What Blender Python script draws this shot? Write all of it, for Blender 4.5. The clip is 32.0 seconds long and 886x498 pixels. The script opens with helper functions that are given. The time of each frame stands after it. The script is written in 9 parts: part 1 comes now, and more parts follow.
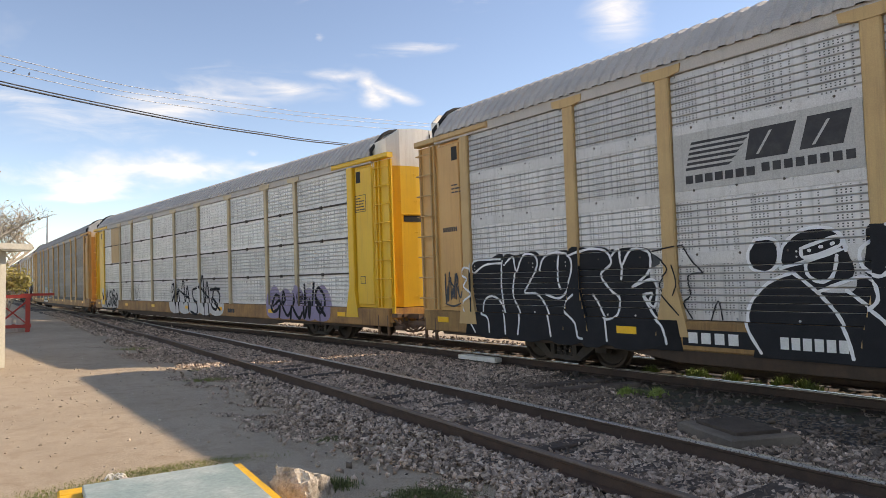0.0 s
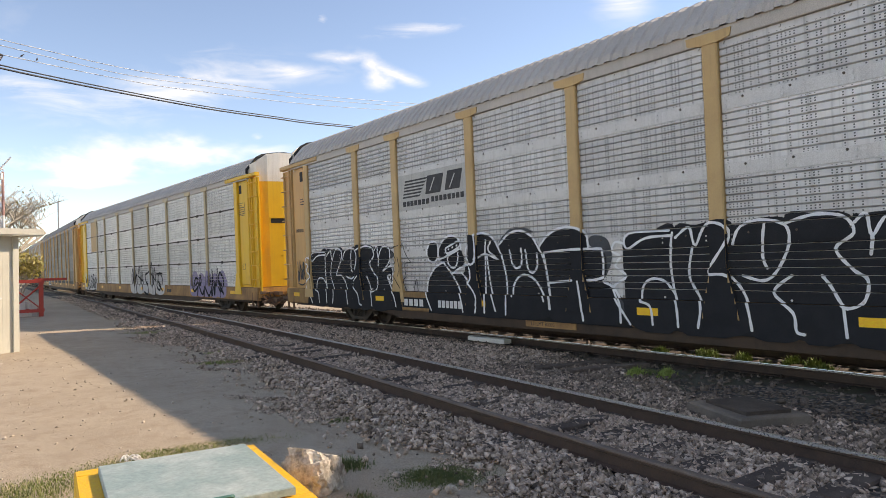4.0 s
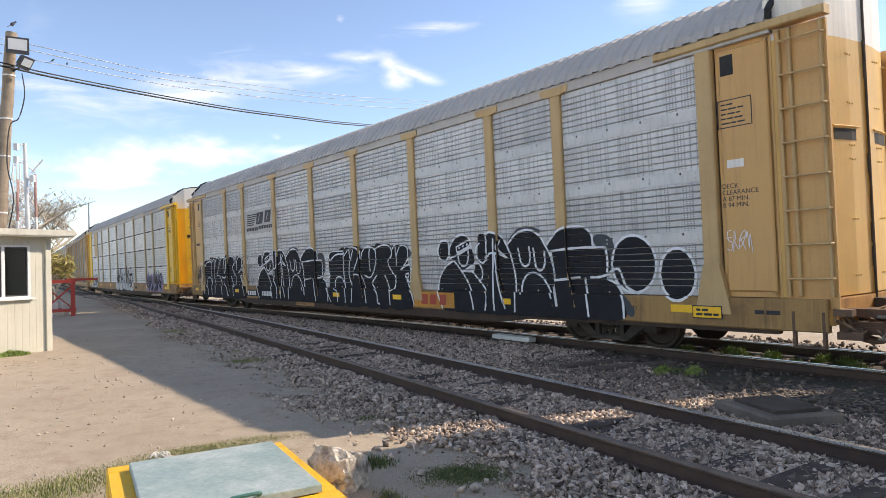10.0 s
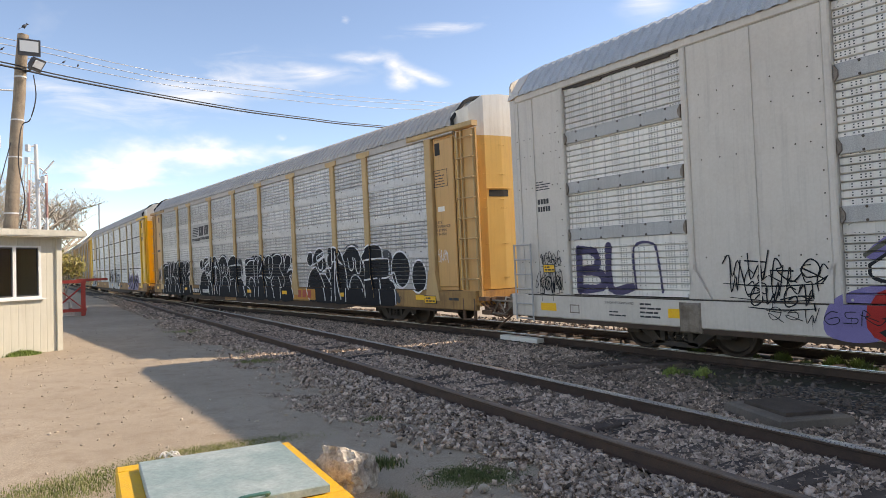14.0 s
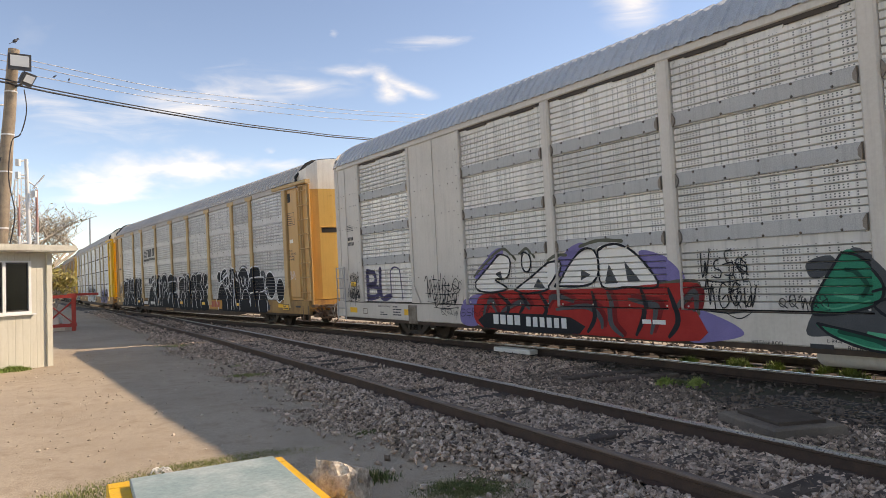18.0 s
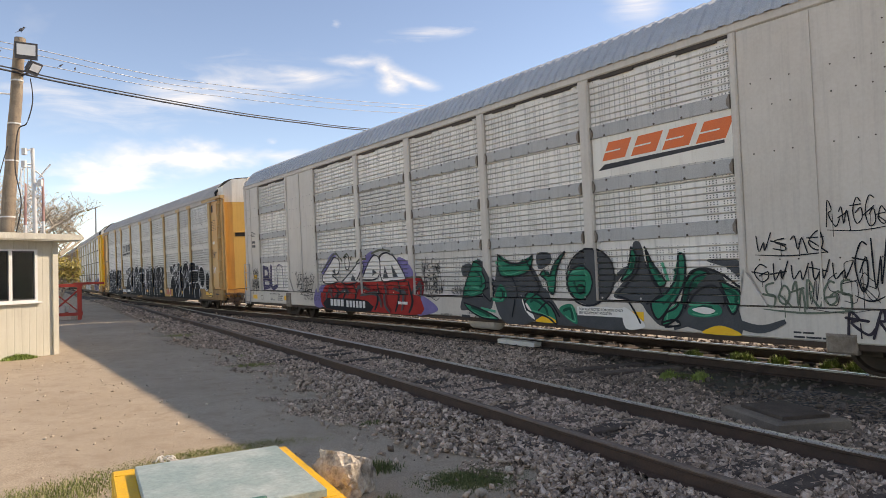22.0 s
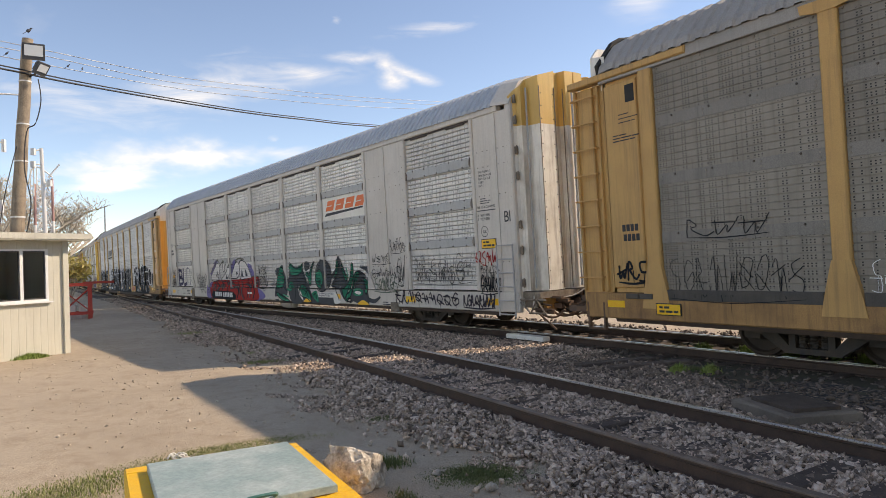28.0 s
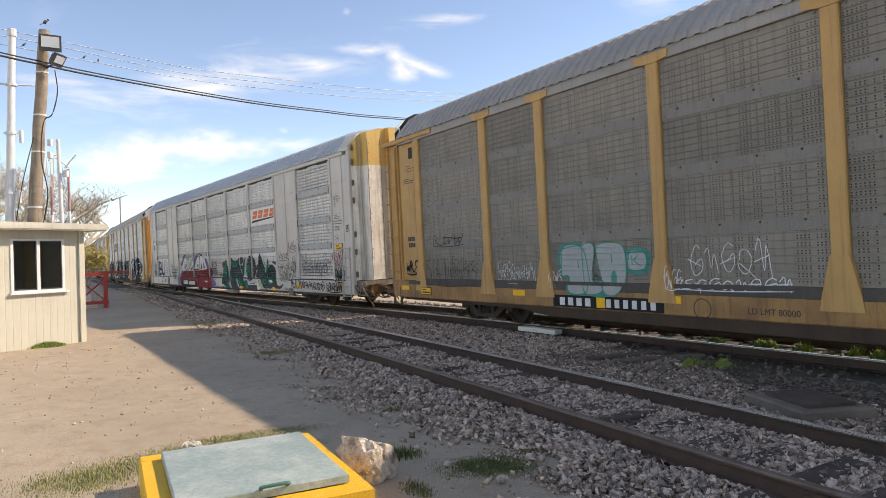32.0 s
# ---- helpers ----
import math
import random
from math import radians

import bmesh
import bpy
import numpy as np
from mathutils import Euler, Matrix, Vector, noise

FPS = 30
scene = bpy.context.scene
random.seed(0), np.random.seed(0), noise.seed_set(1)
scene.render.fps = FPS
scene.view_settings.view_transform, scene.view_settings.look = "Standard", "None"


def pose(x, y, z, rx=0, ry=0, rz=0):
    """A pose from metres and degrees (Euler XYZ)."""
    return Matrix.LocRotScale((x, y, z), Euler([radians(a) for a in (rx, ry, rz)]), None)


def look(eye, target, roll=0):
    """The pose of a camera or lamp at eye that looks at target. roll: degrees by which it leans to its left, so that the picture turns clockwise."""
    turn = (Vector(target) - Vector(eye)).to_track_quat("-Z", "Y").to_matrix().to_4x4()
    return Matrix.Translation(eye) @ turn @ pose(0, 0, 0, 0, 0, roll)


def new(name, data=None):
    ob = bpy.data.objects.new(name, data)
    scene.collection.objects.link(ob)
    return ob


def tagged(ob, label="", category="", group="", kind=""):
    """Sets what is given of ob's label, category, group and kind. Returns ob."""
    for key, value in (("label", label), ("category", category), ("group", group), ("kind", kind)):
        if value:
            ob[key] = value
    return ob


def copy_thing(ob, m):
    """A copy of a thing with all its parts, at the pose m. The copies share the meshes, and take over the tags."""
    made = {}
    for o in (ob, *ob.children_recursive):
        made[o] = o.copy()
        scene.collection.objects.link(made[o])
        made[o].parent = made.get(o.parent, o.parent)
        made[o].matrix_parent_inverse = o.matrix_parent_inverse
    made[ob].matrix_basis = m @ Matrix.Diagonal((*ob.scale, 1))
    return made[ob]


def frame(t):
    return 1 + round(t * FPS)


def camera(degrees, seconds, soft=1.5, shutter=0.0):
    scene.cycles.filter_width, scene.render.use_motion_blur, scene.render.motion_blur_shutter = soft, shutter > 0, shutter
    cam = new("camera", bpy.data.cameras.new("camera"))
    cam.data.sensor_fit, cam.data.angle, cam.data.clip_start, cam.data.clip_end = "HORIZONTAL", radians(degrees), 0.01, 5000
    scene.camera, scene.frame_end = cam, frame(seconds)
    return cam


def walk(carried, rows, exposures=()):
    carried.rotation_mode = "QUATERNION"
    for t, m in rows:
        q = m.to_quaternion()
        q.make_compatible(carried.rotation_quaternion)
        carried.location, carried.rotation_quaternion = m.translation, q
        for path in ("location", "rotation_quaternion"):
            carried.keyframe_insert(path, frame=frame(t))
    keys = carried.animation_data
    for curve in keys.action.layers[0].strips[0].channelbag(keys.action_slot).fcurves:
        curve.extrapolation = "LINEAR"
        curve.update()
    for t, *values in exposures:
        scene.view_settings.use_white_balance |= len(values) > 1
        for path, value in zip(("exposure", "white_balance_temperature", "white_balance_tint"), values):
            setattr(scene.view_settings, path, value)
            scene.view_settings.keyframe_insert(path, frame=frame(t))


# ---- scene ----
cam = camera(66.18, 32.0, soft=0.7)
EYE = (0.0, 0.0, 1.58)
PATH = [  # seconds, yaw, pitch, roll
    (0.0, -1.57, 2.79, 0.98), (0.5, -1.44, 2.72, 1.13), (1.0, -1.18, 2.89, 1.39), (1.5, -1.16, 2.67, 1.34),
    (2.0, -0.88, 2.71, 1.39), (2.5, -0.97, 2.16, 1.21), (3.0, -0.93, 1.80, 1.25), (3.5, -1.00, 1.60, 1.34),
    (5.5, 0.09, 0.51, 1.57), (6.0, -0.08, 0.59, 1.55), (6.5, 0.01, 0.54, 1.59), (7.0, -0.44, 0.98, 1.72),
    (7.5, -1.49, 1.09, 1.77), (8.0, -1.52, 1.07, 1.60), (8.5, -1.24, 0.55, 1.49), (9.0, 0.18, 0.55, 1.54),
    (9.5, 1.29, 0.79, 1.81), (10.0, 1.20, 1.20, 1.71), (10.5, 1.32, 1.27, 1.78), (11.0, 1.48, 1.11, 1.80),
    (11.5, 1.70, 0.88, 1.58), (12.0, 1.74, 0.97, 1.43), (12.5, 1.80, 0.94, 1.46), (13.0, 1.70, 1.17, 1.68),
    (13.5, 1.79, 1.26, 1.73), (14.0, 1.88, 1.29, 1.63), (14.5, 1.69, 1.30, 1.71), (16.5, 1.66, 1.10, 1.79),
    (17.0, 1.70, 1.15, 1.61), (17.5, 1.70, 1.62, 1.94), (18.0, 1.28, 2.28, 2.05), (18.5, 1.66, 2.08, 1.99),
    (19.0, 1.56, 1.94, 1.95), (19.5, 1.59, 1.91, 1.87), (20.0, 1.56, 1.64, 1.87), (20.5, 1.65, 1.62, 2.06),
    (21.0, 1.50, 1.84, 2.24), (21.5, 0.99, 1.76, 2.02), (22.0, 1.65, 1.60, 1.62), (22.5, 2.63, 1.24, 1.80),
    (23.0, 2.97, 1.25, 2.13), (23.5, 2.90, 1.38, 2.40), (24.0, 2.21, 1.47, 2.42), (24.5, 2.25, 1.73, 2.65),
    (25.0, 2.20, 1.82, 2.63), (25.5, 2.31, 1.82, 2.51), (26.0, 2.30, 1.71, 2.30), (26.5, 1.89, 1.66, 2.36),
    (28.5, 2.40, 1.04, 2.17), (29.0, 2.24, 0.89, 2.00), (29.5, 3.16, 0.83, 2.10), (30.0, 3.48, 0.45, 2.13),
    (30.5, 3.49, 0.57, 2.03), (31.0, 3.50, 0.79, 1.98), (31.5, 3.44, 0.85, 1.94), (32.0, 3.35, 0.62, 1.85),
]
LIGHT = [  # seconds, stops, kelvin, tint
    (0.0, 0.76, 9150, 17), (3.5, 0.88, 9250, 17), (6.0, 1.00, 8500, 16), (9.0, 0.99, 8250, 16), (11.0, 0.93, 8200, 15), (14.0, 0.84, 8650, 16),
    (17.0, 0.74, 9400, 18), (22.0, 0.76, 9350, 18), (26.0, 0.69, 9050, 17), (29.0, 0.74, 9000, 17), (32.0, 0.87, 8850, 17),
]
walk(cam, [(t, pose(*EYE, 90 + p, r, y)) for t, y, p, r in PATH], LIGHT)
# how far the centre of the train's lettered car has come along the track
RUN = [(0, -1.63), (1, 0.45), (2, 2.45), (3, 4.38), (4, 6.30), (5, 8.21), (6, 10.12), (7, 12.05), (8, 14.00), (9, 15.97), (10, 17.96), (11, 19.95), (12, 21.96), (13, 23.96), (14, 25.97), (15, 27.98), (16, 29.97), (17, 31.96), (18, 33.95), (19, 35.92), (20, 37.89), (21, 39.85), (22, 41.81), (23, 43.77), (24, 45.73), (25, 47.70), (26, 49.67), (27, 51.66), (28, 53.65), (29, 55.66), (30, 57.67), (31, 59.69), (32, 61.72)]
# ---- daylight ----
SUN = Vector((0.955, 0.296, 0.0)).normalized() * math.cos(radians(36.9)) + Vector((0, 0, math.sin(radians(36.9))))
world = bpy.data.worlds.new("sky")
scene.world = world
world.use_nodes = True
wn, wl = world.node_tree.nodes, world.node_tree.links
sky = wn.new("ShaderNodeTexSky")
sky.sky_type, sky.sun_disc = "NISHITA", False
sky.sun_elevation, sky.sun_rotation = radians(36.9), math.atan2(SUN.x, SUN.y)
sky.air_density, sky.dust_density, sky.ozone_density = 0.78, 0.0, 4.2
wn["Background"].inputs["Strength"].default_value = 0.15
wl.new(sky.outputs[0], wn["Background"].inputs["Color"])
lamp = bpy.data.lights.new("sun", "SUN")
lamp.energy, lamp.angle, lamp.color = 2.85, radians(0.6), (1.0, 0.985, 0.955)
sun = new("sun", lamp)
sun.matrix_world = look(SUN * 200, (0, 0, 0))
# ---- the line of the track: turns of the heading along the way ----
BEND = ((-200, 0.00113), (10, 0.00417), (25, -0.0082), (45, 0.00051), (75, 0.00265))
LEAN = -1.2          # the outer rail lies higher, so the cars lean
STEP = 0.25
GRID = np.arange(-60, 260, STEP)
HEAD = 0.60865 + sum(k * (np.clip(GRID - a, 0, None) if a > -200 else GRID) for a, k in BEND)
HEAD = np.where(GRID > 110, HEAD[np.searchsorted(GRID, 110)], HEAD)
LINE_X, LINE_Y = np.cumsum(-np.sin(HEAD)) * STEP, np.cumsum(np.cos(HEAD)) * STEP
ZERO = np.searchsorted(GRID, 0)
LINE_X += 10.57 * math.cos(0.60865) - LINE_X[ZERO]
LINE_Y += 10.57 * math.sin(0.60865) - LINE_Y[ZERO]


def on_line(s, side=0.0):
    """A point of the ground plan at s along the main track, side metres towards the viewer."""
    h = np.interp(s, GRID, HEAD)
    return (float(np.interp(s, GRID, LINE_X) - side * math.cos(h)), float(np.interp(s, GRID, LINE_Y) - side * math.sin(h)))


def car_pose(s):
    a, b = Vector(on_line(s + 9.9)), Vector(on_line(s - 9.9))
    d, m = a - b, (a + b) / 2
    return Matrix.Translation((m.x, m.y, 0)) @ Matrix.Rotation(math.atan2(d.y, d.x), 4, "Z") @ Matrix.Rotation(radians(LEAN), 4, "X")


SIDING = ((-30, 6.6), (-15, 6.15), (-3.5, 5.5), (3, 5.25), (15, 4.3), (18.5, 3.95), (26.5, 3.0), (41, 1.3), (52, 0.6), (62, 0.0))


def siding_side(s):
    return float(np.interp(s, [a for a, _ in SIDING], [b for _, b in SIDING]))


def run(t):
    return float(np.interp(t, [a for a, _ in RUN], [b for _, b in RUN]))
# ---- mesh helpers ----
class Shape:
    """Collects the faces of one mesh."""

    def __init__(self):
        self.v, self.f = [], []

    def add(self, verts, faces):
        n = len(self.v)
        self.v += [tuple(p) for p in verts]
        self.f += [tuple(n + i for i in face) for face in faces]
        return self

    def box(self, a, b):
        x0, y0, z0, x1, y1, z1 = *a, *b
        return self.add([(x0, y0, z0), (x1, y0, z0), (x1, y1, z0), (x0, y1, z0), (x0, y0, z1), (x1, y0, z1), (x1, y1, z1), (x0, y1, z1)],
                        [(0, 3, 2, 1), (4, 5, 6, 7), (0, 1, 5, 4), (1, 2, 6, 5), (2, 3, 7, 6), (3, 0, 4, 7)])

    def slab(self, a, b, c=0.012):
        """A box with its upright and lying edges along the outer (y) face taken off."""
        x0, y0, z0, x1, y1, z1 = *a, *b
        return self.loft([[(x0, y0, z0), (x1, y0, z0), (x1, y0, z1), (x0, y0, z1)],
                          [(x0, y1 - c, z0), (x1, y1 - c, z0), (x1, y1 - c, z1), (x0, y1 - c, z1)],
                          [(x0 + c, y1, z0 + c), (x1 - c, y1, z0 + c), (x1 - c, y1, z1 - c), (x0 + c, y1, z1 - c)]])

    def loft(self, rings, closed=True, caps=True):
        n, m = len(rings[0]), len(rings)
        faces = [(r * n + i, r * n + (i + 1) % n, (r + 1) * n + (i + 1) % n, (r + 1) * n + i)
                 for r in range(m - 1) for i in range(n if closed else n - 1)]
        if caps and closed:
            faces += [tuple(range(n))[::-1], tuple((m - 1) * n + i for i in range(n))]
        return self.add([p for ring in rings for p in ring], faces)

    def tube(self, pts, r, n=8, r2=None):
        """A round bar along points."""
        rings, last, ref = [], len(pts) - 1, Vector((0.31, 0.17, 0.93))
        for k, p in enumerate(pts):
            d = (Vector(pts[min(k + 1, last)]) - Vector(pts[max(k - 1, 0)])).normalized()
            a = d.cross(ref).normalized()
            b = d.cross(a)
            rr = r if r2 is None else r + (r2 - r) * k / max(last, 1)
            rings.append([Vector(p) + rr * (a * math.cos(2 * math.pi * i / n) + b * math.sin(2 * math.pi * i / n)) for i in range(n)])
        return self.loft(rings)

    def turned(self, profile, axis="Y", n=24, at=(0, 0, 0)):
        """A body turned about an axis: pairs of (along, radius)."""
        rings = []
        for a, r in profile:
            ring = []
            for i in range(n):
                c, s = r * math.cos(2 * math.pi * i / n), r * math.sin(2 * math.pi * i / n)
                q = {"Y": (c, a, -s), "X": (a, c, s), "Z": (c, s, a)}[axis]
                ring.append((q[0] + at[0], q[1] + at[1], q[2] + at[2]))
            rings.append(ring)
        return self.loft(rings)

    def moved(self, m):
        self.v = [tuple(m @ Vector(p)) for p in self.v]
        return self

    def mesh(self, name, material, smooth=False):
        me = bpy.data.meshes.new(name)
        me.from_pydata(self.v, [], self.f)
        me.materials.append(material)
        if smooth:
            me.polygons.foreach_set("use_smooth", [True] * len(me.polygons))
            me.set_sharp_from_angle(angle=radians(38))
        me.update()
        return me


def part(name, shape, material, parent=None, label="", at=None, smooth=False):
    """Links a shape (or a ready mesh) as one mesh object, under a thing or a part."""
    ob = new(name, shape if isinstance(shape, bpy.types.Mesh) else shape.mesh(name, material, smooth))
    ob.parent = parent
    if at is not None:
        ob.matrix_basis = at if isinstance(at, Matrix) else Matrix.Translation(at)
    if label:
        ob["label"] = label
    if name == "rivets":
        ob["kind"] = "stuff"
    return ob


def curve_points(pts, steps=6, closed=False):
    """A smooth line through points."""
    p = [Vector(q) for q in pts]
    if len(p) < 3:
        return p
    n, out = len(p), []
    for i in range(n if closed else n - 1):
        a, b, c, d = (p[(i - 1) % n] if closed or i else p[0], p[i], p[(i + 1) % n], p[(i + 2) % n] if closed or i + 2 < n else p[-1])
        for k in range(steps):
            t = k / steps
            out.append(0.5 * (2 * b + (c - a) * t + (2 * a - 5 * b + 4 * c - d) * t * t + (3 * b - a - 3 * c + d) * t ** 3))
    return out + ([] if closed else [p[-1]])


# ---- materials ----
def nodes_of(name):
    m = bpy.data.materials.new(name)
    m.use_nodes = True
    t = m.node_tree
    return m, t.nodes, t.links, t.nodes["Principled BSDF"]


def node(nodes, links, kind, ins=(), operation=None, noise_dimensions=None, blend_type=None):
    n = nodes.new("ShaderNode" + kind)
    if operation:
        n.operation = operation
    if noise_dimensions:
        n.noise_dimensions = noise_dimensions
    if blend_type:
        n.data_type, n.blend_type = "RGBA", blend_type
    for key, v in dict(ins).items():
        if isinstance(v, bpy.types.NodeSocket):
            links.new(v, n.inputs[key])
        else:
            n.inputs[key].default_value = v
    return n


def mix(nodes, links, fac, a, b, blend="MIX"):
    n = node(nodes, links, "Mix", blend_type=blend)
    for k, v in ((0, fac), (6, a), (7, b)):
        if isinstance(v, bpy.types.NodeSocket):
            links.new(v, n.inputs[k])
        else:
            n.inputs[k].default_value = v if k == 0 else (*v, 1) if len(v) == 3 else v
    return n.outputs[2]


def ramp(nodes, links, value, lo, hi):
    return node(nodes, links, "MapRange", {"Value": value, "From Min": lo, "From Max": hi}).outputs[0]


def surface(name, base, worn, rough=0.7, metal=0.0, size=2.0, amount=0.5, fine=60.0, bump=0.15, streak=0.0, dirt=None, each=0.0, speckle=0.0):
    """A painted or natural surface: base colour, worn patches, streaks that run down, fine grain in colour, gloss and relief."""
    m, n, l, b = nodes_of(name)
    co = node(n, l, "TexCoord").outputs["Object"]
    big = node(n, l, "TexNoise", {"Vector": co, "Scale": size, "Detail": 6.0, "Roughness": 0.62}).outputs[0]
    small = node(n, l, "TexNoise", {"Vector": co, "Scale": fine, "Detail": 3.0, "Roughness": 0.6}).outputs[0]
    col = mix(n, l, node(n, l, "Math", {0: ramp(n, l, big, 0.42, 0.68), 1: amount}, operation="MULTIPLY").outputs[0], base, worn)
    if streak:
        st = node(n, l, "Mapping", {"Vector": co, "Scale": (9.0, 9.0, 0.45)}).outputs[0]
        sn = node(n, l, "TexNoise", {"Vector": st, "Scale": 1.3, "Detail": 5.0, "Roughness": 0.7}).outputs[0]
        sf = node(n, l, "Math", {0: ramp(n, l, sn, 0.5, 0.74), 1: streak}, operation="MULTIPLY").outputs[0]
        col = mix(n, l, sf, col, dirt or tuple(0.35 * c for c in worn))
    shade = ramp(n, l, small, 0.25, 0.75)
    col = mix(n, l, 0.22 + speckle, col, node(n, l, "CombineColor", {"Red": shade, "Green": shade, "Blue": shade}).outputs[0], "OVERLAY")
    if each:
        r = node(n, l, "ObjectInfo").outputs["Random"]
        k = node(n, l, "MapRange", {"Value": r, "To Min": 1 - each, "To Max": 1 + each}).outputs[0]
        col = mix(n, l, 1.0, col, node(n, l, "CombineColor", {"Red": k, "Green": k, "Blue": k}).outputs[0], "MULTIPLY")
    l.new(col, b.inputs["Base Color"])
    l.new(node(n, l, "MapRange", {"Value": small, "To Min": max(rough - 0.15, 0.05), "To Max": min(rough + 0.15, 1)}).outputs[0], b.inputs["Roughness"])
    b.inputs["Metallic"].default_value = metal
    l.new(node(n, l, "Bump", {"Height": small, "Strength": bump, "Distance": 0.02}).outputs[0], b.inputs["Normal"])
    return m


def perforated(name, light, dull, rough=0.45, metal=0.25, hole=(0.03, 0.03, 0.032), grime=0.45):
    """Galvanised sheet with rows of small punched holes in uneven groups of columns."""
    m, n, l, b = nodes_of(name)
    co = node(n, l, "TexCoord").outputs["Object"]
    xyz = node(n, l, "SeparateXYZ", {0: co})
    rnd = node(n, l, "ObjectInfo").outputs["Random"]

    def op(kind, a, c=0.0, d=0.0):
        return node(n, l, "Math", {0: a, 1: c, 2: d}, operation=kind).outputs[0]
    xs = op("DIVIDE", xyz.outputs[0], 0.056)
    col_id = op("FLOOR", xs)
    pick = node(n, l, "TexWhiteNoise", {"W": op("MULTIPLY_ADD", op("FLOOR", op("MULTIPLY", rnd, 9.0)), 97.0, op("FLOOR", op("DIVIDE", col_id, 1.0)))}, noise_dimensions="1D").outputs[0]
    in_x = op("LESS_THAN", op("ABSOLUTE", op("SUBTRACT", op("FRACT", xs), 0.5)), 0.19)
    zs = op("DIVIDE", xyz.outputs[2], 0.0354)
    in_z = op("LESS_THAN", op("ABSOLUTE", op("SUBTRACT", op("FRACT", zs), 0.5)), 0.25)
    rib = op("GREATER_THAN", op("FRACT", op("DIVIDE", xyz.outputs[2], 0.1062)), 0.34)
    margin = op("LESS_THAN", op("ABSOLUTE", xyz.outputs[2]), 0.37)
    holes = op("MULTIPLY", op("MULTIPLY", op("MULTIPLY", in_x, in_z), op("MULTIPLY", rib, margin)), op("GREATER_THAN", pick, 0.46))
    big = node(n, l, "TexNoise", {"Vector": co, "Scale": 1.4, "Detail": 7.0, "Roughness": 0.65}).outputs[0]
    st = node(n, l, "Mapping", {"Vector": co, "Scale": (14.0, 1.0, 0.7)}).outputs[0]
    run_down = node(n, l, "TexNoise", {"Vector": st, "Scale": 1.0, "Detail": 4.0}).outputs[0]
    fine = node(n, l, "TexNoise", {"Vector": co, "Scale": 45.0, "Detail": 2.0}).outputs[0]
    c = mix(n, l, ramp(n, l, big, 0.35, 0.7), light, dull)
    c = mix(n, l, op("MULTIPLY", ramp(n, l, run_down, 0.52, 0.75), grime), c, tuple(0.35 * v for v in dull))
    k = node(n, l, "MapRange", {"Value": rnd, "To Min": 0.78, "To Max": 1.12}).outputs[0]
    c = mix(n, l, 1.0, c, node(n, l, "CombineColor", {"Red": k, "Green": k, "Blue": k}).outputs[0], "MULTIPLY")
    c = mix(n, l, op("MULTIPLY", holes, 0.95), c, hole)
    l.new(c, b.inputs["Base Color"])
    l.new(node(n, l, "MapRange", {"Value": fine, "To Min": rough - 0.1, "To Max": rough + 0.2}).outputs[0], b.inputs["Roughness"])
    b.inputs["Metallic"].default_value = metal
    l.new(node(n, l, "Bump", {"Height": fine, "Strength": 0.08, "Distance": 0.01}).outputs[0], b.inputs["Normal"])
    return m


def spray(name, colour, rough=0.55, fade=0.25):
    m = surface(name, colour, tuple(min(1, c * 1.5 + 0.015) for c in colour), rough=min(rough + 0.2, 0.9), size=3.5, amount=fade, fine=80, bump=0.05)
    m.node_tree.nodes["Principled BSDF"].inputs["Specular IOR Level"].default_value = 0.12
    return m


M_PANEL_GREY = perforated("galvanised_sheet", (0.66, 0.645, 0.635), (0.49, 0.475, 0.465))
M_PANEL_PALE = perforated("pale_sheet", (0.80, 0.79, 0.76), (0.62, 0.61, 0.58), metal=0.05, grime=0.3)
M_PANEL_WHITE = perforated("whitewashed_sheet", (0.84, 0.80, 0.74), (0.64, 0.605, 0.555), metal=0.05, grime=0.35)
M_PANEL_DARK = perforated("dusty_sheet", (0.295, 0.26, 0.218), (0.205, 0.18, 0.15), rough=0.6, metal=0.1, hole=(0.012, 0.012, 0.012), grime=0.4)
M_TAN = surface("faded_yellow_paint", (0.56, 0.37, 0.17), (0.45, 0.28, 0.13), rough=0.6, bump=0.05, speckle=-0.13, size=1.6, amount=0.6, streak=0.35, dirt=(0.22, 0.13, 0.06))
M_GOLD = surface("golden_door_paint", (0.64, 0.355, 0.125), (0.54, 0.29, 0.10), bump=0.05, speckle=-0.13, rough=0.5, size=1.2, amount=0.5, streak=0.3, dirt=(0.3, 0.16, 0.06))
M_AMBER = surface("amber_door_paint", (0.73, 0.45, 0.13), (0.63, 0.37, 0.105), bump=0.05, speckle=-0.13, rough=0.5, size=1.2, amount=0.5, streak=0.3, dirt=(0.36, 0.18, 0.06))
M_BRACKET = surface("stained_bracket", (0.24, 0.20, 0.165), (0.13, 0.095, 0.07), rough=0.75, size=6)
M_OCHRE = surface("rust_stained_ochre", (0.42, 0.225, 0.085), (0.19, 0.10, 0.05), rough=0.75, size=1.3, amount=0.85, streak=0.65, dirt=(0.10, 0.06, 0.04), bump=0.08)
M_SILL = surface("sooty_ochre_sill", (0.40, 0.23, 0.085), (0.15, 0.08, 0.04), rough=0.8, size=1.0, amount=0.85, streak=0.5, dirt=(0.06, 0.035, 0.025))
M_FLANGE = surface("grimy_brown_flange", (0.075, 0.047, 0.032), (0.045, 0.032, 0.024), rough=0.85, size=2, amount=0.8, streak=0.3)
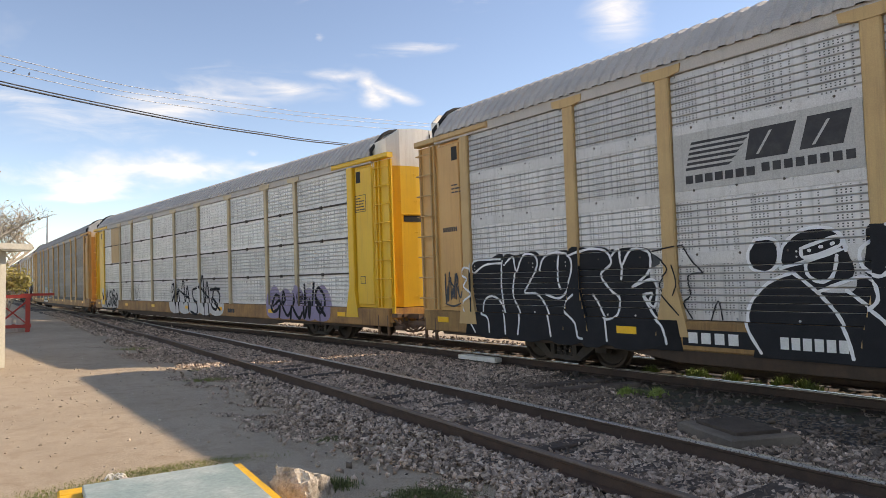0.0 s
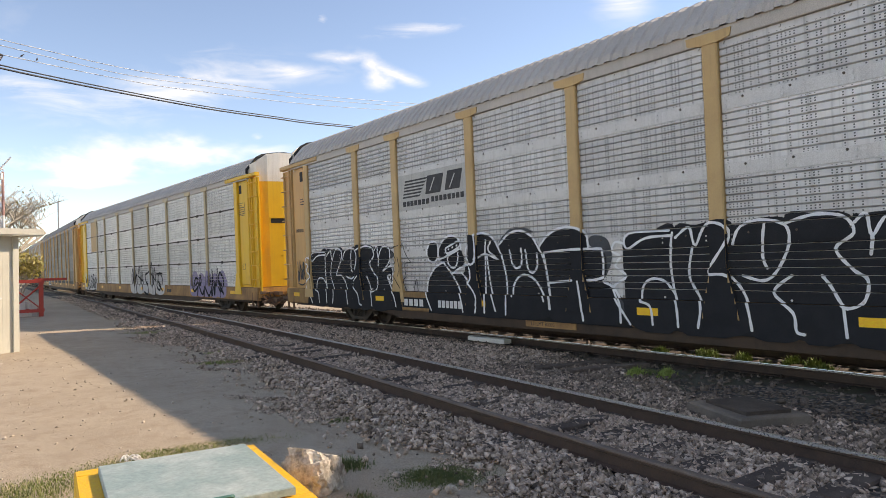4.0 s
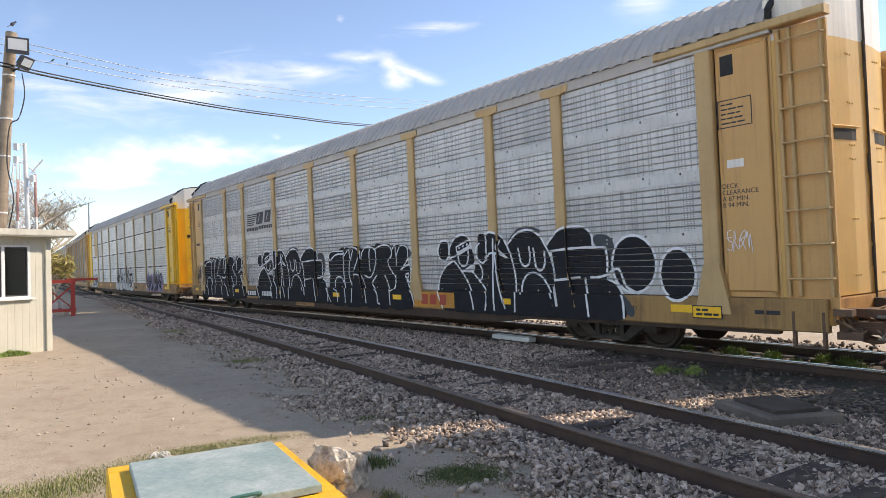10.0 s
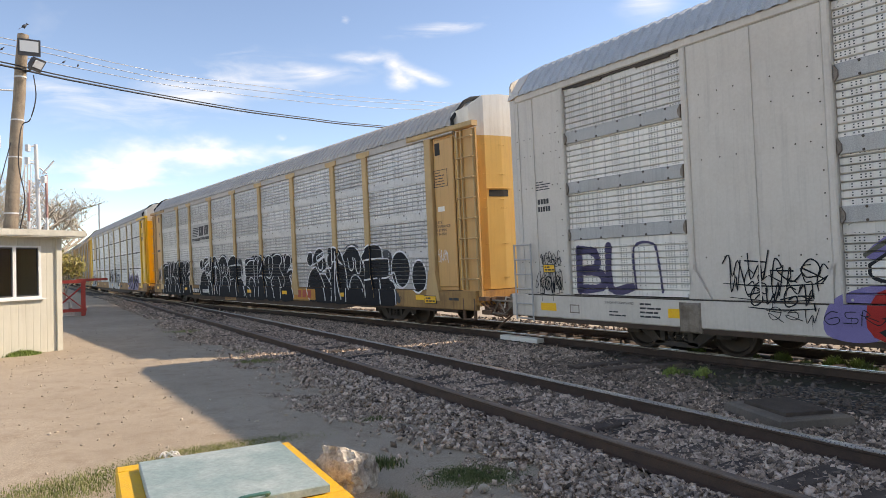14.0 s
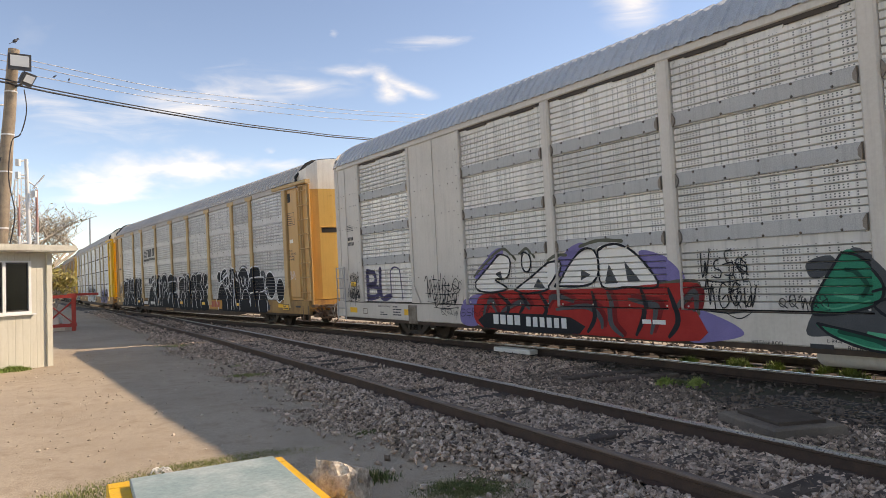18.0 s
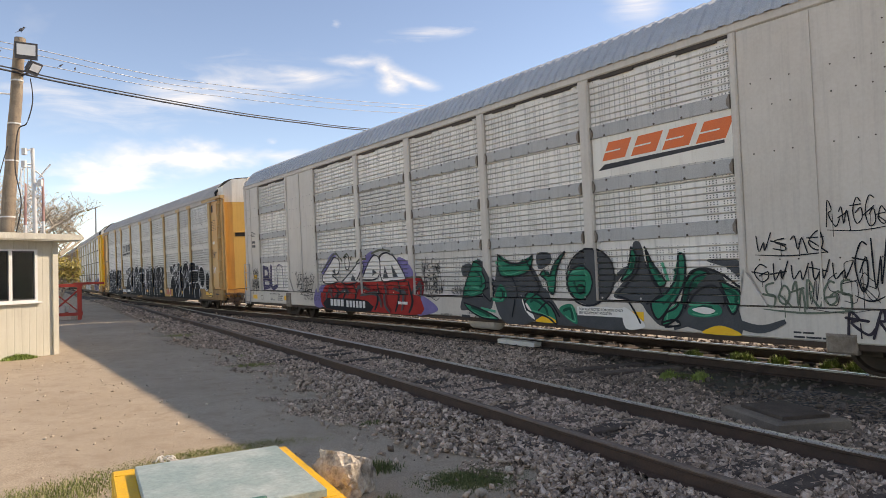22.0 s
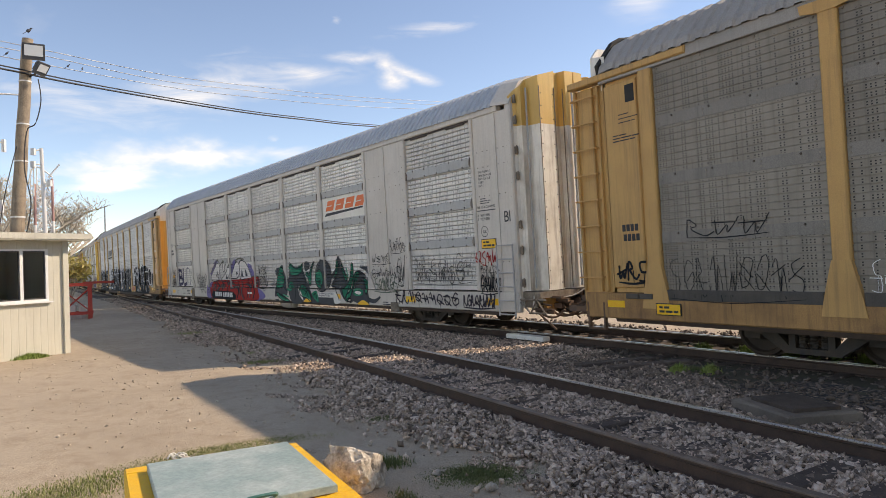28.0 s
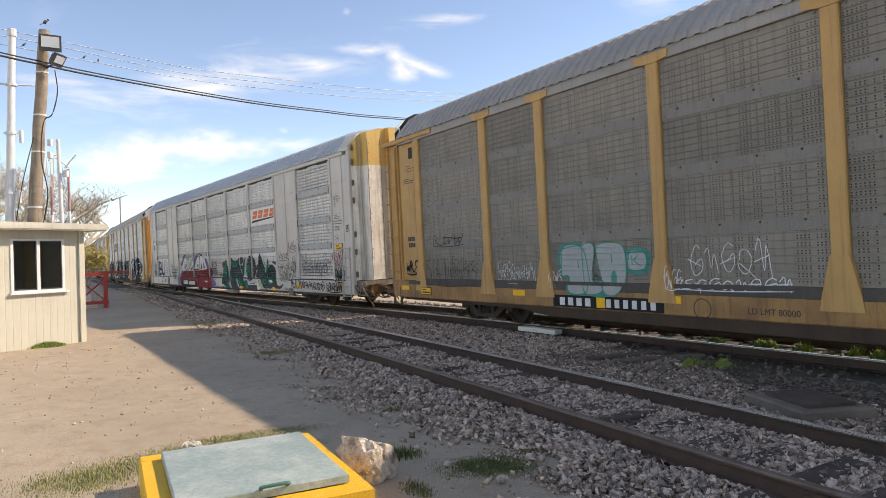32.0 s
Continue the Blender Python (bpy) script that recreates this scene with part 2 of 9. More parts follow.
M_STRIP = surface("bare_seam_strip", (0.58, 0.565, 0.55), (0.475, 0.46, 0.45), rough=0.45, metal=0.2, size=2.5, amount=0.6, streak=0.4, dirt=(0.3, 0.29, 0.28))
M_STRIP_DARK = surface("dusty_seam_strip", (0.235, 0.215, 0.19), (0.18, 0.165, 0.145), rough=0.6, size=2.5, amount=0.6, streak=0.5, dirt=(0.12, 0.1, 0.09))
M_RIVET = surface("rusted_rivets", (0.09, 0.075, 0.065), (0.16, 0.10, 0.06), rough=0.8)
M_TAN2 = surface("chalky_yellow_paint", (0.58, 0.335, 0.12), (0.46, 0.255, 0.095), bump=0.05, speckle=-0.13, rough=0.65, size=1.3, amount=0.6, streak=0.5, dirt=(0.2, 0.12, 0.06))
M_SALLOW = surface("sallow_post_paint", (0.58, 0.47, 0.30), (0.45, 0.36, 0.24), bump=0.05, speckle=-0.13, rough=0.65, size=1.5, amount=0.6, streak=0.4, dirt=(0.28, 0.2, 0.12))
M_ORANGE = surface("strong_yellow_paint", (0.82, 0.49, 0.035), (0.70, 0.38, 0.03), bump=0.05, speckle=-0.13, rough=0.5, size=1.2, amount=0.5, streak=0.3, dirt=(0.42, 0.2, 0.05))
M_RUSTY = surface("rusty_yellow_paint", (0.50, 0.25, 0.06), (0.20, 0.09, 0.04), rough=0.75, size=2.2, amount=0.75, streak=0.4, dirt=(0.10, 0.05, 0.03))
M_WHITE = surface("white_paint", (0.82, 0.78, 0.70), (0.68, 0.62, 0.53), rough=0.5, size=1.3, amount=0.5, streak=0.35, dirt=(0.42, 0.36, 0.28))
M_GRIMY_WHITE = surface("grimy_white_paint", (0.84, 0.79, 0.70), (0.52, 0.45, 0.36), rough=0.55, size=1.6, amount=0.7, streak=0.7, dirt=(0.27, 0.2, 0.14), bump=0.06, speckle=-0.1)
M_BODY_GREY = surface("pale_grey_paint", (0.625, 0.57, 0.505), (0.50, 0.45, 0.39), rough=0.5, size=1.1, amount=0.5, fine=22.0, bump=0.04, speckle=-0.15, streak=0.3, dirt=(0.33, 0.3, 0.27))
M_BAND = surface("bare_grey_band", (0.44, 0.435, 0.42), (0.36, 0.35, 0.335), rough=0.55, metal=0.05, size=2, amount=0.5, streak=0.3)
M_ROOF = surface("galvanised_roof", (0.50, 0.46, 0.42), (0.38, 0.35, 0.32), rough=0.6, metal=0.1, size=0.9, amount=0.6, streak=0.2)
M_ROOF_DARK = surface("dusty_dark_roof", (0.36, 0.335, 0.31), (0.27, 0.25, 0.23), rough=0.65, metal=0.1, size=0.9, amount=0.6, streak=0.3)
M_ROOF_BLUE = surface("bluish_roof", (0.46, 0.49, 0.52), (0.35, 0.38, 0.41), rough=0.55, metal=0.1, size=0.9, amount=0.6, streak=0.25)
M_BLACK = surface("black_rubber", (0.02, 0.02, 0.02), (0.04, 0.04, 0.04), rough=0.8)
M_UNDER = surface("sooty_steel", (0.055, 0.046, 0.04), (0.10, 0.07, 0.05), rough=0.85, size=3, amount=0.7, bump=0.3)
M_WHEEL = surface("wheel_steel", (0.06, 0.045, 0.035), (0.10, 0.06, 0.04), rough=0.65, metal=0.5, size=3)
M_TREAD = surface("polished_tread", (0.45, 0.44, 0.42), (0.3, 0.28, 0.26), rough=0.3, metal=0.9)
M_GRAF_BLACK = spray("black_spray", (0.024, 0.025, 0.028), 0.62, 0.2)
M_GRAF_DUSK = spray("purple_black_spray", (0.05, 0.042, 0.052))
M_GRAF_SOOT = spray("sooty_black_spray", (0.019, 0.019, 0.02), 0.65, 0.3)
M_GRAF_NIGHT = spray("dark_violet_spray", (0.085, 0.075, 0.135))
M_GRAF_DARKRED = spray("dark_red_spray", (0.19, 0.02, 0.02))
M_GRAF_OLIVE = spray("olive_grey_spray", (0.12, 0.12, 0.09))
M_GRAF_PALE = spray("pale_grey_spray", (0.55, 0.54, 0.53))
M_GRAF_LILAC = spray("lilac_grey_spray", (0.30, 0.26, 0.38))
M_GRAF_MINT = spray("mint_spray", (0.06, 0.36, 0.22))
M_GRAF_WHITE = spray("white_spray", (0.76, 0.77, 0.78))
M_GRAF_RED = spray("red_spray", (0.38, 0.035, 0.03))
M_GRAF_VIOLET = spray("violet_spray", (0.20, 0.17, 0.35))
M_GRAF_GREEN = spray("green_spray", (0.01, 0.20, 0.12))
M_GRAF_DEEP = spray("deep_green_spray", (0.008, 0.07, 0.048))
M_GRAF_GREY = spray("dark_grey_spray", (0.075, 0.08, 0.085))
M_GRAF_CREAM = spray("cream_spray", (0.80, 0.76, 0.70))
M_GRAF_SILVER = spray("silver_spray", (0.37, 0.405, 0.40), 0.5)
M_GRAF_TURQ = spray("turquoise_spray", (0.05, 0.27, 0.225))
M_SIGN = surface("reflective_yellow", (0.95, 0.52, 0.02), (0.85, 0.45, 0.03), rough=0.35, size=4, amount=0.4)
M_MAKER = surface("dirty_orange_field", (0.62, 0.26, 0.03), (0.38, 0.17, 0.04), rough=0.65, size=2.5, amount=0.7, streak=0.4, dirt=(0.2, 0.1, 0.04))
M_SIGN_RED = surface("red_lettering", (0.45, 0.05, 0.02), (0.35, 0.05, 0.03), rough=0.5)
M_LETTER = surface("black_lettering", (0.02, 0.02, 0.025), (0.06, 0.06, 0.06), rough=0.6, size=6)
M_LETTER_WHITE = surface("white_lettering", (0.72, 0.72, 0.70), (0.5, 0.5, 0.48), rough=0.6, size=6)
M_LOGO_ORANGE = surface("orange_lettering", (0.85, 0.16, 0.03), (0.72, 0.15, 0.05), rough=0.5, size=4)
# ---- rail cars: x forward along the car, y towards the viewer's side, z up from the rail ----
SIDE = 1.47


def rib_feet(height, edge=0.085, pitch=0.1062):
    """Where the lying ribs of a sheet begin, from its middle."""
    k, out = math.ceil((-height / 2 + edge) / pitch), []
    while (k + 0.36) * pitch < height / 2 - edge:
        out.append(k * pitch)
        k += 1
    return out


def ribbed(width, height, edge=0.085, pitch=0.1062, deep=0.04, slot=0.0):
    """A pressed sheet, centred, with plain strips above and below and lying ribs between; slot: the narrow lap at the bottom of each rib."""
    w, h = width / 2, height / 2
    back = -0.13 if slot else -0.05
    prof = [(-h, 0.0), (-h + edge, 0.0)]
    for z0 in rib_feet(height, edge, pitch):
        m = z0 + 0.0145
        if slot:
            prof += [(z0, 0.0), (m - slot / 2, -deep), (m - slot / 2, -0.12), (m + slot / 2, -0.12), (m + slot / 2, -deep), (z0 + 0.029, 0.0)]
        else:
            prof += [(z0, 0.0), (z0 + 0.004, -deep), (z0 + 0.024, -deep), (z0 + 0.029, 0.0)]
    prof += [(h - edge, 0.0), (h, 0.0), (h, back), (-h, back)]
    return Shape().loft([[(x, y, z) for z, y in prof] for x in (-w, w)])


def bolts(s, pts, r=0.022, out=0.016):
    for x, y, z in pts:
        s.add([(x + r * math.cos(a), y, z + r * math.sin(a)) for a in (0, 1.05, 2.09, 3.14, 4.19, 5.24)] +
              [(x + 0.7 * r * math.cos(a), y + out, z + 0.7 * r * math.sin(a)) for a in (0, 1.05, 2.09, 3.14, 4.19, 5.24)],
              [(i, (i + 1) % 6, 6 + (i + 1) % 6, 6 + i) for i in range(6)] + [(6, 7, 8, 9, 10, 11)])
    return s


def oval(cx, cz, rx, rz, turn=0.0, n=10, wobble=0.0):
    out = []
    for i in range(n):
        a = 2 * math.pi * i / n
        k = 1 + wobble * math.sin(2.0 * a + turn + cx)
        x, z = rx * k * math.cos(a), rz * k * math.sin(a)
        out.append((cx + x * math.cos(turn) - z * math.sin(turn), cz + x * math.sin(turn) + z * math.cos(turn)))
    return out


def lettering(text, size, material, parent, x, z, y, name="lettering", squeeze=1.0, lean=0.0):
    """Painted words that read from the viewer's side, starting at x and running backwards."""
    fc = bpy.data.curves.new("words", "FONT")
    fc.body, fc.size, fc.extrude, fc.shear, fc.space_line = text, size, 0.0008, lean, 0.95
    tmp = bpy.data.objects.new("words", fc)
    me = bpy.data.meshes.new_from_object(tmp)
    bpy.data.objects.remove(tmp)
    me.transform(Matrix(((-squeeze, 0, 0, x), (0, 0, 1, y), (0, 1, 0, z), (0, 0, 0, 1))))
    me.materials.clear()
    me.materials.append(material)
    return part(name, me, material, parent)


def bars(material, parent, x, z, y, rows, height, gap, widths, name="stencil_bar"):
    """Writing too small to read: a bar for each word."""
    k = 0
    for r in range(rows):
        at = x
        for _ in range(2 + (r + k) % 2):
            w = widths * (0.35 + 0.3 * ((k * 7 + r * 3) % 5) / 4)
            part(name, Shape().box((at - w, y - 0.004, z - r * gap - height), (at, y + 0.0015, z - r * gap)), material, parent)
            at -= w + 0.35 * height + 0.01
            k += 1


def wheel_shape():
    s = Shape()
    s.turned([(-0.07, 0.02), (-0.07, 0.44), (-0.045, 0.455), (-0.03, 0.42), (0.06, 0.41), (0.065, 0.36), (0.02, 0.33), (0.01, 0.2), (0.05, 0.13), (0.09, 0.11), (0.09, 0.02)], n=32)
    return s


WHEEL = wheel_shape().mesh("wheel", M_WHEEL, True)
HUB = bolts(Shape().turned([(0.09, 0.1), (0.16, 0.1), (0.18, 0.08), (0.18, 0.01)], n=14), [(0.05 * math.cos(a), 0.178, 0.05 * math.sin(a)) for a in (0.5, 2.6, 4.7)]).mesh("bearing_cap", M_UNDER, True)
AXLE = Shape().turned([(-0.78, 0.08), (0.78, 0.08)], n=12).mesh("axle", M_WHEEL, True)


def frame_casting():
    """The cast side frame of a truck: an arch between the two boxes with openings for the springs."""
    s, y0, y1 = Shape(), 0.93, 1.08
    top = [(-1.08, 0.58), (-0.9, 0.66), (-0.55, 0.74), (0.55, 0.74), (0.9, 0.66), (1.08, 0.58)]
    low = [(-1.08, 0.42), (-0.82, 0.40), (-0.5, 0.60), (0.5, 0.60), (0.82, 0.40), (1.08, 0.42)]
    s.loft([[(x, y0, z) for x, z in top + low[::-1]], [(x, y1, z) for x, z in top + low[::-1]]])
    for k in (-1, 1):
        s.loft([[(k * a, y, z) for a, z in ((0.62, 0.52), (0.84, 0.42), (0.42, 0.14), (0.26, 0.16))] for y in (y0, y1)])
        s.box((k * 0.9 - 0.13, y0, 0.3), (k * 0.9 + 0.13, y1, 0.6))
        s.box((k * 0.28 - 0.05, y0, 0.16), (k * 0.28 + 0.05, y1, 0.62))
    s.box((-0.42, y0, 0.12), (0.42, y1, 0.2))
    return s


FRAME_MESH = frame_casting().mesh("side_frame", M_UNDER)
SPRINGS = Shape()
for _x in (-0.16, 0.0, 0.16):
    SPRINGS.turned([(0.2 + 0.026 * i, 0.062 if i % 2 else 0.045) for i in range(15)], "Z", 10, (_x, 1.0, 0))
SPRINGS = SPRINGS.mesh("spring", M_UNDER, True)
WHEELSETS = []


def truck(parent, x):
    b = part("truck", Shape().box((-0.2, -1.0, 0.42), (0.2, 1.0, 0.7)).box((-0.16, 0.99, 0.40), (0.16, 1.12, 0.6)).turned([(0.66, 0.3), (0.85, 0.3)], "Z", 16), M_UNDER, parent, "soot-black cast steel truck", (x, 0, 0))
    for side in (1, -1):
        m = Matrix.Identity(4) if side > 0 else Matrix.Rotation(math.pi, 4, "Z")
        part("side_frame", FRAME_MESH, M_UNDER, b, at=m)
        part("spring", SPRINGS, M_UNDER, b, at=m)
    for k in (-0.9, 0.9):
        ws = part("wheelset", AXLE, M_WHEEL, b, at=(k, 0, 0.41))
        me = bpy.data.meshes.get("wheelset_mesh")
        if not me:
            g = Shape()
            for src, flip in ((WHEEL, 1), (WHEEL, -1), (HUB, 1), (HUB, -1), (AXLE, 1)):
                off = 0.0 if src is AXLE else 0.76 if src is WHEEL else 0.86
                vs = [(v.co.x, flip * (v.co.y + off), v.co.z) for v in src.vertices]
                g.add(vs, [tuple(p.vertices) if flip > 0 else tuple(p.vertices)[::-1] for p in src.polygons])
            me = g.mesh("wheelset_mesh", M_WHEEL, True)
            me.materials.append(M_TREAD)
        ws.data = me
        WHEELSETS.append(ws)
    # brake rigging
    part("brake_beam", Shape().box((-0.4, -0.8, 0.24), (-0.34, 0.8, 0.32)).box((0.34, -0.8, 0.24), (0.4, 0.8, 0.32)), M_UNDER, b)
    return b


def coupler(parent, x, k, mat_pin):
    s = Shape()
    s.loft([[(x, a, z) for a, z in ((-0.09, 0.66), (0.09, 0.66), (0.09, 0.9), (-0.09, 0.9))],
            [(x + k * 0.45, a, z) for a, z in ((-0.08, 0.68), (0.08, 0.68), (0.08, 0.88), (-0.08, 0.88))],
            [(x + k * 0.5, a, z) for a, z in ((-0.17, 0.62), (0.16, 0.62), (0.16, 0.94), (-0.17, 0.94))],
            [(x + k * 0.72, a, z) for a, z in ((-0.2, 0.62), (0.05, 0.62), (0.05, 0.94), (-0.2, 0.94))]])
    part("coupler", s, M_UNDER, parent)
    lever = Shape().tube(curve_points([(x + k * 0.05, 1.35, 0.86), (x + k * 0.12, 0.9, 0.78), (x + k * 0.3, 0.45, 0.8), (x + k * 0.42, 0.15, 0.95)]), 0.016)
    lever.tube([(x + k * 0.05, 1.35, 0.86), (x + k * 0.06, 1.4, 0.62)], 0.016)
    part("uncoupling_lever", lever, mat_pin, parent)
    hose = Shape()
    for y, deep in ((0.45, 0.42), (0.62, 0.47)):
        hose.tube(curve_points([(x + k * 0.02, y, 0.66), (x + k * 0.2, y, deep + 0.1), (x + k * 0.34, y - 0.05, deep), (x + k * 0.5, y - 0.1, deep + 0.12)]), 0.018)
    part("air_hose", hose, M_BLACK, parent)


def corrugated_roof(half, prof, pitch=0.26, deep=0.03):
    """Cross-wise pressed sheets on the section prof, from the viewer's eave over the ridge."""
    rings, n = [], int(2 * half / pitch)
    norms = []
    for i in range(len(prof)):
        a, b = prof[max(i - 1, 0)], prof[min(i + 1, len(prof) - 1)]
        d = Vector((b[0] - a[0], b[1] - a[1])).normalized()
        norms.append((d.y, -d.x) if d.x < 0 else (-d.y, d.x))
    for i in range(n):
        x0 = -half + i * pitch
        for f, o in ((0.0, 0.0), (0.38, 0.0), (0.5, deep), (0.88, deep)):
            rings.append([(x0 + f * pitch, y + o * nn[0], z + o * nn[1]) for (y, z), nn in zip(prof, norms)])
    rings.append([(half, y, z) for y, z in prof])
    s = Shape().loft(rings, closed=False)
    m = len(prof)
    for x in (-half, half):
        s.add([(x, y, z) for y, z in prof], [tuple(range(m))])
    return s


M_BASE_RAIL = surface("soot_dark_rail", (0.075, 0.068, 0.06), (0.12, 0.10, 0.08), rough=0.8, size=2, amount=0.7, streak=0.4)
M_GRIME = surface("grimy_end_steel", (0.26, 0.215, 0.17), (0.11, 0.075, 0.05), rough=0.85, size=4, amount=0.9, streak=0.4)
M_RIG = surface("rusty_rigging", (0.16, 0.09, 0.055), (0.07, 0.05, 0.04), rough=0.8, size=5, amount=0.8)


def end_clutter(x, k, seed):
    """Levers, brackets and sagging hoses under an end sill."""
    r, s = random.Random(seed), Shape()
    for _ in range(15):
        y, z, d = r.uniform(0.0, 1.3), r.uniform(0.42, 0.8), r.uniform(0.08, 0.6)
        s.box((min(x, x + k * d), y, z), (max(x, x + k * d), y + r.uniform(0.03, 0.14), z + r.uniform(0.03, 0.14)))
    for _ in range(8):
        y, z = r.uniform(0.2, 1.35), r.uniform(0.5, 0.85)
        s.tube([(x, y, z), (x + k * r.uniform(0.1, 0.6), y + r.uniform(-0.2, 0.1), z - r.uniform(0.0, 0.35))], 0.022, 6)
    for _ in range(4):
        y = r.uniform(0.3, 1.25)
        s.tube(curve_points([(x, y, 0.7), (x + k * 0.2, y, 0.46), (x + k * 0.45, y - 0.1, 0.4), (x + k * 0.68, y - 0.15, 0.56)]), 0.024, 6)
    s.box((min(x, x + k * 0.12), -1.2, 0.5), (max(x, x + k * 0.12), 1.25, 0.62))
    return s


def far_wall(parent, half, z0, z1, material):
    """The side turned away: one ribbed wall, with the floor and ends that close the box."""
    part("far_side", ribbed(2 * half, z1 - z0).moved(Matrix.Translation((0, -SIDE, (z0 + z1) / 2)) @ Matrix.Rotation(math.pi, 4, "Z")), material, parent)
    part("floor_deck", Shape().box((-half, -SIDE, z0 - 0.12), (half, SIDE - 0.13, z0 - 0.02)), M_UNDER, parent)


def underframe(parent, half, truck_x):
    s = Shape()
    s.loft([[(x, a, z) for a, z in ((-0.33, low), (0.33, low), (0.33, 0.82), (-0.33, 0.82))]
            for x, low in ((-half, 0.62), (-truck_x + 2.0, 0.6), (-truck_x + 3.4, 0.36), (truck_x - 3.4, 0.36), (truck_x - 2.0, 0.6), (half, 0.62))])
    for k in range(-4, 5):
        s.loft([[(k * 1.9 + d, y, z) for y, z in ((-1.35, 0.7), (-0.3, 0.4), (0.3, 0.4), (1.35, 0.7), (1.35, 0.82), (-1.35, 0.82))] for d in (-0.06, 0.06)])
    part("centre_sill", s, M_UNDER, parent, "dark grimy centre sill with crossbearers")


def rungs(parent, x0, x1, z0, z1, y, count, material):
    me = Shape().tube([(x0, y - 0.05, 0), (x0, y + 0.035, 0), (x1, y + 0.035, 0), (x1, y - 0.05, 0)], 0.016, 6).mesh("rung", material)
    for i in range(count):
        part("rung", me, material, parent, at=(0, 0, z0 + (z1 - z0) * i / (count - 1)))


def step(parent, x, material, z0=0.3):
    s = Shape()
    for d in (-0.2, 0.2):
        s.box((x + d - 0.02, SIDE - 0.06, z0), (x + d + 0.02, SIDE, 0.8))
    for z in (z0,):
        s.box((x - 0.2, SIDE - 0.08, z), (x + 0.2, SIDE + 0.02, z + 0.03))
    part("sill_step", s, material, parent)


T_POSTS = (9.22, 7.24, 4.28, 1.36, -1.36, -4.26, -7.2, -9.16)
T_EDGE = 12.11
ROWS = ((0.98, 1.9), (1.9, 2.86), (2.86, 3.81), (3.81, 4.72))


def bays_of(posts, edge, w=0.25):
    e = [edge] + [p for p in posts] + [-edge]
    out = []
    for i in range(len(e) - 1):
        a = e[i] - (w / 2 if 0 < i else 0)
        b = e[i + 1] + (w / 2 if i + 1 < len(e) - 1 else 0)
        out.append((a, b))
    return out


PANELS = {}


def panel(parent, x0, x1, z0, z1, material, y=SIDE - 0.06, name="side_panel"):
    key = (round(abs(x0 - x1), 2), round(z1 - z0, 2), material.name)
    if key not in PANELS:
        s = ribbed(key[0] - 0.012, key[1] - 0.01, deep=0.012 if material is M_PANEL_DARK else 0.026, slot=0.0 if material is M_PANEL_DARK else 0.006 if material is M_PANEL_WHITE else 0.0025)
        w, h = key[0] / 2, key[1] / 2
        bolts(s, [(w * fx, 0.0, fz * (h - 0.035)) for fx in (-0.94, -0.33, 0.33, 0.94) for fz in (-1, 1)])
        PANELS[key] = s.mesh("side_panel", material)
    return part(name, PANELS[key], material, parent, at=((x0 + x1) / 2, y, (z0 + z1) / 2))


def gusset_post(x, cap=True, gusset=True, w=0.25, y=SIDE):
    """An upright with a cap plate and a foot that flares out to the sill."""
    s = Shape().slab((x - w / 2, y - 0.12, 1.4 if gusset else 0.95), (x + w / 2, y, 4.74), 0.02)
    if gusset:
        s.loft([[(x + k, yy, z) for k, z in ((-0.29, 0.72), (0.29, 0.72), (0.25, 0.95), (w / 2, 1.46), (-w / 2, 1.46), (-0.25, 0.95))] for yy in (y - 0.1, y + 0.012)])
    if cap:
        s.loft([[(x + k, yy, z) for k, z in ((-0.36, 4.86), (-0.34, 4.74), (-w / 2, 4.70), (w / 2, 4.70), (0.34, 4.74), (0.36, 4.86))] for yy in (y - 0.1, y + 0.014)])
    return s


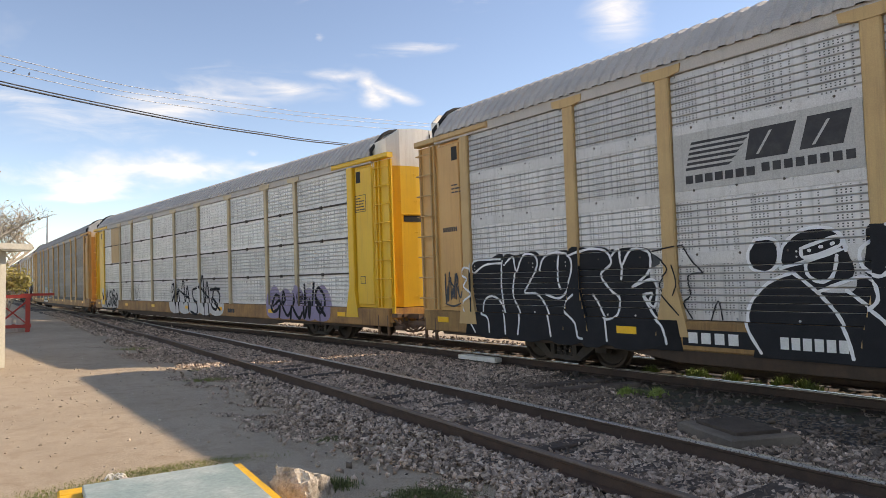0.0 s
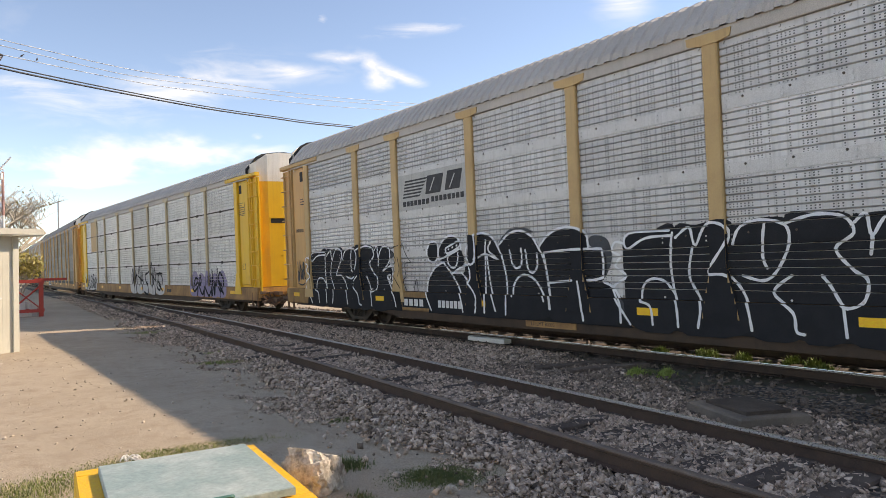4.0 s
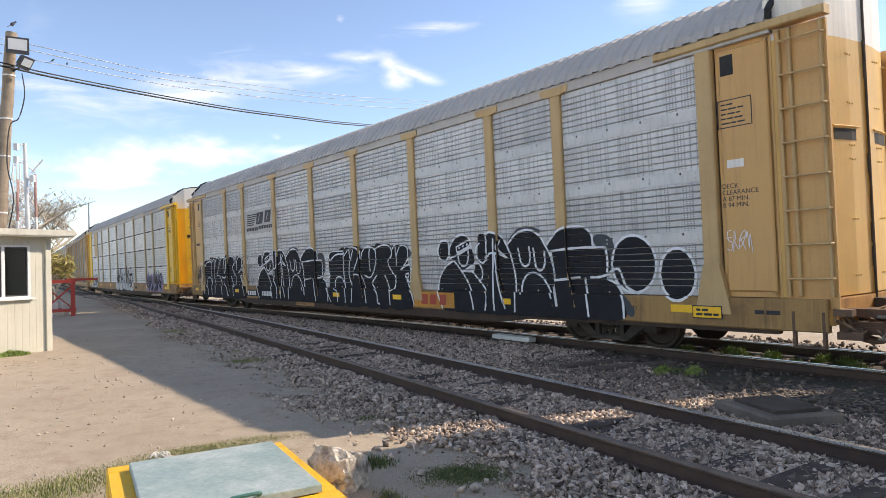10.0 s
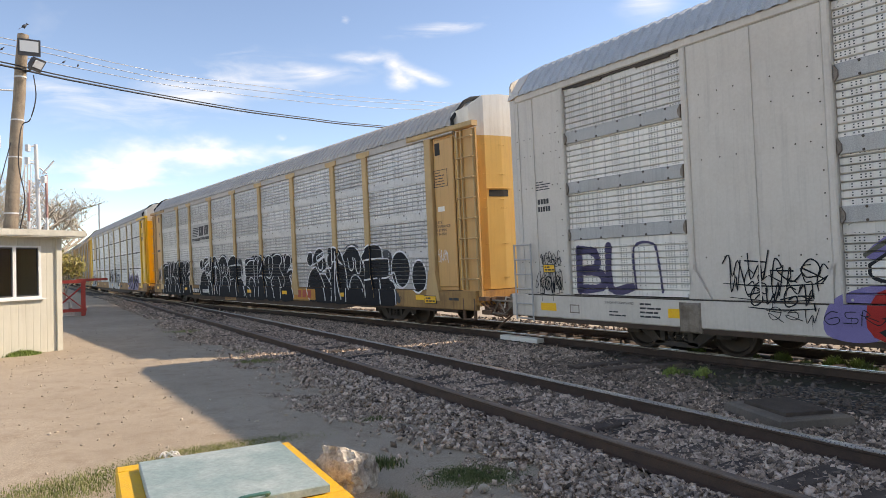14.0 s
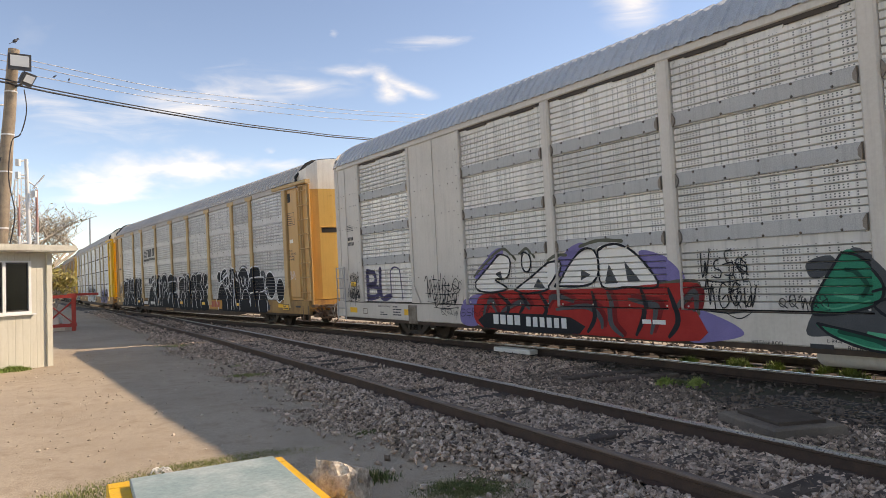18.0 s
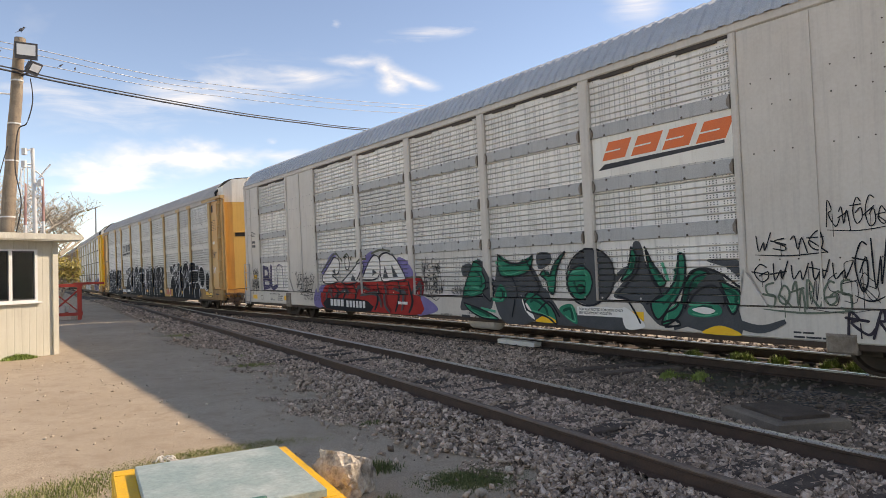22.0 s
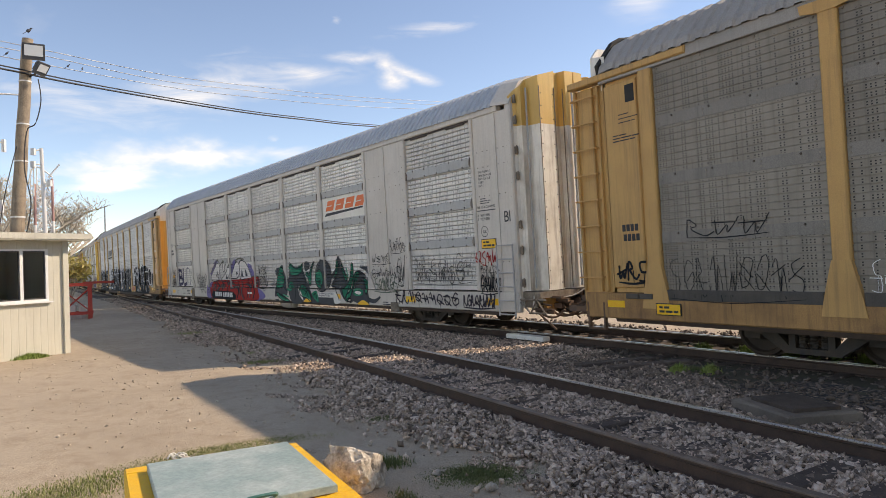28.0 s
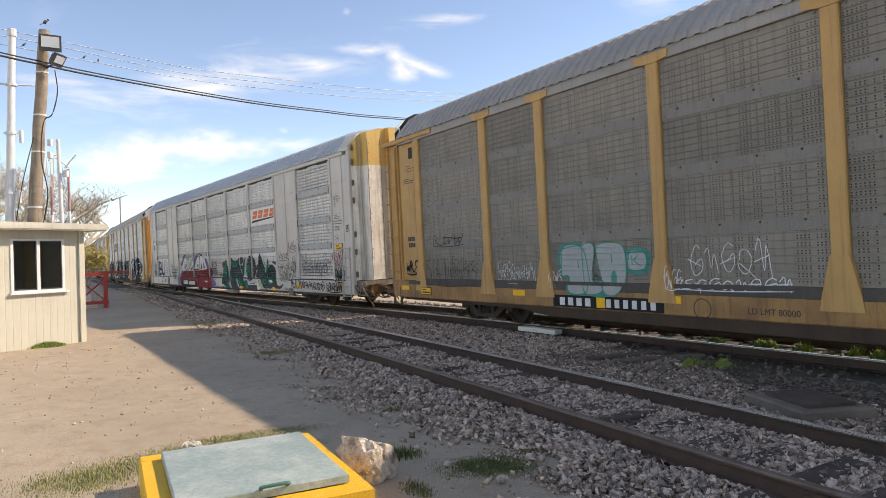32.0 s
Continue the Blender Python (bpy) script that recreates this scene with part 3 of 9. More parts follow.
def end_doors(parent, k, paint, top_paint, half=13.25):
    """Two bowed end doors with a slot, riveted seams and a pale upper band; k is the end."""
    plan = [(half, 1.38), (half + 0.42, 1.24), (half + 0.58, 0.92), (half + 0.65, 0.46), (half + 0.68, 0.02)]
    for side in (1, -1):
        s, t = Shape(), Shape()
        for g, z0, z1 in ((s, 0.98, 4.62), (t, 4.62, 5.62)):
            rows = []
            for x, y in plan:
                top = min(z1, 5.62 - 0.42 * max(0, y - 0.85) / 0.55)
                rows.append([(k * x, side * y, z0), (k * x, side * y, top), (k * (x - 0.06), side * (y - 0.0), top), (k * (x - 0.06), side * y, z0)])
            g.loft(rows)
        for x, y in plan[1:4]:
            for z in (1.25, 2.05, 2.9, 3.1, 3.7, 4.4):
                for d in (-0.1, 0.0, 0.1):
                    s.turned([(k * (x + 0.004), 0.018), (k * (x + 0.016), 0.01)], "X", 6, (0, side * (y + d * 0.8), z + 0.02 * d))
        leaf = part("end_door", s, paint, parent)
        part("door_top", t, top_paint, leaf, "pale upper band of the end door")
        part("door_slot", Shape().loft([[(k * (half + 0.595), side * 0.86, z), (k * (half + 0.66), side * 0.46, z), (k * (half + 0.66), side * 0.3, z), (k * (half + 0.6), side * 0.3, z), (k * (half + 0.54), side * 0.86, z)] for z in (3.17, 3.33)]), M_BLACK, leaf)
        part("slot_rim", Shape().tube([(k * (half + 0.6), side * 0.9, 3.36), (k * (half + 0.67), side * 0.46, 3.36), (k * (half + 0.68), side * 0.26, 3.36)], 0.014, 5), paint, leaf)
    lock = Shape().tube([(k * (half + 0.7), 0.0, 0.9), (k * (half + 0.7), 0.0, 5.5)], 0.018, 8)
    for z in (1.35, 1.7, 2.7, 4.1, 4.35):
        lock.box((k * (half + 0.69) - 0.02, -0.025, z), (k * (half + 0.69) + 0.02, 0.03, z + 0.3))
    part("lock_rod", lock, M_UNDER, parent)
    part("end_platform", Shape().box((min(k * (half - 0.1), k * (half + 0.7)), -1.3, 0.84), (max(k * (half - 0.1), k * (half + 0.7)), 1.3, 0.96)).box((min(k * (half + 0.3), k * (half + 0.7)), -1.42, 0.62), (max(k * (half + 0.3), k * (half + 0.7)), 1.42, 0.84)), M_RUSTY if paint is not M_WHITE else M_BODY_GREY, parent)


T_ROOF = ((SIDE + 0.02, 4.90), (SIDE - 0.02, 5.02), (1.06, 5.46), (0.84, 5.57), (0.45, 5.64), (0.0, 5.68), (-0.45, 5.64), (-0.84, 5.57), (-1.06, 5.46), (-SIDE + 0.02, 5.02), (-SIDE - 0.02, 4.90))


def yellow_car(name, label, paint, sheet, sill_paint, top_paint=M_WHITE, roof_paint=M_ROOF, gussets=False, dark_seams=False, sealed=True, post_paint=None, door_paint=None, strip=None):
    car = tagged(new(name), label, "rail car", "cars of the train")
    far_wall(car, 13.25, 0.98, 4.9, sheet)
    underframe(car, 13.7, 9.9)
    for a, b in bays_of(T_POSTS, T_EDGE):
        for z0, z1 in ROWS:
            panel(car, a, b, z0, z1, sheet)
    if dark_seams:
        for z in (1.9, 2.86, 3.81):
            for a, b in bays_of(T_POSTS, T_EDGE):
                part("seam_rail", Shape().box((b + 0.02, SIDE - 0.06, z - 0.03), (a - 0.02, SIDE - 0.03, z + 0.012)).box(((a + b) / 2 - 0.05, SIDE - 0.06, z - 0.06), ((a + b) / 2 + 0.05, SIDE - 0.02, z + 0.03)), M_UNDER, car)
    if strip:
        for z in (1.9, 2.86, 3.81):
            for a, b in bays_of(T_POSTS, T_EDGE):
                part("seam_strip", Shape().slab((b + 0.01, SIDE - 0.062, z - 0.09), (a - 0.01, SIDE - 0.05, z + 0.09), 0.003), strip, car)
                n = max(int((a - b) / 0.62), 2)
                part("rivets", bolts(Shape(), [(b + (a - b) * (i + 0.5) / n, SIDE - 0.05, z + 0.055) for i in range(n)], 0.02, 0.014), M_RIVET, car)
    for x in T_POSTS:
        part("post", gusset_post(x, gusset=gussets, w=0.25 if not dark_seams else 0.16), post_paint or paint, car)
    for k in (1, -1):
        x0 = k * (T_EDGE + 0.14)
        part("end_post", gusset_post(x0, gusset=True, cap=False, w=0.27), paint, car)
        lo, hi = sorted((k * 12.42, k * 13.28))
        door = part("side_door", Shape().box((lo, SIDE - 0.16, 0.98), (hi, SIDE - 0.09, 4.74)).slab((lo + 0.06, SIDE - 0.1, 1.06), (hi - 0.06, SIDE - 0.055, 4.66), 0.02), door_paint or paint, car)
        part("vent", Shape().box((k * 12.62 - 0.1, SIDE - 0.08, 4.28), (k * 12.62 + 0.1, SIDE - 0.05, 4.58)), M_BLACK, door)
        lo2, hi2 = sorted((k * 13.32, k * 14.02))
        plate = part("corner_plate", Shape().box((lo2, SIDE - 0.15, 0.8), (hi2, SIDE - 0.11, 4.74)), door_paint or paint, car)
        for c in (0.05, 0.2, 0.62):
            part("stiffener", Shape().slab((k * (13.34 + c) - 0.022, SIDE - 0.112, 1.0), (k * (13.34 + c) + 0.022, SIDE - 0.05, 4.73), 0.01), paint, plate)
        part("corner_plate", Shape().box((lo2, -SIDE + 0.11, 0.8), (hi2, -SIDE + 0.15, 4.74)), door_paint or paint, car)
        part("brake_rigging", end_clutter(k * 13.95, k, 3 if k > 0 else 5), M_RIG, car, "grimy brake levers and hoses")
        rungs(car, k * 13.42, k * 14.0, 1.25, 4.55, SIDE - 0.02, 8, paint)
        a, b = sorted((k * 11.4, k * 14.06))
        part("header_beam", Shape().slab((a, SIDE - 0.15, 4.77), (b, SIDE + 0.035, 4.895), 0.02), paint, car)
        end_doors(car, k, M_AMBER if door_paint else paint, top_paint)
        coupler(car, k * 13.9, k, sill_paint)
        step(car, k * 13.65, M_RIG)
        truck(car, k * 9.9)
        if sealed:
            arch = Shape()
            pts = [(k * 13.3, y, z + 0.03) for y, z in T_ROOF]
            arch.tube([(k * 13.3, SIDE - 0.05, 4.8)] + pts[1:-1] + [(k * 13.3, -SIDE + 0.05, 4.8)], 0.05, 6)
            part("roof_seal", arch, M_BLACK, car)
    part("top_plate", Shape().slab((-13.3, SIDE - 0.14, 4.72), (13.3, SIDE - 0.005, 4.92), 0.01), roof_paint, car)
    part("side_sill", Shape().slab((-13.9, SIDE - 0.12, 0.52), (13.9, SIDE - 0.004, 0.97), 0.02), sill_paint, car)
    part("sill_flange", Shape().loft([[(x, y, z) for y, z in ((SIDE - 0.2, low), (SIDE - 0.05, low), (SIDE - 0.03, 0.52), (SIDE - 0.2, 0.52))] for x, low in ((-13.2, 0.46), (-8.2, 0.44), (-7.2, 0.33), (7.2, 0.33), (8.2, 0.44), (13.2, 0.46))]), M_FLANGE, car, "grimy brown lower flange")
    part("roof", corrugated_roof(13.25, T_ROOF), roof_paint, car)
    for x in (13.15, 8.1, 4.1, -0.1, -3.4, -7.5, -11.7):
        part("reflector", Shape().box((x - 0.2, SIDE - 0.02, 0.72), (x + 0.2, SIDE + 0.004, 0.84)), M_SIGN, car)
    return car


B_POSTS = ((4.14, 0.23), (1.39, 0.24), (-1.62, 0.24), (-4.6, 0.24))
B_WINDOWS = ((11.96, 9.28), (6.96, 4.26), (4.02, 1.51), (1.27, -1.5), (-1.74, -4.48), (-4.72, -7.46), (-9.65, -12.37))
B_ROOF = ((SIDE + 0.02, 5.02), (SIDE, 5.1), (1.14, 5.54), (0.86, 5.68), (0.45, 5.74), (0.0, 5.77), (-0.45, 5.74), (-0.86, 5.68), (-1.14, 5.54), (-SIDE, 5.1), (-SIDE - 0.02, 5.02))


def nail_rows(k, side):
    """Rivet heads down the edges of the pleats of an end door."""
    s = Shape()
    for y in (0.98, 0.62):
        for i in range(16):
            s.turned([(k * 14.24, 0.014), (k * 14.252, 0.008)], "X", 6, (0, side * y, 1.1 + 0.27 * i))
    return s


def B_CROWN(y):
    """How high the doors of the grey car may reach under its roof, at y from the middle."""
    return float(np.interp(abs(y), [0.0, 0.45, 0.86, 1.14, 1.47], [5.7, 5.68, 5.62, 5.48, 5.1]))


def grey_car(name, label):
    car = tagged(new(name), label, "rail car", "cars of the train")
    paint, sheet = M_BODY_GREY, M_PANEL_WHITE
    far_wall(car, 13.3, 0.95, 4.95, sheet)
    underframe(car, 13.7, 9.9)
    rows = ((0.97, 2.02), (2.02, 2.98), (2.98, 3.94), (3.94, 4.86))
    for a, b in B_WINDOWS:
        for z0, z1 in rows:
            panel(car, a, b, z0, z1, sheet)
        for z in (2.1, 2.98, 3.93):
            g = Shape().slab((b + 0.02, SIDE - 0.06, z - 0.11), (a - 0.02, SIDE - 0.022, z + 0.11), 0.01)
            band = part("band", g, M_BAND, car, "bare grey metal band")
            part("rivets", bolts(Shape(), [(b + (a - b) * fx, SIDE - 0.022, z + fz) for fx in (0.12, 0.31, 0.5, 0.69, 0.88) for fz in (-0.085, 0.085)], 0.02, 0.016), M_RIVET, band)
            for x in (a - 0.02, b + 0.02):
                d = -0.07 if x > (a + b) / 2 else 0.07
                part("bracket", Shape().loft([[(x, y, z - 0.12), (x + d * 0.7, y, z - 0.06), (x + d * 0.7, y, z + 0.02), (x, y, z + 0.1)] for y in (SIDE - 0.03, SIDE + 0.008)]), M_BRACKET, band)
        part("window_head", Shape().box((b, SIDE - 0.05, 4.86), (a, SIDE - 0.03, 4.9)).box((b + 0.2, SIDE - 0.05, 4.83), (b + 0.9, SIDE - 0.02, 4.88)).box((a - 1.0, SIDE - 0.05, 4.83), (a - 0.3, SIDE - 0.02, 4.88)), M_UNDER, car)
    for x, w in B_POSTS:
        part("post", Shape().slab((x - w / 2, SIDE - 0.14, 0.95), (x + w / 2, SIDE + 0.01, 4.9), 0.03), paint, car)
    for x0, x1, seams in ((7.08, 9.18, (8.1,)), (-9.53, -7.56, (-8.6,)), (12.06, 13.5, (12.85, 13.3)), (-13.75, -12.47, (-13.25,))):
        s = Shape().slab((x0, SIDE - 0.12, 0.95), (x1, SIDE - 0.025, 4.9), 0.012)
        for x in seams:
            s.box((x - 0.012, SIDE - 0.04, 0.97), (x + 0.012, SIDE - 0.006, 4.88))
        pts = [(x0 + (x1 - x0) * f, SIDE - 0.025, z) for z in (1.6, 3.1, 3.75, 4.1) for f in (0.1, 0.2, 0.35, 0.62, 0.75, 0.9)]
        blank = part("blank_panel", s, paint, car)
        part("rivets", bolts(Shape(), pts + [(x0 + 0.06, SIDE - 0.025, 1.2 + 0.3 * i) for i in range(12)], 0.012, 0.01), M_RIVET, blank)
    for x in (12.02, 9.23, 7.02, -7.51, -9.6, -12.42):
        part("frame_post", Shape().slab((x - 0.055, SIDE - 0.1, 0.95), (x + 0.055, SIDE + 0.012, 4.9), 0.02), paint, car)
        if abs(x) < 12:
            d = 0.34 if x in (9.23, -7.51) else -0.34
            part("foot_gusset", Shape().loft([[(x - 0.05 * (1 if d > 0 else -1), y, 1.5), (x, y, 1.5), (x - d, y, 0.96), (x + 0.06, y, 0.96)] for y in (SIDE - 0.02, SIDE + 0.015)]), paint, car)
    part("top_plate", Shape().slab((-13.35, SIDE - 0.14, 4.9), (13.35, SIDE, 5.05), 0.02), paint, car)
    part("side_sill", Shape().slab((-13.75, SIDE - 0.12, 0.5), (13.75, SIDE - 0.002, 0.95), 0.02), paint, car)
    part("sill_flange", Shape().box((-13.3, SIDE - 0.2, 0.42), (13.3, SIDE - 0.03, 0.5)), M_FLANGE, car, "grimy brown lower flange")
    part("sill_slot", Shape().box((-13.2, SIDE - 0.03, 0.935), (13.2, SIDE - 0.0005, 0.953)), M_UNDER, car)
    part("roof", corrugated_roof(13.2, B_ROOF, 0.235), M_ROOF_BLUE, car)
    for k in (1, -1):
        hood = Shape().loft([[(k * 13.2, y * 1.01, z + 0.012) for y, z in B_ROOF], [(k * (13.75 if k < 0 else 13.6), y * 0.98, z - 0.03) for y, z in B_ROOF]])
        part("roof_hood", hood, paint, car)
        # folded end doors with upright pleats and a coloured head
        plan = [(13.52, 1.44), (13.66, 1.36), (13.78, 1.26), (13.86, 1.14), (13.9, 0.9), (13.92, 0.5), (13.92, 0.02)] if k > 0 else [(13.72, 1.42), (13.8, 1.3), (13.92, 1.26), (13.92, 1.1), (14.24, 1.04), (14.24, 0.55), (14.12, 0.5), (14.12, 0.32), (14.3, 0.27), (14.3, 0.02)]
        for side in (1, -1):
            low, head = Shape(), Shape()
            for g, z0, z1 in ((low, 0.95, 4.5), (head, 4.5, 5.7)):
                g.loft([[(k * x, side * y, z0), (k * x, side * y, min(z1, B_CROWN(y))), (k * (x - 0.05), side * y, min(z1, B_CROWN(y))), (k * (x - 0.05), side * y, z0)] for x, y in plan])
            leaf = part("end_door", low, M_GRIMY_WHITE, car, "pleated white end door")
            part("door_head", head, M_AMBER if k < 0 else M_GRIMY_WHITE, leaf, "orange-yellow head of the end door" if k < 0 else "")
            if k > 0:
                continue
            for z in (1.05, 1.75, 2.3, 3.35, 3.9, 4.55, 5.0):
                part("hinge", Shape().box((k * 13.8 - 0.025, side * 1.345 - 0.03, z), (k * 13.8 + 0.025, side * 1.345 + 0.03, z + 0.16)).tube([(k * 13.83, side * 1.36, z - 0.02), (k * 13.83, side * 1.36, z + 0.18)], 0.016, 6), M_GRIME, leaf)
            hinge = Shape()
            hinge.tube([(k * 13.98, side * 1.16, 1.0), (k * 13.98, side * 1.16, 5.3)], 0.02, 6)
            hinge.tube([(k * 14.34, side * 0.12, 1.0), (k * 14.34, side * 0.12, 5.3)], 0.024, 6)
            for y in (1.03, 0.57, 0.31):
                part("door_seam", Shape().box((k * 14.247 - 0.006, side * y - 0.008, 0.98), (k * 14.247 + 0.006, side * y + 0.008, 5.3)), M_GRIME, leaf)
            part("rivets", nail_rows(k, side), M_RIVET, leaf)
            part("door_rod", hinge, M_BAND, leaf)
        edge = 13.76 if k < 0 else 13.56
        part("corner_post", Shape().slab((min(k * (edge - 0.18), k * edge), SIDE - 0.2, 0.6), (max(k * (edge - 0.18), k * edge), SIDE - 0.015, 5.0), 0.03), paint, car)
        part("end_platform", Shape().box((min(k * 13.3, k * (14.28 if k < 0 else 13.95)), -1.35, 0.8), (max(k * 13.3, k * (14.28 if k < 0 else 13.95)), 1.35, 0.93)).box((min(k * 13.7, k * 14.1), -1.3, 0.6), (max(k * 13.7, k * 14.1), 1.3, 0.8)), M_GRIME, car, "rust-grimed end platform")
        zig = Shape().tube([(k * 13.75, 1.42, 0.72), (k * 14.05, 1.43, 0.5), (k * 14.25, 1.43, 0.78), (k * 14.45, 1.42, 0.52)], 0.022, 6).tube([(k * 13.72, 1.42, 0.78), (k * 14.5, 1.42, 0.78)], 0.022, 6).tube([(k * 14.0, 1.42, 0.5), (k * 14.5, 1.42, 0.5)], 0.022, 6)
        part("end_step", zig, M_GRIME, car)
        part("brake_valve", Shape().box((min(k * 14.0, k * 14.2), 0.7, 0.55), (max(k * 14.0, k * 14.2), 1.1, 0.8)), M_RUSTY, car)
        lad = part("ladder", Shape().tube([(k * (13.0 if k > 0 else 13.18), SIDE + 0.06, 0.42), (k * (13.0 if k > 0 else 13.18), SIDE + 0.06, 1.98)], 0.02, 8), M_BAND, car)
        part("stile", Shape().tube([(k * (13.52 if k > 0 else 13.7), SIDE + 0.06, 0.42), (k * (13.52 if k > 0 else 13.7), SIDE + 0.06, 1.98)], 0.02, 8), M_BAND, lad)
        for z in (0.46, 0.76, 1.06, 1.36, 1.66, 1.96):
            part("rung", Shape().tube([(k * (13.0 if k > 0 else 13.18), SIDE + 0.06, z), (k * (13.52 if k > 0 else 13.7), SIDE + 0.06, z)], 0.016, 6), M_BAND, lad)
        coupler(car, k * 14.05, k, M_BODY_GREY)
        part("brake_rigging", end_clutter(k * 14.0, k, 8), M_RIG, car, "grimy brake levers and hoses")
        truck(car, k * 9.9)
    for x in (12.6, 9.5, 1.9, -2.9, -5.5, -9.6, -12.9):
        part("reflector", Shape().box((x - 0.22, SIDE - 0.02, 0.64), (x + 0.22, SIDE + 0.003, 0.79)), M_SIGN, car)
    part("air_tank", Shape().turned([(-1.5, 0.05), (-1.45, 0.17), (-1.4, 0.19), (-0.6, 0.19), (-0.55, 0.17), (-0.5, 0.05)], "X", 18, (-0.1, 1.1, 0.4)), M_BODY_GREY, car, smooth=True)
    for x0, x1, z0, z1 in ((-9.0, -8.62, 0.36, 0.62), (9.1, 9.5, 0.42, 0.9)):
        part("jacking_pad", Shape().slab((x0, SIDE - 0.1, z0), (x1, SIDE + 0.03, z1), 0.03), M_GRIME, car, "rust-grimed jacking bracket")
    return car
# ---- the ground and the tracks ----
def sph(az, el, d):
    """A point seen at these angles from the eye, at d metres in plan; az to the left."""
    a = radians(az)
    return Vector((-d * math.sin(a), d * math.cos(a), EYE[2] + d * math.tan(radians(el))))


def plan_of(x, y):
    """Distance along the main track and towards the viewer, for arrays of points."""
    s = np.clip((x - LINE_X[ZERO]) * -math.sin(0.64) + (y - LINE_Y[ZERO]) * math.cos(0.64), GRID[0], GRID[-1])
    for _ in range(4):
        h = np.interp(s, GRID, HEAD)
        s = np.clip(s + (x - np.interp(s, GRID, LINE_X)) * -np.sin(h) + (y - np.interp(s, GRID, LINE_Y)) * np.cos(h), GRID[0], GRID[-1])
    h = np.interp(s, GRID, HEAD)
    return s, -((x - np.interp(s, GRID, LINE_X)) * np.cos(h) + (y - np.interp(s, GRID, LINE_Y)) * np.sin(h))


SID_S, SID_O = np.array([a for a, _ in SIDING], float), np.array([b for _, b in SIDING], float)
rng = np.random.default_rng(7)


def rough_noise(x, y, f, seed):
    k = np.random.default_rng(seed).uniform(-1, 1, (6, 3))
    return sum(np.sin(f * (1 + 0.5 * i) * (a * x + b * y) * 2 + 7 * c) for i, (a, b, c) in enumerate(k)) / 6


def ground_height(x, y):
    s, o = plan_of(x, y)
    sid = np.interp(s, SID_S, SID_O)
    bed = np.clip(1.0 - np.abs(o - sid) / 2.6, 0, 1) ** 0.5 * (s < 70)
    main = np.clip(1.4 - np.abs(o) / 2.0, 0, 1)
    return -0.185 + 0.02 * rough_noise(x, y, 0.55, 3) + 0.012 * rough_noise(x, y, 2.3, 4) - 0.07 * bed * (1 - main) - 0.03 * main


gx = np.concatenate([[-2500, -900, -350, -150, -80, -50, -38], np.arange(-30, 14.1, 0.25), [18, 25, 40, 80, 200, 600, 2500]])
gy = np.concatenate([[-2500, -600, -150, -40, -12, -5], np.arange(-1, 42.1, 0.25), [46, 52, 60, 75, 100, 150, 300, 900, 2500]])
X, Y = np.meshgrid(gx, gy, indexing="ij")
Z = ground_height(X, Y)
nx, ny = X.shape
idx_a = (np.arange(nx - 1)[:, None] * ny + np.arange(ny - 1)[None, :]).ravel()


def soil(name):
    """Trodden pale earth with pebbles, damp patches and wheel-worn bands."""
    m, n, l, b = nodes_of(name)
    co = node(n, l, "TexCoord").outputs["Object"]
    big = node(n, l, "TexNoise", {"Vector": co, "Scale": 0.35, "Detail": 8.0, "Roughness": 0.62}).outputs[0]
    mid = node(n, l, "TexNoise", {"Vector": co, "Scale": 4.0, "Detail": 8.0, "Roughness": 0.7}).outputs[0]
    fine = node(n, l, "TexNoise", {"Vector": co, "Scale": 70.0, "Detail": 4.0, "Roughness": 0.7}).outputs[0]
    peb = node(n, l, "TexVoronoi", {"Vector": co, "Scale": 26.0})
    c = mix(n, l, ramp(n, l, big, 0.35, 0.68), (0.455, 0.365, 0.265), (0.37, 0.29, 0.205))
    c = mix(n, l, ramp(n, l, mid, 0.5, 0.8), c, (0.29, 0.21, 0.14))
    c = mix(n, l, node(n, l, "Math", {0: ramp(n, l, peb.outputs[0], 0.16, 0.06), 1: 0.45}, operation="MULTIPLY").outputs[0], c, (0.58, 0.49, 0.39))
    sh = ramp(n, l, fine, 0.3, 0.7)
    c = mix(n, l, 0.35, c, node(n, l, "CombineColor", {"Red": sh, "Green": sh, "Blue": sh}).outputs[0], "OVERLAY")
    l.new(c, b.inputs["Base Color"])
    b.inputs["Roughness"].default_value = 0.95
    h = node(n, l, "Math", {0: mid, 1: node(n, l, "Math", {0: fine, 1: 0.4}, operation="MULTIPLY").outputs[0]}, operation="ADD").outputs[0]
    l.new(node(n, l, "Bump", {"Height": h, "Strength": 0.5, "Distance": 0.03}).outputs[0], b.inputs["Normal"])
    return m


def gravel(name, light, dark):
    m, n, l, b = nodes_of(name)
    co = node(n, l, "TexCoord").outputs["Object"]
    v = node(n, l, "TexVoronoi", {"Vector": co, "Scale": 17.0})
    k = node(n, l, "SeparateColor", {0: v.outputs["Color"]}).outputs[0]
    c = mix(n, l, k, dark, light)
    gap = ramp(n, l, v.outputs["Distance"], 0.62, 0.25)
    c = mix(n, l, gap, (0.05, 0.045, 0.04), c)
    l.new(c, b.inputs["Base Color"])
    b.inputs["Roughness"].default_value = 0.95
    l.new(node(n, l, "Bump", {"Height": gap, "Strength": 0.9, "Distance": 0.03}).outputs[0], b.inputs["Normal"])
    return m


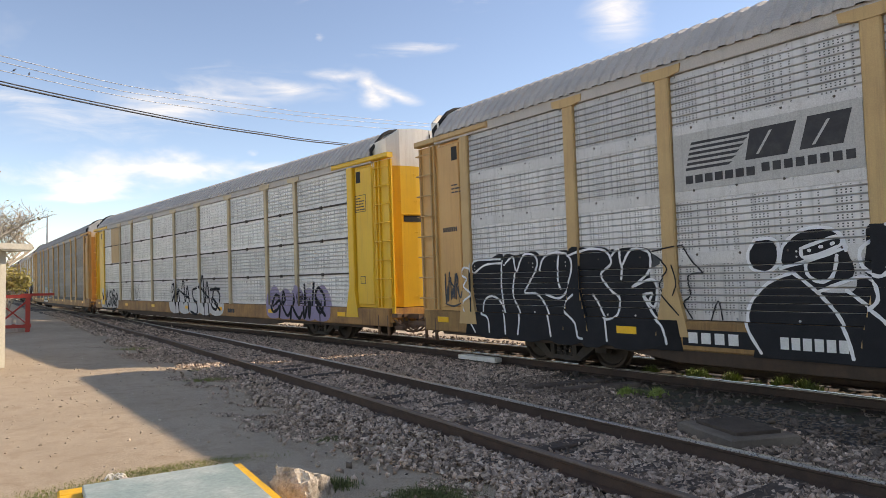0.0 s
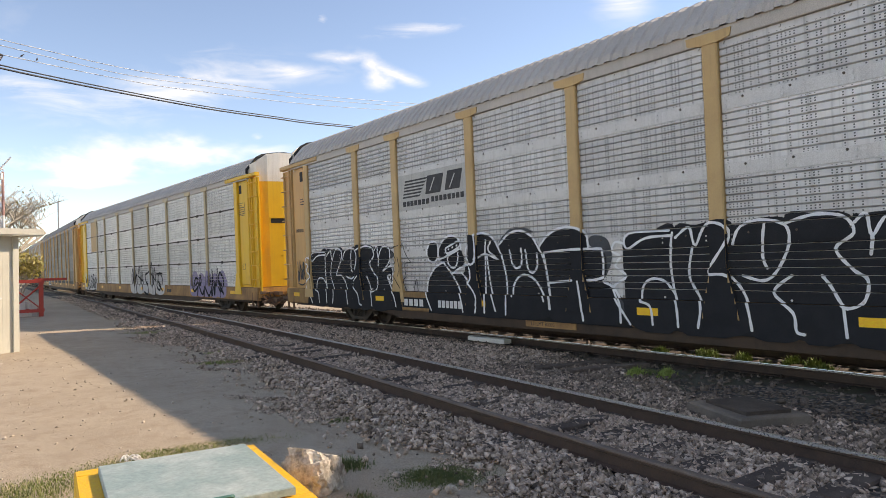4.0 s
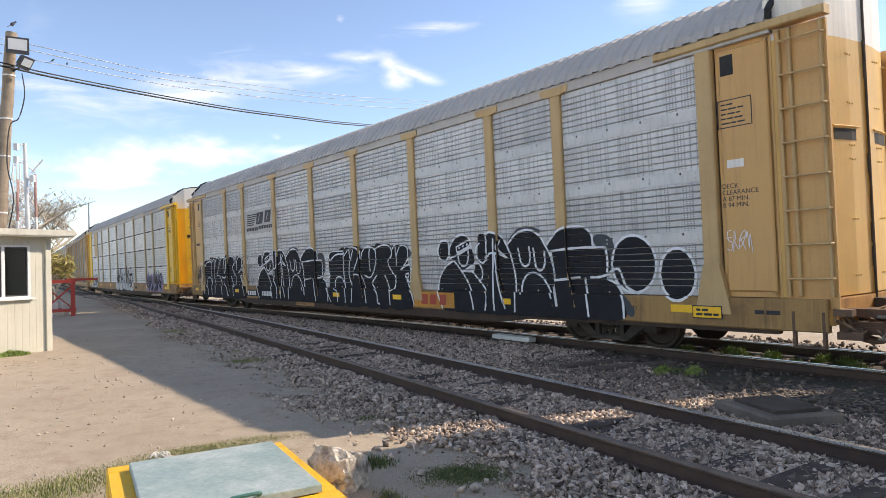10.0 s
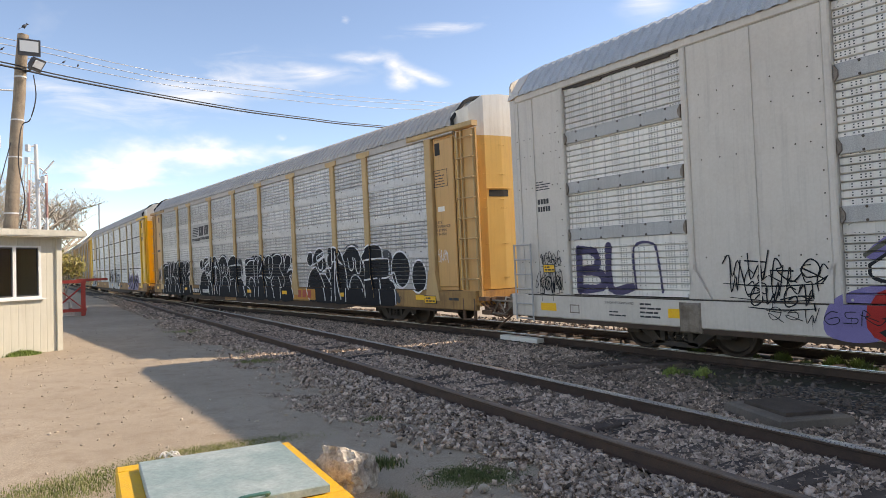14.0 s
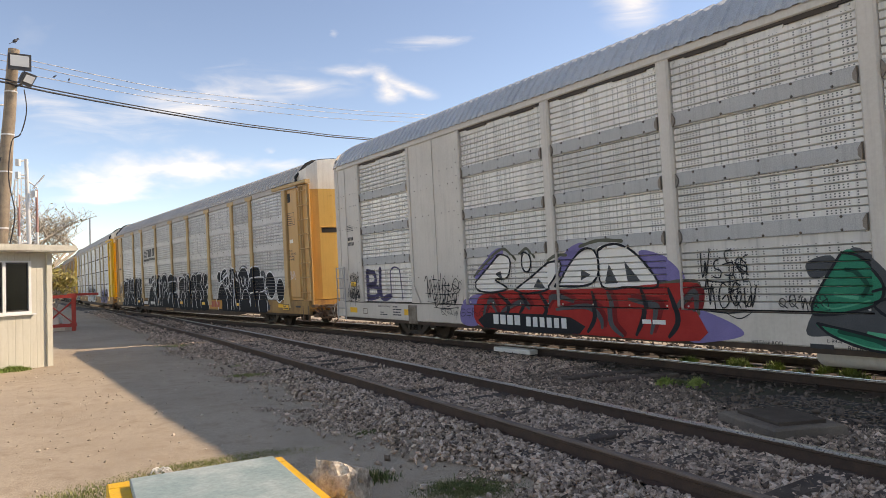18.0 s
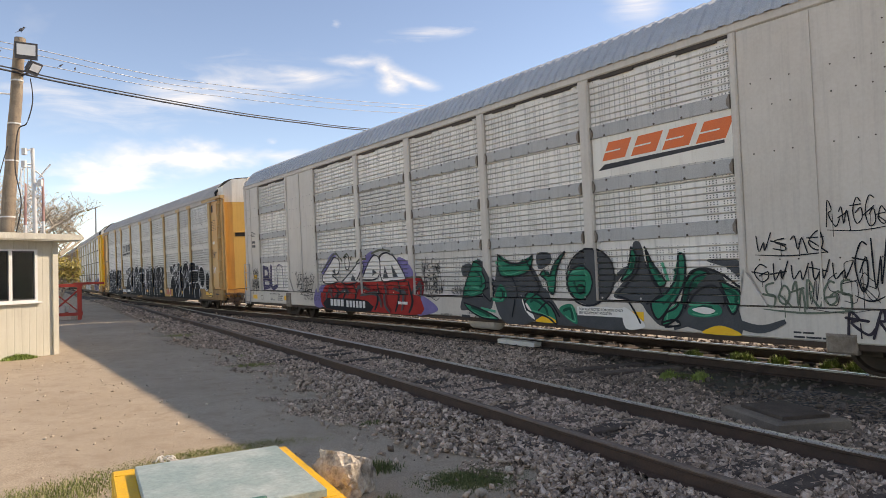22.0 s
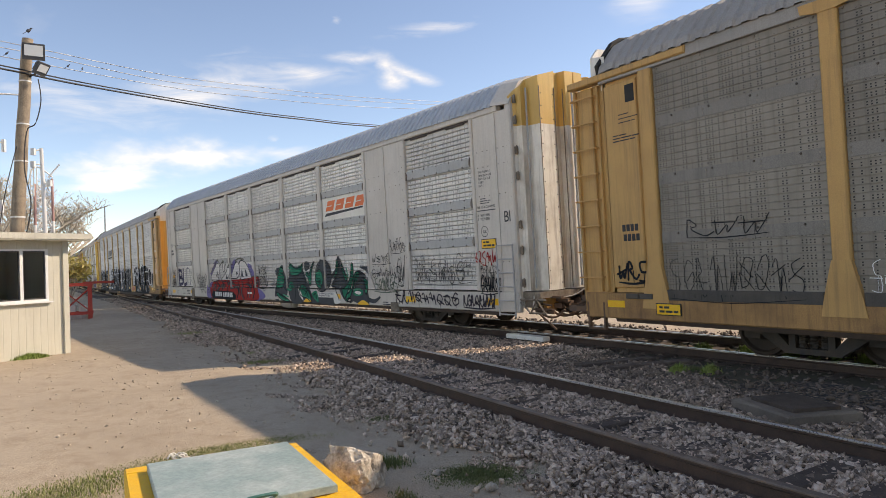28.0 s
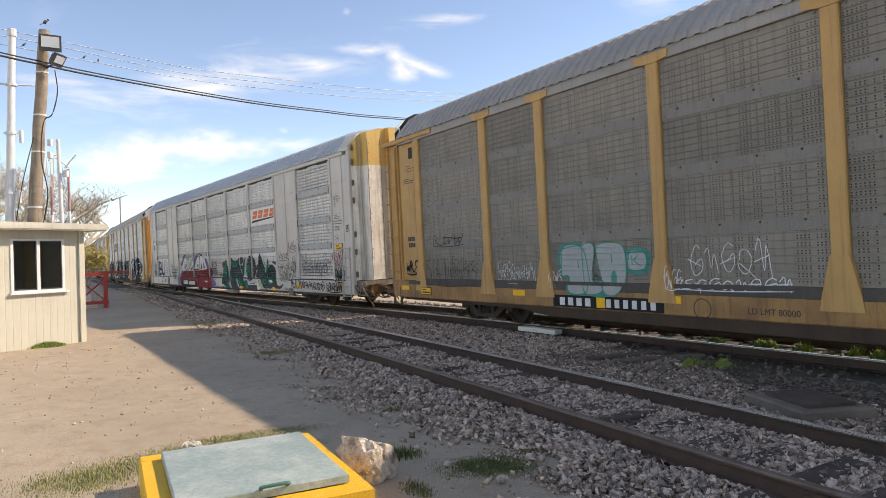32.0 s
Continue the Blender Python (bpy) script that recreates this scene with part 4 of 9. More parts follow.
def stones_material(name, light, dark, warm):
    m, n, l, b = nodes_of(name)
    r = node(n, l, "NewGeometry").outputs["Random Per Island"]
    co = node(n, l, "TexCoord").outputs["Object"]
    fine = node(n, l, "TexNoise", {"Vector": co, "Scale": 55.0, "Detail": 3.0}).outputs[0]
    c = mix(n, l, r, dark, light)
    w = node(n, l, "Math", {0: node(n, l, "Math", {0: r, 1: 13.7}, operation="MULTIPLY").outputs[0]}, operation="FRACT").outputs[0]
    c = mix(n, l, node(n, l, "Math", {0: ramp(n, l, w, 0.55, 1.0), 1: 0.7}, operation="MULTIPLY").outputs[0], c, warm)
    sh = ramp(n, l, fine, 0.3, 0.7)
    c = mix(n, l, 0.3, c, node(n, l, "CombineColor", {"Red": sh, "Green": sh, "Blue": sh}).outputs[0], "OVERLAY")
    l.new(c, b.inputs["Base Color"])
    b.inputs["Roughness"].default_value = 0.9
    return m


M_SOIL = soil("trodden_earth")
M_GRAVEL = gravel("ballast_bed", (0.40, 0.31, 0.235), (0.14, 0.105, 0.08))
M_STONE = stones_material("crushed_stone", (0.78, 0.605, 0.475), (0.115, 0.083, 0.063), (0.44, 0.32, 0.23))
# half-bright copy of the crushed stone, carrying the shade beside the train
M_STONE_SHADED = stones_material("shaded_stone", (0.38, 0.295, 0.23), (0.065, 0.048, 0.037), (0.24, 0.175, 0.125))
# darker brown stone for the main track and the strip beside it
M_STONE_DARK = stones_material("dark_brown_stone", (0.20, 0.155, 0.125), (0.07, 0.055, 0.045), (0.16, 0.115, 0.08))
M_PEBBLE = stones_material("pebbles", (0.60, 0.50, 0.39), (0.34, 0.265, 0.19), (0.4, 0.33, 0.25))
M_RAIL = surface("rusty_rail", (0.085, 0.05, 0.035), (0.05, 0.032, 0.025), rough=0.85, size=5, amount=0.7, bump=0.3)
M_RAIL_TOP = surface("worn_rail_head", (0.50, 0.46, 0.42), (0.32, 0.28, 0.24), rough=0.3, metal=0.9, size=3, amount=0.5)
M_RAIL_DULL = surface("dull_rail_head", (0.20, 0.15, 0.12), (0.11, 0.075, 0.055), rough=0.55, metal=0.4, size=4, amount=0.7)
M_TIE = surface("creosoted_wood", (0.075, 0.053, 0.042), (0.14, 0.108, 0.085), rough=0.9, size=3, amount=0.8, bump=0.6, each=0.3)
M_CONCRETE = surface("weathered_concrete", (0.21, 0.168, 0.13), (0.11, 0.09, 0.07), rough=0.9, size=3, amount=0.7, bump=0.4)
M_GRASS_LUSH = surface("lush_grass", (0.19, 0.27, 0.05), (0.33, 0.37, 0.12), rough=0.7, size=2.5, amount=0.8, fine=20)
# greener blades at half brightness: the shade over their patches is in the colour
M_GRASS_SHADE = surface("shade_green_weeds", (0.10, 0.135, 0.04), (0.19, 0.20, 0.075), rough=0.7, size=2.5, amount=1.0, fine=20)
M_GRASS = surface("grass_blades", (0.20, 0.225, 0.065), (0.40, 0.36, 0.17), rough=0.7, size=2.5, amount=1.0, fine=20)

ground = bpy.data.meshes.new("ground")
ground.from_pydata(np.stack([X.ravel(), Y.ravel(), Z.ravel()], 1).tolist(), [], np.stack([idx_a, idx_a + ny, idx_a + ny + 1, idx_a + 1], 1).tolist())
ground.materials.append(M_SOIL)
ground.polygons.foreach_set("use_smooth", [True] * len(ground.polygons))
tagged(new("ground", ground), "dry pale trodden earth yard beside the tracks", "ground", kind="structure")


def swept(profile, side, z, s0, s1, gap=0.5):
    """A rail: its section swept along the track."""
    g, rings = Shape(), []
    for s in np.arange(s0, s1 + 0.01, gap):
        a, b = Vector(on_line(s, side(s))), Vector(on_line(s + 0.1, side(s + 0.1)))
        d = (b - a).normalized()
        rings.append([(a.x - d.y * u, a.y + d.x * u, z(s) + w) for u, w in profile])
    return g.loft(rings)


RAIL_SECTION = ((-0.065, -0.165), (0.065, -0.165), (0.06, -0.15), (0.012, -0.135), (0.01, -0.05), (0.036, -0.036), (0.036, -0.008), (0.026, 0.0), (-0.026, 0.0), (-0.036, -0.008), (-0.036, -0.036), (-0.01, -0.05), (-0.012, -0.135), (-0.06, -0.15))
HEAD_SECTION = ((-0.0385, -0.018), (0.0385, -0.018), (0.0385, -0.008), (0.029, 0.0025), (-0.029, 0.0025), (-0.0385, -0.008))


def lay_track(name, label, centre, z, s0, s1, tilt=0.0):
    t = tagged(new(name), label, "track", kind="structure")
    for k in (0.755, -0.755):
        r = part("rail", swept(RAIL_SECTION, lambda s: centre(s) + k, lambda s: z - tilt * k, s0, s1), M_RAIL, t)
        part("running_surface", swept(HEAD_SECTION, lambda s: centre(s) + k, lambda s: z - tilt * k, s0, s1), M_RAIL_TOP if k < 0 or not tilt == 0 else M_RAIL_DULL, r, "bright worn top of the rail")
    return t


track_main = lay_track("track_main", "rusty main track with worn bright rail heads", lambda s: 0.0, 0.0, -25, 140, 0.02)
track_siding = lay_track("track_siding", "rusty side track converging on the main track", siding_side, -0.06, -22, 62)

TIE = Shape()
TIE.loft([[(x, y, z) for y, z in ((-0.11, -0.16), (0.11, -0.16), (0.115, -0.02), (0.1, 0.0), (-0.1, 0.0), (-0.115, -0.02))] for x in (-1.3, -1.28, -0.4, 0.5, 1.28, 1.3)])
TIE = TIE.mesh("sleeper", M_TIE)
for track, centre, z, s0, s1 in ((track_siding, siding_side, -0.194, -18.0, 45.0), (track_main, lambda s: 0.0, -0.155, -20.0, 60.0)):
    s = s0
    while s < s1:
        x, y = on_line(s, centre(s))
        h = np.interp(s, GRID, HEAD) + random.uniform(-0.035, 0.035)
        q = part("sleeper", TIE, M_TIE, track, at=Matrix.Translation((x, y, z - random.uniform(0.0, 0.02) * (1.6 if track is track_siding else 1))) @ Matrix.Rotation(h, 4, "Z"))
        s += 0.56 + random.uniform(-0.05, 0.06)

# the gravel bed under both tracks
bed = Shape()
rings = []
for s in np.arange(-24, 130, 0.6):
    sid = siding_side(min(s, 62))
    lat = np.concatenate([[-3.2, -2.2, -1.2, -0.2, 0.8, 1.6], np.linspace(2.0, max(sid + 1.15 + 0.25 * math.sin(s * 0.83), 2.3), 8)])
    row = []
    for o in lat:
        x, y = on_line(s, o + 0.12 * math.sin(s * 1.7 + o))
        row.append((x, y, 0.022))
    rings.append(row)
V = np.array(rings)
V[..., 2] += ground_height(V[..., 0].ravel(), V[..., 1].ravel()).reshape(V.shape[:2])
V[:, 0, 2] -= 0.06
V[:, -1, 2] -= 0.06
bed.loft([[tuple(p) for p in row] for row in V], closed=False)
tagged(part("ballast_bed", bed, M_GRAVEL), "grey crushed stone bed under the tracks", "ballast", kind="structure")


def scatter(name, label, category, x, y, z, size, material, flat=0.62):
    """Angular stones, one mesh: jittered cubes, each turned its own way."""
    n = len(x)
    base = np.array([(-1, 0, 0), (1, 0, 0), (0, -1, 0), (0, 1, 0), (0, 0, -1), (0, 0, 1)], float) * 0.62
    v = base[None] * rng.uniform(0.5, 1.25, (n, 1, 3)) * np.array([1.2, 0.85, flat]) + rng.normal(0, 0.13, (n, 6, 3)) * np.array([1, 1, 0.7])
    q = rng.normal(size=(n, 4)) * np.array([1.0, 0.42, 0.42, 1.0])
    q /= np.linalg.norm(q, axis=1)[:, None]
    a, b, c, d = q.T
    R = np.stack([np.stack([1 - 2 * (c * c + d * d), 2 * (b * c - a * d), 2 * (b * d + a * c)], 1), np.stack([2 * (b * c + a * d), 1 - 2 * (b * b + d * d), 2 * (c * d - a * b)], 1), np.stack([2 * (b * d - a * c), 2 * (c * d + a * b), 1 - 2 * (b * b + c * c)], 1)], 1)
    v = np.einsum("nij,nkj->nki", R, v) * size[:, None, None] + np.stack([x, y, z], 1)[:, None]
    faces = np.array([(0, 2, 5), (2, 1, 5), (1, 3, 5), (3, 0, 5), (2, 0, 4), (1, 2, 4), (3, 1, 4), (0, 3, 4)])
    f = (faces[None] + 6 * np.arange(n)[:, None, None]).reshape(-1)
    me = bpy.data.meshes.new(name)
    me.vertices.add(6 * n)
    me.vertices.foreach_set("co", v.ravel())
    me.loops.add(len(f))
    me.loops.foreach_set("vertex_index", f.astype(np.int32))
    me.polygons.add(8 * n)
    me.polygons.foreach_set("loop_start", np.arange(0, 24 * n, 3, dtype=np.int32))
    me.update(calc_edges=True)
    me.materials.append(material)
    return tagged(new(name, me), label, category, kind="stuff")


def stone_field(count, s_range, o_range, size, edge=True):
    s, f = rng.uniform(*s_range, count), rng.uniform(0, 1, count)
    sid = np.interp(s, SID_S, SID_O)
    top = np.minimum(o_range[1], 99) + sid
    o = o_range[0] + f * (top - o_range[0])
    h = np.interp(s, GRID, HEAD)
    x, y = np.interp(s, GRID, LINE_X) - o * np.cos(h), np.interp(s, GRID, LINE_Y) - o * np.sin(h)
    keep = np.ones(count, bool)
    if edge:
        over = (o - sid - 0.85 + 0.7 * rough_noise(x, y, 0.8, 9) + 0.35 * rough_noise(x, y, 2.2, 19)) / 1.25
        keep &= rng.uniform(0, 1, count) > np.clip(over, 0, 0.975) ** 0.75
    bare = rough_noise(x, y, 1.3, 21) > 0.36
    keep &= ~(bare & (np.abs(o - sid) < 1.0) & (rng.uniform(0, 1, count) < 0.88))
    greasy = 1.1 + 1.75 * np.clip((8.8 - s) / 3.4, 0, 1) + 0.3 * rough_noise(x, y, 1.4, 33)
    keep &= ~(edge & (o < greasy) & (rng.uniform(0, 1, count) < 0.9995))
    for c in (0.755, -0.755):
        keep &= np.abs(o - sid - c) > 0.075
        keep &= np.abs(o - c) > 0.075
    x, y, s = x[keep], y[keep], s[keep]
    n = len(x)
    sz = size * (0.45 + 1.05 * rng.uniform(0, 1, n) ** 1.6)
    return x, y, ground_height(x, y) + 0.016 + rng.uniform(0, 0.03, n), sz


near = stone_field(115000, (-2.2, 9), (1.6, 2.6), 0.055)
weedy = (np.hypot((near[0] - 0.02) / 0.62, (near[1] - 5.85) / 0.46) < 1) & (rng.uniform(0, 1, len(near[0])) < 0.93)
# dark stones grow likelier towards the train: its shade put into their colour
shaded = rng.uniform(0, 1, len(near[0])) < np.clip((4.6 - plan_of(near[0], near[1])[1]) / 2.2, 0.05, 0.85)
scatter("ballast", "loose grey and buff crushed stone round the side track", "ballast", *[v[~weedy & ~shaded] for v in near], M_STONE)
scatter("ballast", "crushed stone between the tracks, coloured darker for the shade beside the train", "ballast", *[v[~weedy & shaded] for v in near], M_STONE_SHADED)
es, eo = rng.uniform(1.5, 24, 60000), rng.normal(1.75, 0.55, 60000)
eh, esid = np.interp(es, GRID, HEAD), np.interp(es, SID_S, SID_O)
ex, ey = np.interp(es, GRID, LINE_X) - (eo + esid) * np.cos(eh), np.interp(es, GRID, LINE_Y) - (eo + esid) * np.sin(eh)
ok = (eo > 0.9) & (rough_noise(ex, ey, 1.1, 61) + 0.5 * rough_noise(ex, ey, 3.0, 62) > 0.02 + 0.3 * (eo - 1.6)) & (np.hypot((ex + 1.7) / 1.25, (ey - 4.9) / 1.25) > 1)
ex, ey = ex[ok], ey[ok]
scatter("fine_gravel", "fine crushed stone trodden into the earth beside the ballast", "gravel", ex, ey, ground_height(ex, ey) + 0.006, 0.012 + 0.026 * rng.uniform(0, 1, len(ex)) ** 1.5, M_STONE, 0.6)
tagged(scatter("ballast", "loose crushed stone where the side track runs on", "ballast", *stone_field(14000, (-20, -2.2), (1.6, 2.2), 0.075), M_STONE), kind="stuff")
tagged(scatter("ballast", "loose grey crushed stone along the tracks", "ballast", *stone_field(80000, (9, 26), (1.0, 2.4), 0.062), M_STONE), kind="stuff")
tagged(scatter("ballast", "grey crushed stone where the tracks converge", "ballast", *stone_field(15000, (26, 60), (1.0, 2.0), 0.09), M_STONE), kind="stuff")
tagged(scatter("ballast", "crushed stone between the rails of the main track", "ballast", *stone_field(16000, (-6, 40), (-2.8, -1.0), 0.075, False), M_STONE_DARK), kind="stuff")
grime = Shape()
grime.loft([[(*on_line(s, o), 0) for o in (-0.9, 0.2, 1.2, 1.4 + 0.2 * math.sin(s * 0.9) + 1.7 * min(max((8.8 - s) / 3.4, 0), 1))] for s in np.arange(-12, 14, 0.5)], closed=False)
grime.v = [(x, y, float(ground_height(np.array([x]), np.array([y]))[0]) + 0.03) for x, y, _ in grime.v]
tagged(part("greasy_strip", grime, surface("greasy_earth", (0.06, 0.05, 0.035), (0.08, 0.08, 0.04), rough=0.95, size=3, amount=0.8, bump=0.5, fine=45)), "dark oily earth beside the main rail", "earth", kind="structure")
gs = rng.uniform(-2.5, 8.2, 6000)
go = rng.uniform(0.9, 3.9, 6000)
gh = np.interp(gs, GRID, HEAD)
dx, dy = np.interp(gs, GRID, LINE_X) - go * np.cos(gh), np.interp(gs, GRID, LINE_Y) - go * np.sin(gh)
ok = (go < 1.2 + 1.8 * np.clip((8.8 - gs) / 3.4, 0, 1)) & (rough_noise(dx, dy, 1.2, 44) > 0.15)
dx, dy = dx[ok], dy[ok]
scatter("dark_gravel", "dark brown gravel trodden into oily earth", "gravel", dx, dy, ground_height(dx, dy) + 0.032, 0.02 + 0.035 * rng.uniform(0, 1, len(dx)) ** 2, M_STONE_DARK, 0.5)
# pebbles strewn over the earth
px, py = rng.uniform(-12, 2.5, 9000), rng.uniform(3, 24, 9000)
_, po = plan_of(px, py)
ok = (po > 4.6) & (np.hypot(px + 1.7, py - 4.9) > 1.3)
px, py = px[ok], py[ok]
scatter("pebbles", "small pebbles and clods strewn over the earth", "pebbles", px, py, ground_height(px, py) + 0.004, 0.008 + 0.045 * rng.uniform(0, 1, len(px)) ** 5, M_PEBBLE, 0.55)


def grass(name, label, cx, cy, rx, ry, count, tall, turn=0.0, lean=0.4, material=M_GRASS, wide=1.0):
    """A patch of thin bent blades."""
    n = count
    a, r = rng.uniform(0, 2 * math.pi, n), np.sqrt(rng.uniform(0, 1, n)) * rng.uniform(0.4, 1.15, n)
    u, w = rx * r * np.cos(a), ry * r * np.sin(a)
    x, y = cx + u * math.cos(turn) - w * math.sin(turn), cy + u * math.sin(turn) + w * math.cos(turn)
    z = ground_height(x, y) - 0.005
    h = tall * rng.uniform(0.35, 1.1, n) * (1.15 - r * 0.6)
    d, wd = rng.uniform(0, 2 * math.pi, n), rng.uniform(0.0016, 0.004, n) * (1 + tall * 4) * wide
    dx, dy = np.cos(d), np.sin(d)
    b = lean * h
    v = np.stack([np.stack([x - wd * dy, y + wd * dx, z], 1), np.stack([x + wd * dy, y - wd * dx, z], 1),
                  np.stack([x + 0.4 * b * dx + 0.7 * wd * dy, y + 0.4 * b * dy - 0.7 * wd * dx, z + 0.65 * h], 1), np.stack([x + 0.4 * b * dx - 0.7 * wd * dy, y + 0.4 * b * dy + 0.7 * wd * dx, z + 0.65 * h], 1),
                  np.stack([x + b * dx, y + b * dy, z + h], 1)], 1).reshape(-1, 3)
    f = [q for i in range(n) for q in ((5 * i, 5 * i + 1, 5 * i + 2, 5 * i + 3), (5 * i + 3, 5 * i + 2, 5 * i + 4))]
    me = bpy.data.meshes.new(name)
    me.from_pydata(v.tolist(), [], f)
    me.materials.append(material)
    return tagged(new(name, me), label, "grass", kind="stuff")


for cx, cy, rx, ry, n, tall in ((-1.1, 8.0, 0.35, 0.15, 500, 0.05), (0.02, 5.8, 0.55, 0.42, 6500, 0.034), (-4.1, 13.2, 0.55, 0.2, 900, 0.07), (-4.6, 14.9, 0.5, 0.25, 600, 0.06),
                                (-8.2, 20.1, 0.9, 0.35, 900, 0.08), (-3.35, 5.5, 0.75, 0.55, 3400, 0.045), (-2.4, 6.75, 1.15, 0.32, 4000, 0.028), (-3.0, 6.1, 0.9, 0.4, 2500, 0.03), (-0.85, 6.0, 0.3, 0.16, 500, 0.11), (-1.62, 5.95, 0.22, 0.12, 420, 0.1), (-0.55, 5.15, 0.14, 0.25, 360, 0.06),
                                (-10.9, 14.9, 0.9, 0.4, 1800, 0.1), (3.2, 10.4, 0.5, 0.3, 900, 0.1)):
    grass("grass_patch", "low dry green grass growing through the earth", cx, cy, rx, ry, n, tall, 0.5, material=M_GRASS if cx < -1.5 and tall < 0.1 else M_GRASS_SHADE)
for k in range(5):
    grass("grass_patch", "thick green grass along the foot of the hut", -10.0 - 0.55 * k, 14.95 + 0.05 * k - 0.45 * (k > 2), 0.42, 0.3, 1400, 0.13, 0.5, 0.5, M_GRASS_LUSH, 3.0)
for k in range(7):
    x, y = on_line(4.9 + 0.5 * k + random.uniform(-0.2, 0.2), -0.35 + random.uniform(-0.25, 0.3))
    grass("weed_tuft", "yellow-green weeds between the rails of the main track", x, y, 0.22, 0.12, 260, 0.2, material=M_GRASS_LUSH, wide=1.8)
for x, y, r in ((3.0, 10.2, 0.3), (3.45, 10.15, 0.25), (4.5, 11.2, 0.3), (4.9, 11.0, 0.35), (5.25, 10.8, 0.28)):
    grass("weed_tuft", "yellow-green weeds growing beside the main rail", x, y, r, 0.14, 520, 0.16, 0.9, material=M_GRASS_LUSH, wide=1.8)
for k in range(12):
    x, y = on_line(6 + 3.2 * k, -5.5 - 2.5 * random.random())
    grass("grass_strip", "sunlit pale green grass beyond the main track", x, y, 2.4, 1.6, 900, 0.14, 0.6)


# ---- things on the ground ----
def green_pit():
    pit = tagged(new("utility_pit"), "yellow-painted concrete pit curb with a grey-green steel lid", "utility pit")
    pit.matrix_basis = Matrix.Translation((-1.77, 4.87, -0.19)) @ Matrix.Rotation(radians(29.5), 4, "Z")
    s = Shape()
    a, b, w = 0.685, 0.83, 0.165
    for x0, y0, x1, y1 in ((-a, b - w, a, b), (-a, -b, a, -b + w), (-a, -b + w, -a + w, b - w), (a - w, -b + w, a, b - w)):
        s.loft([[(x, y, z) for x, y in ((x0, y0), (x1, y0), (x1, y1), (x0, y1))] for z in (0.0, 0.245)] +
               [[(x, y, 0.26) for x, y in ((x0 + 0.012, y0 + 0.012), (x1 - 0.012, y0 + 0.012), (x1 - 0.012, y1 - 0.012), (x0 + 0.012, y1 - 0.012))]])
    part("curb", s, M_CURB, pit, "chipped yellow painted curb")
    part("pit_floor", Shape().box((-a + w, -b + w, 0.0), (a - w, b - w, 0.06)), M_CONCRETE, pit)
    lid = Shape()
    lid.loft([[(x, y, 0.267 + 0.004 * x) for x, y in ((-0.53, -0.68), (0.56, -0.68), (0.56, 0.65), (-0.53, 0.65))],
              [(x, y, 0.315 + 0.004 * x) for x, y in ((-0.53, -0.68), (0.56, -0.68), (0.56, 0.65), (-0.53, 0.65))],
              [(x, y, 0.321 + 0.004 * x) for x, y in ((-0.522, -0.672), (0.552, -0.672), (0.552, 0.642), (-0.522, 0.642))]])
    top = part("lid", lid, M_LID, pit, "scuffed grey-green steel lid")
    hasp = Shape().tube(curve_points([(-0.02, -0.67, 0.32), (-0.02, -0.7, 0.342), (0.14, -0.7, 0.344), (0.14, -0.67, 0.32)]), 0.012)
    part("lid_handle", hasp, M_LID_DARK, top, "dark green lid handle")
    return pit


M_CURB = surface("yellow_curb_paint", (0.88, 0.47, 0.02), (0.72, 0.40, 0.06), rough=0.7, size=5, amount=0.6, fine=90, bump=0.4, dirt=(0.3, 0.22, 0.12), streak=0.15)
M_LID = surface("grey_green_steel", (0.27, 0.35, 0.325), (0.44, 0.49, 0.45), rough=0.5, size=2.6, amount=0.95, fine=30, bump=0.1)
M_LID_DARK = surface("dark_green_paint", (0.04, 0.16, 0.13), (0.08, 0.2, 0.16), rough=0.5)
M_ROCK = surface("pale_limestone", (0.62, 0.55, 0.46), (0.16, 0.12, 0.085), rough=0.95, size=7, amount=0.9, fine=26, bump=1.0, speckle=0.25)
green_pit()


def boulder(x, y, r, flat, seed, label, tilt=0.0, lift=0.0):
    bm = bmesh.new()
    bmesh.ops.create_icosphere(bm, subdivisions=5 if r > 0.1 else 3, radius=1)
    off = Vector((seed * 3.1, seed * 1.7, seed))
    for v in bm.verts:
        d = v.co.normalized()
        k = 1 + 0.42 * noise.noise(d * 1.3 + off) - 0.3 * abs(noise.noise(d * 2.6 + off)) + 0.14 * noise.noise(d * 5.1 + off) - 0.16 * max(0.0, noise.noise(d * 7 + off) - 0.1) + 0.05 * noise.noise(d * 15 + off)
        c = d * k
        for nrm, cut in ((Vector((0.3, 0.2, 0.93)), 0.7), (Vector((-0.8, -0.5, 0.2)), 0.75), (Vector((0.75, -0.6, 0.1)), 0.7), (Vector((0.1, 0.9, 0.3)), 0.72)):
            e = c.dot(nrm.normalized()) - cut
            if e > 0:
                c -= nrm.normalized() * e * 0.85
        v.co = Vector((c.x * r, c.y * r * 0.8, c.z * r * flat))
    me = bpy.data.meshes.new("rock")
    bm.to_mesh(me)
    bm.free()
    me.materials.append(M_ROCK)
    me.polygons.foreach_set("use_smooth", [True] * len(me.polygons))
    me.set_sharp_from_angle(angle=radians(32))
    ob = tagged(new("rock", me), label, "rock", "rocks beside the pit")
    ob.matrix_basis = Matrix.Translation((x, y, -0.19 + r * flat * 0.55 + lift)) @ Matrix.Rotation(tilt, 4, "Z")
    return ob


